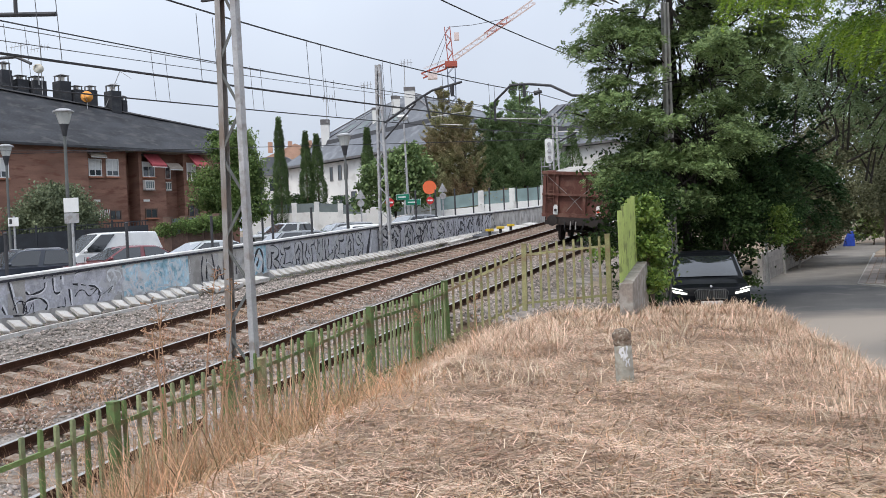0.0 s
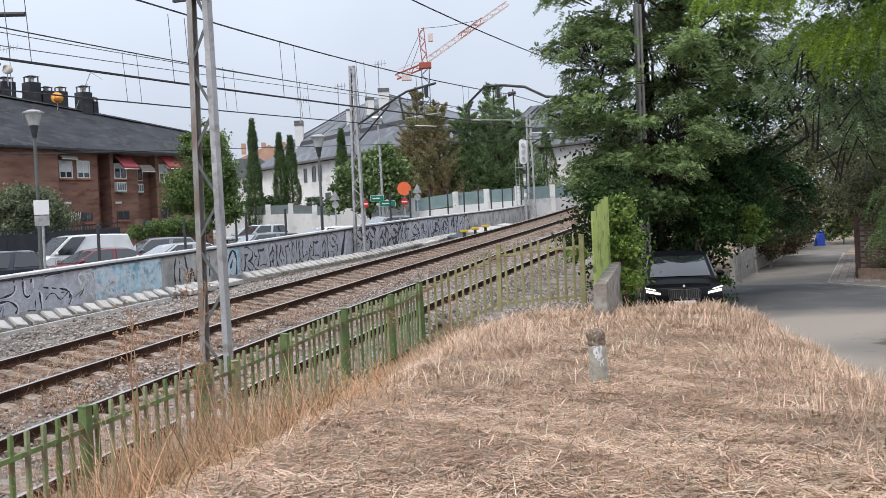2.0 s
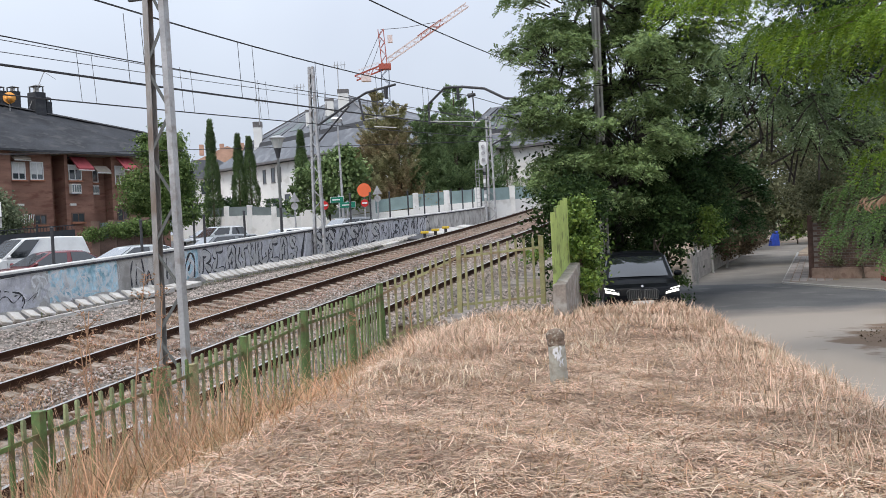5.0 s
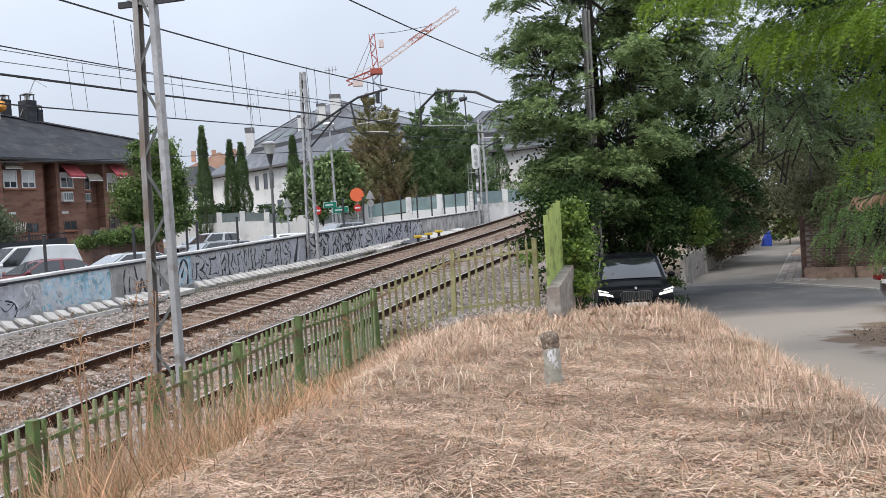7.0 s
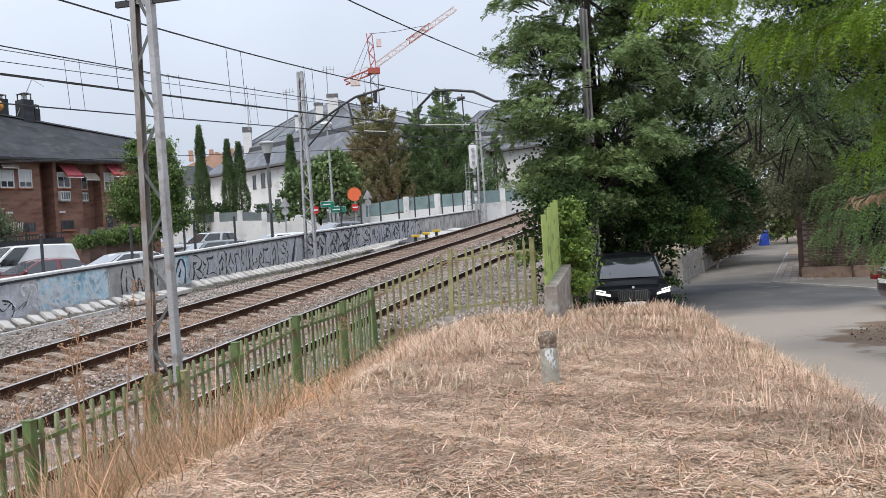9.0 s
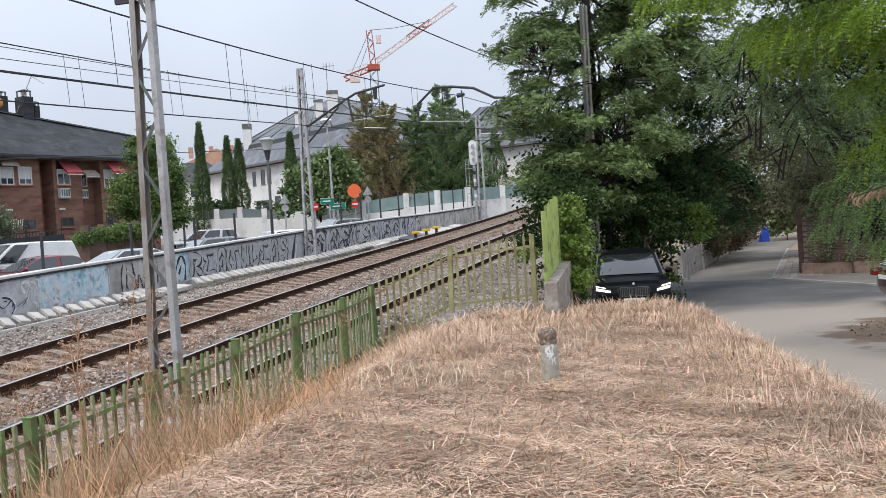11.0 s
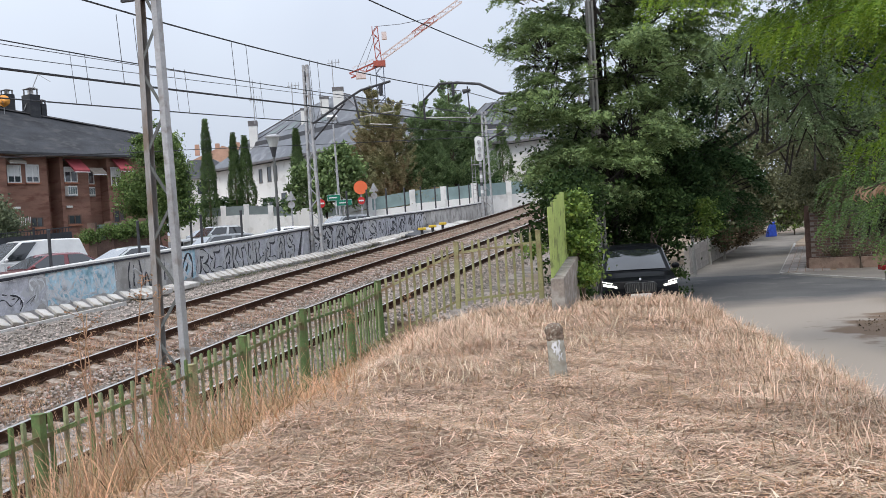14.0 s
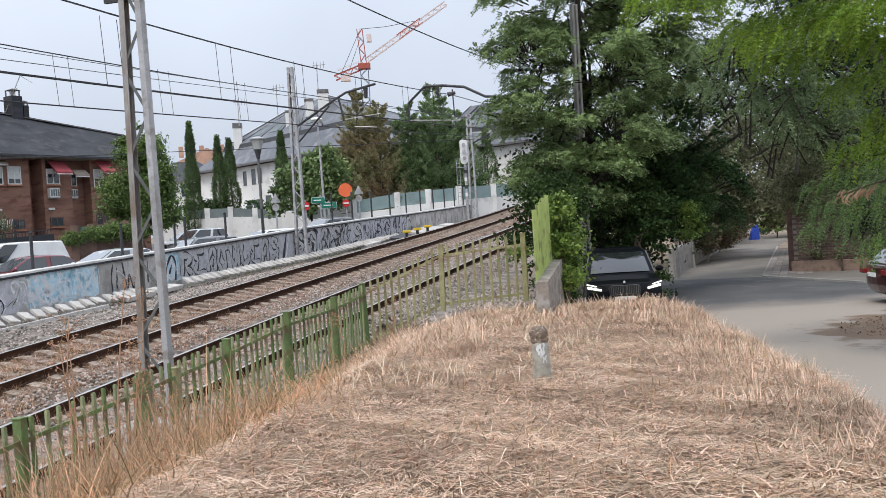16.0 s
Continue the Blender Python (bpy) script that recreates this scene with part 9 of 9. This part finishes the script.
def on_bed(n, s0, s1, o0, o1, per, r):
    s, o = rng.uniform(s0, s1, n), rng.uniform(o0, o1, n)
    s, o = np.repeat(s, per) + rng.normal(0, r, n * per), np.repeat(o, per) + rng.normal(0, r, n * per)
    th = heading(s)
    return np.stack([np.interp(s, ST, TX) + o * np.cos(th), np.interp(s, ST, TY) - o * np.sin(th), grade(s) + ballast_h(s, o)], 1)


grass("track_weeds", on_bed(900, -12, 6, -4.6, 1.6, 14, 0.12), (0.3, 2.0), 0.08, 0.32, 0.009, 0.3, M["straw_red"], "dry brown weeds between the tracks", 3)
grass("track_weeds", on_bed(260, -10, 22, -4.6, -1.4, 12, 0.14), (0.2, 1.4), 0.08, 0.28, 0.010, 0.3, M["straw"], "dry yellow weeds between the tracks", 3)
grass("track_weeds", on_bed(120, -6, 30, -7.4, -6.9, 14, 0.10), (0.6, 2.5), 0.10, 0.35, 0.010, 0.3, M["weed_green"], "green weeds at the foot of the trackside wall", 3)
# stones on the slope behind the end of the fence
n = 14000
x, y = rng.uniform(-0.5, 6, n), rng.uniform(16.9, 32, n)
s, o = to_track(x, y)
ok = (o > 2.5) & (o < 4.6) & ((x < 2.9 + 0.15 * (y - 17)) | (y > 20))
stone_heap("ballast_stones", np.stack([x[ok], y[ok], ground_z(x[ok], y[ok])], 1), 0.03, 0.06, M["stone"], "grey ballast stones on the slope behind the fence")


# leaf litter on the road's bend
n = 3600
a, q = rng.uniform(0, 6.283, n), rng.uniform(0, 1, n) ** 0.7
p = np.stack([14.2 + 4.6 * q * np.cos(a), 17.8 + 3.0 * q * np.sin(a), np.full(n, 0.02)], 1)
V, Q = simple_leaves(p, 0.055, np.array([0, 0, 2.5]))
tagged(new("leaf_litter", big_mesh("leaf_litter", V, Q, [M["leaf_brown_dark"]])), "dry brown leaf litter on the bare earth", "leaf litter", kind="stuff")

def motions():
    walk(wagon, [(t, wagon_pose(t)) for t in [k * 0.5 for k in range(33)]])
    walk(grey_car, [(t, driving_pose(u)) for t, u in ((0.0, 13.0), (0.6, 10.95), (1.0, 9.2), (1.4, 7.5), (1.8, 5.85), (2.2, 4.1), (2.5, 2.66), (2.9, 0.64), (4.0, -5.0), (6.0, -15.0), (9.0, -29.5), (11.0, -38.0), (12.5, -40.0), (16.0, -40.0))])


motions()
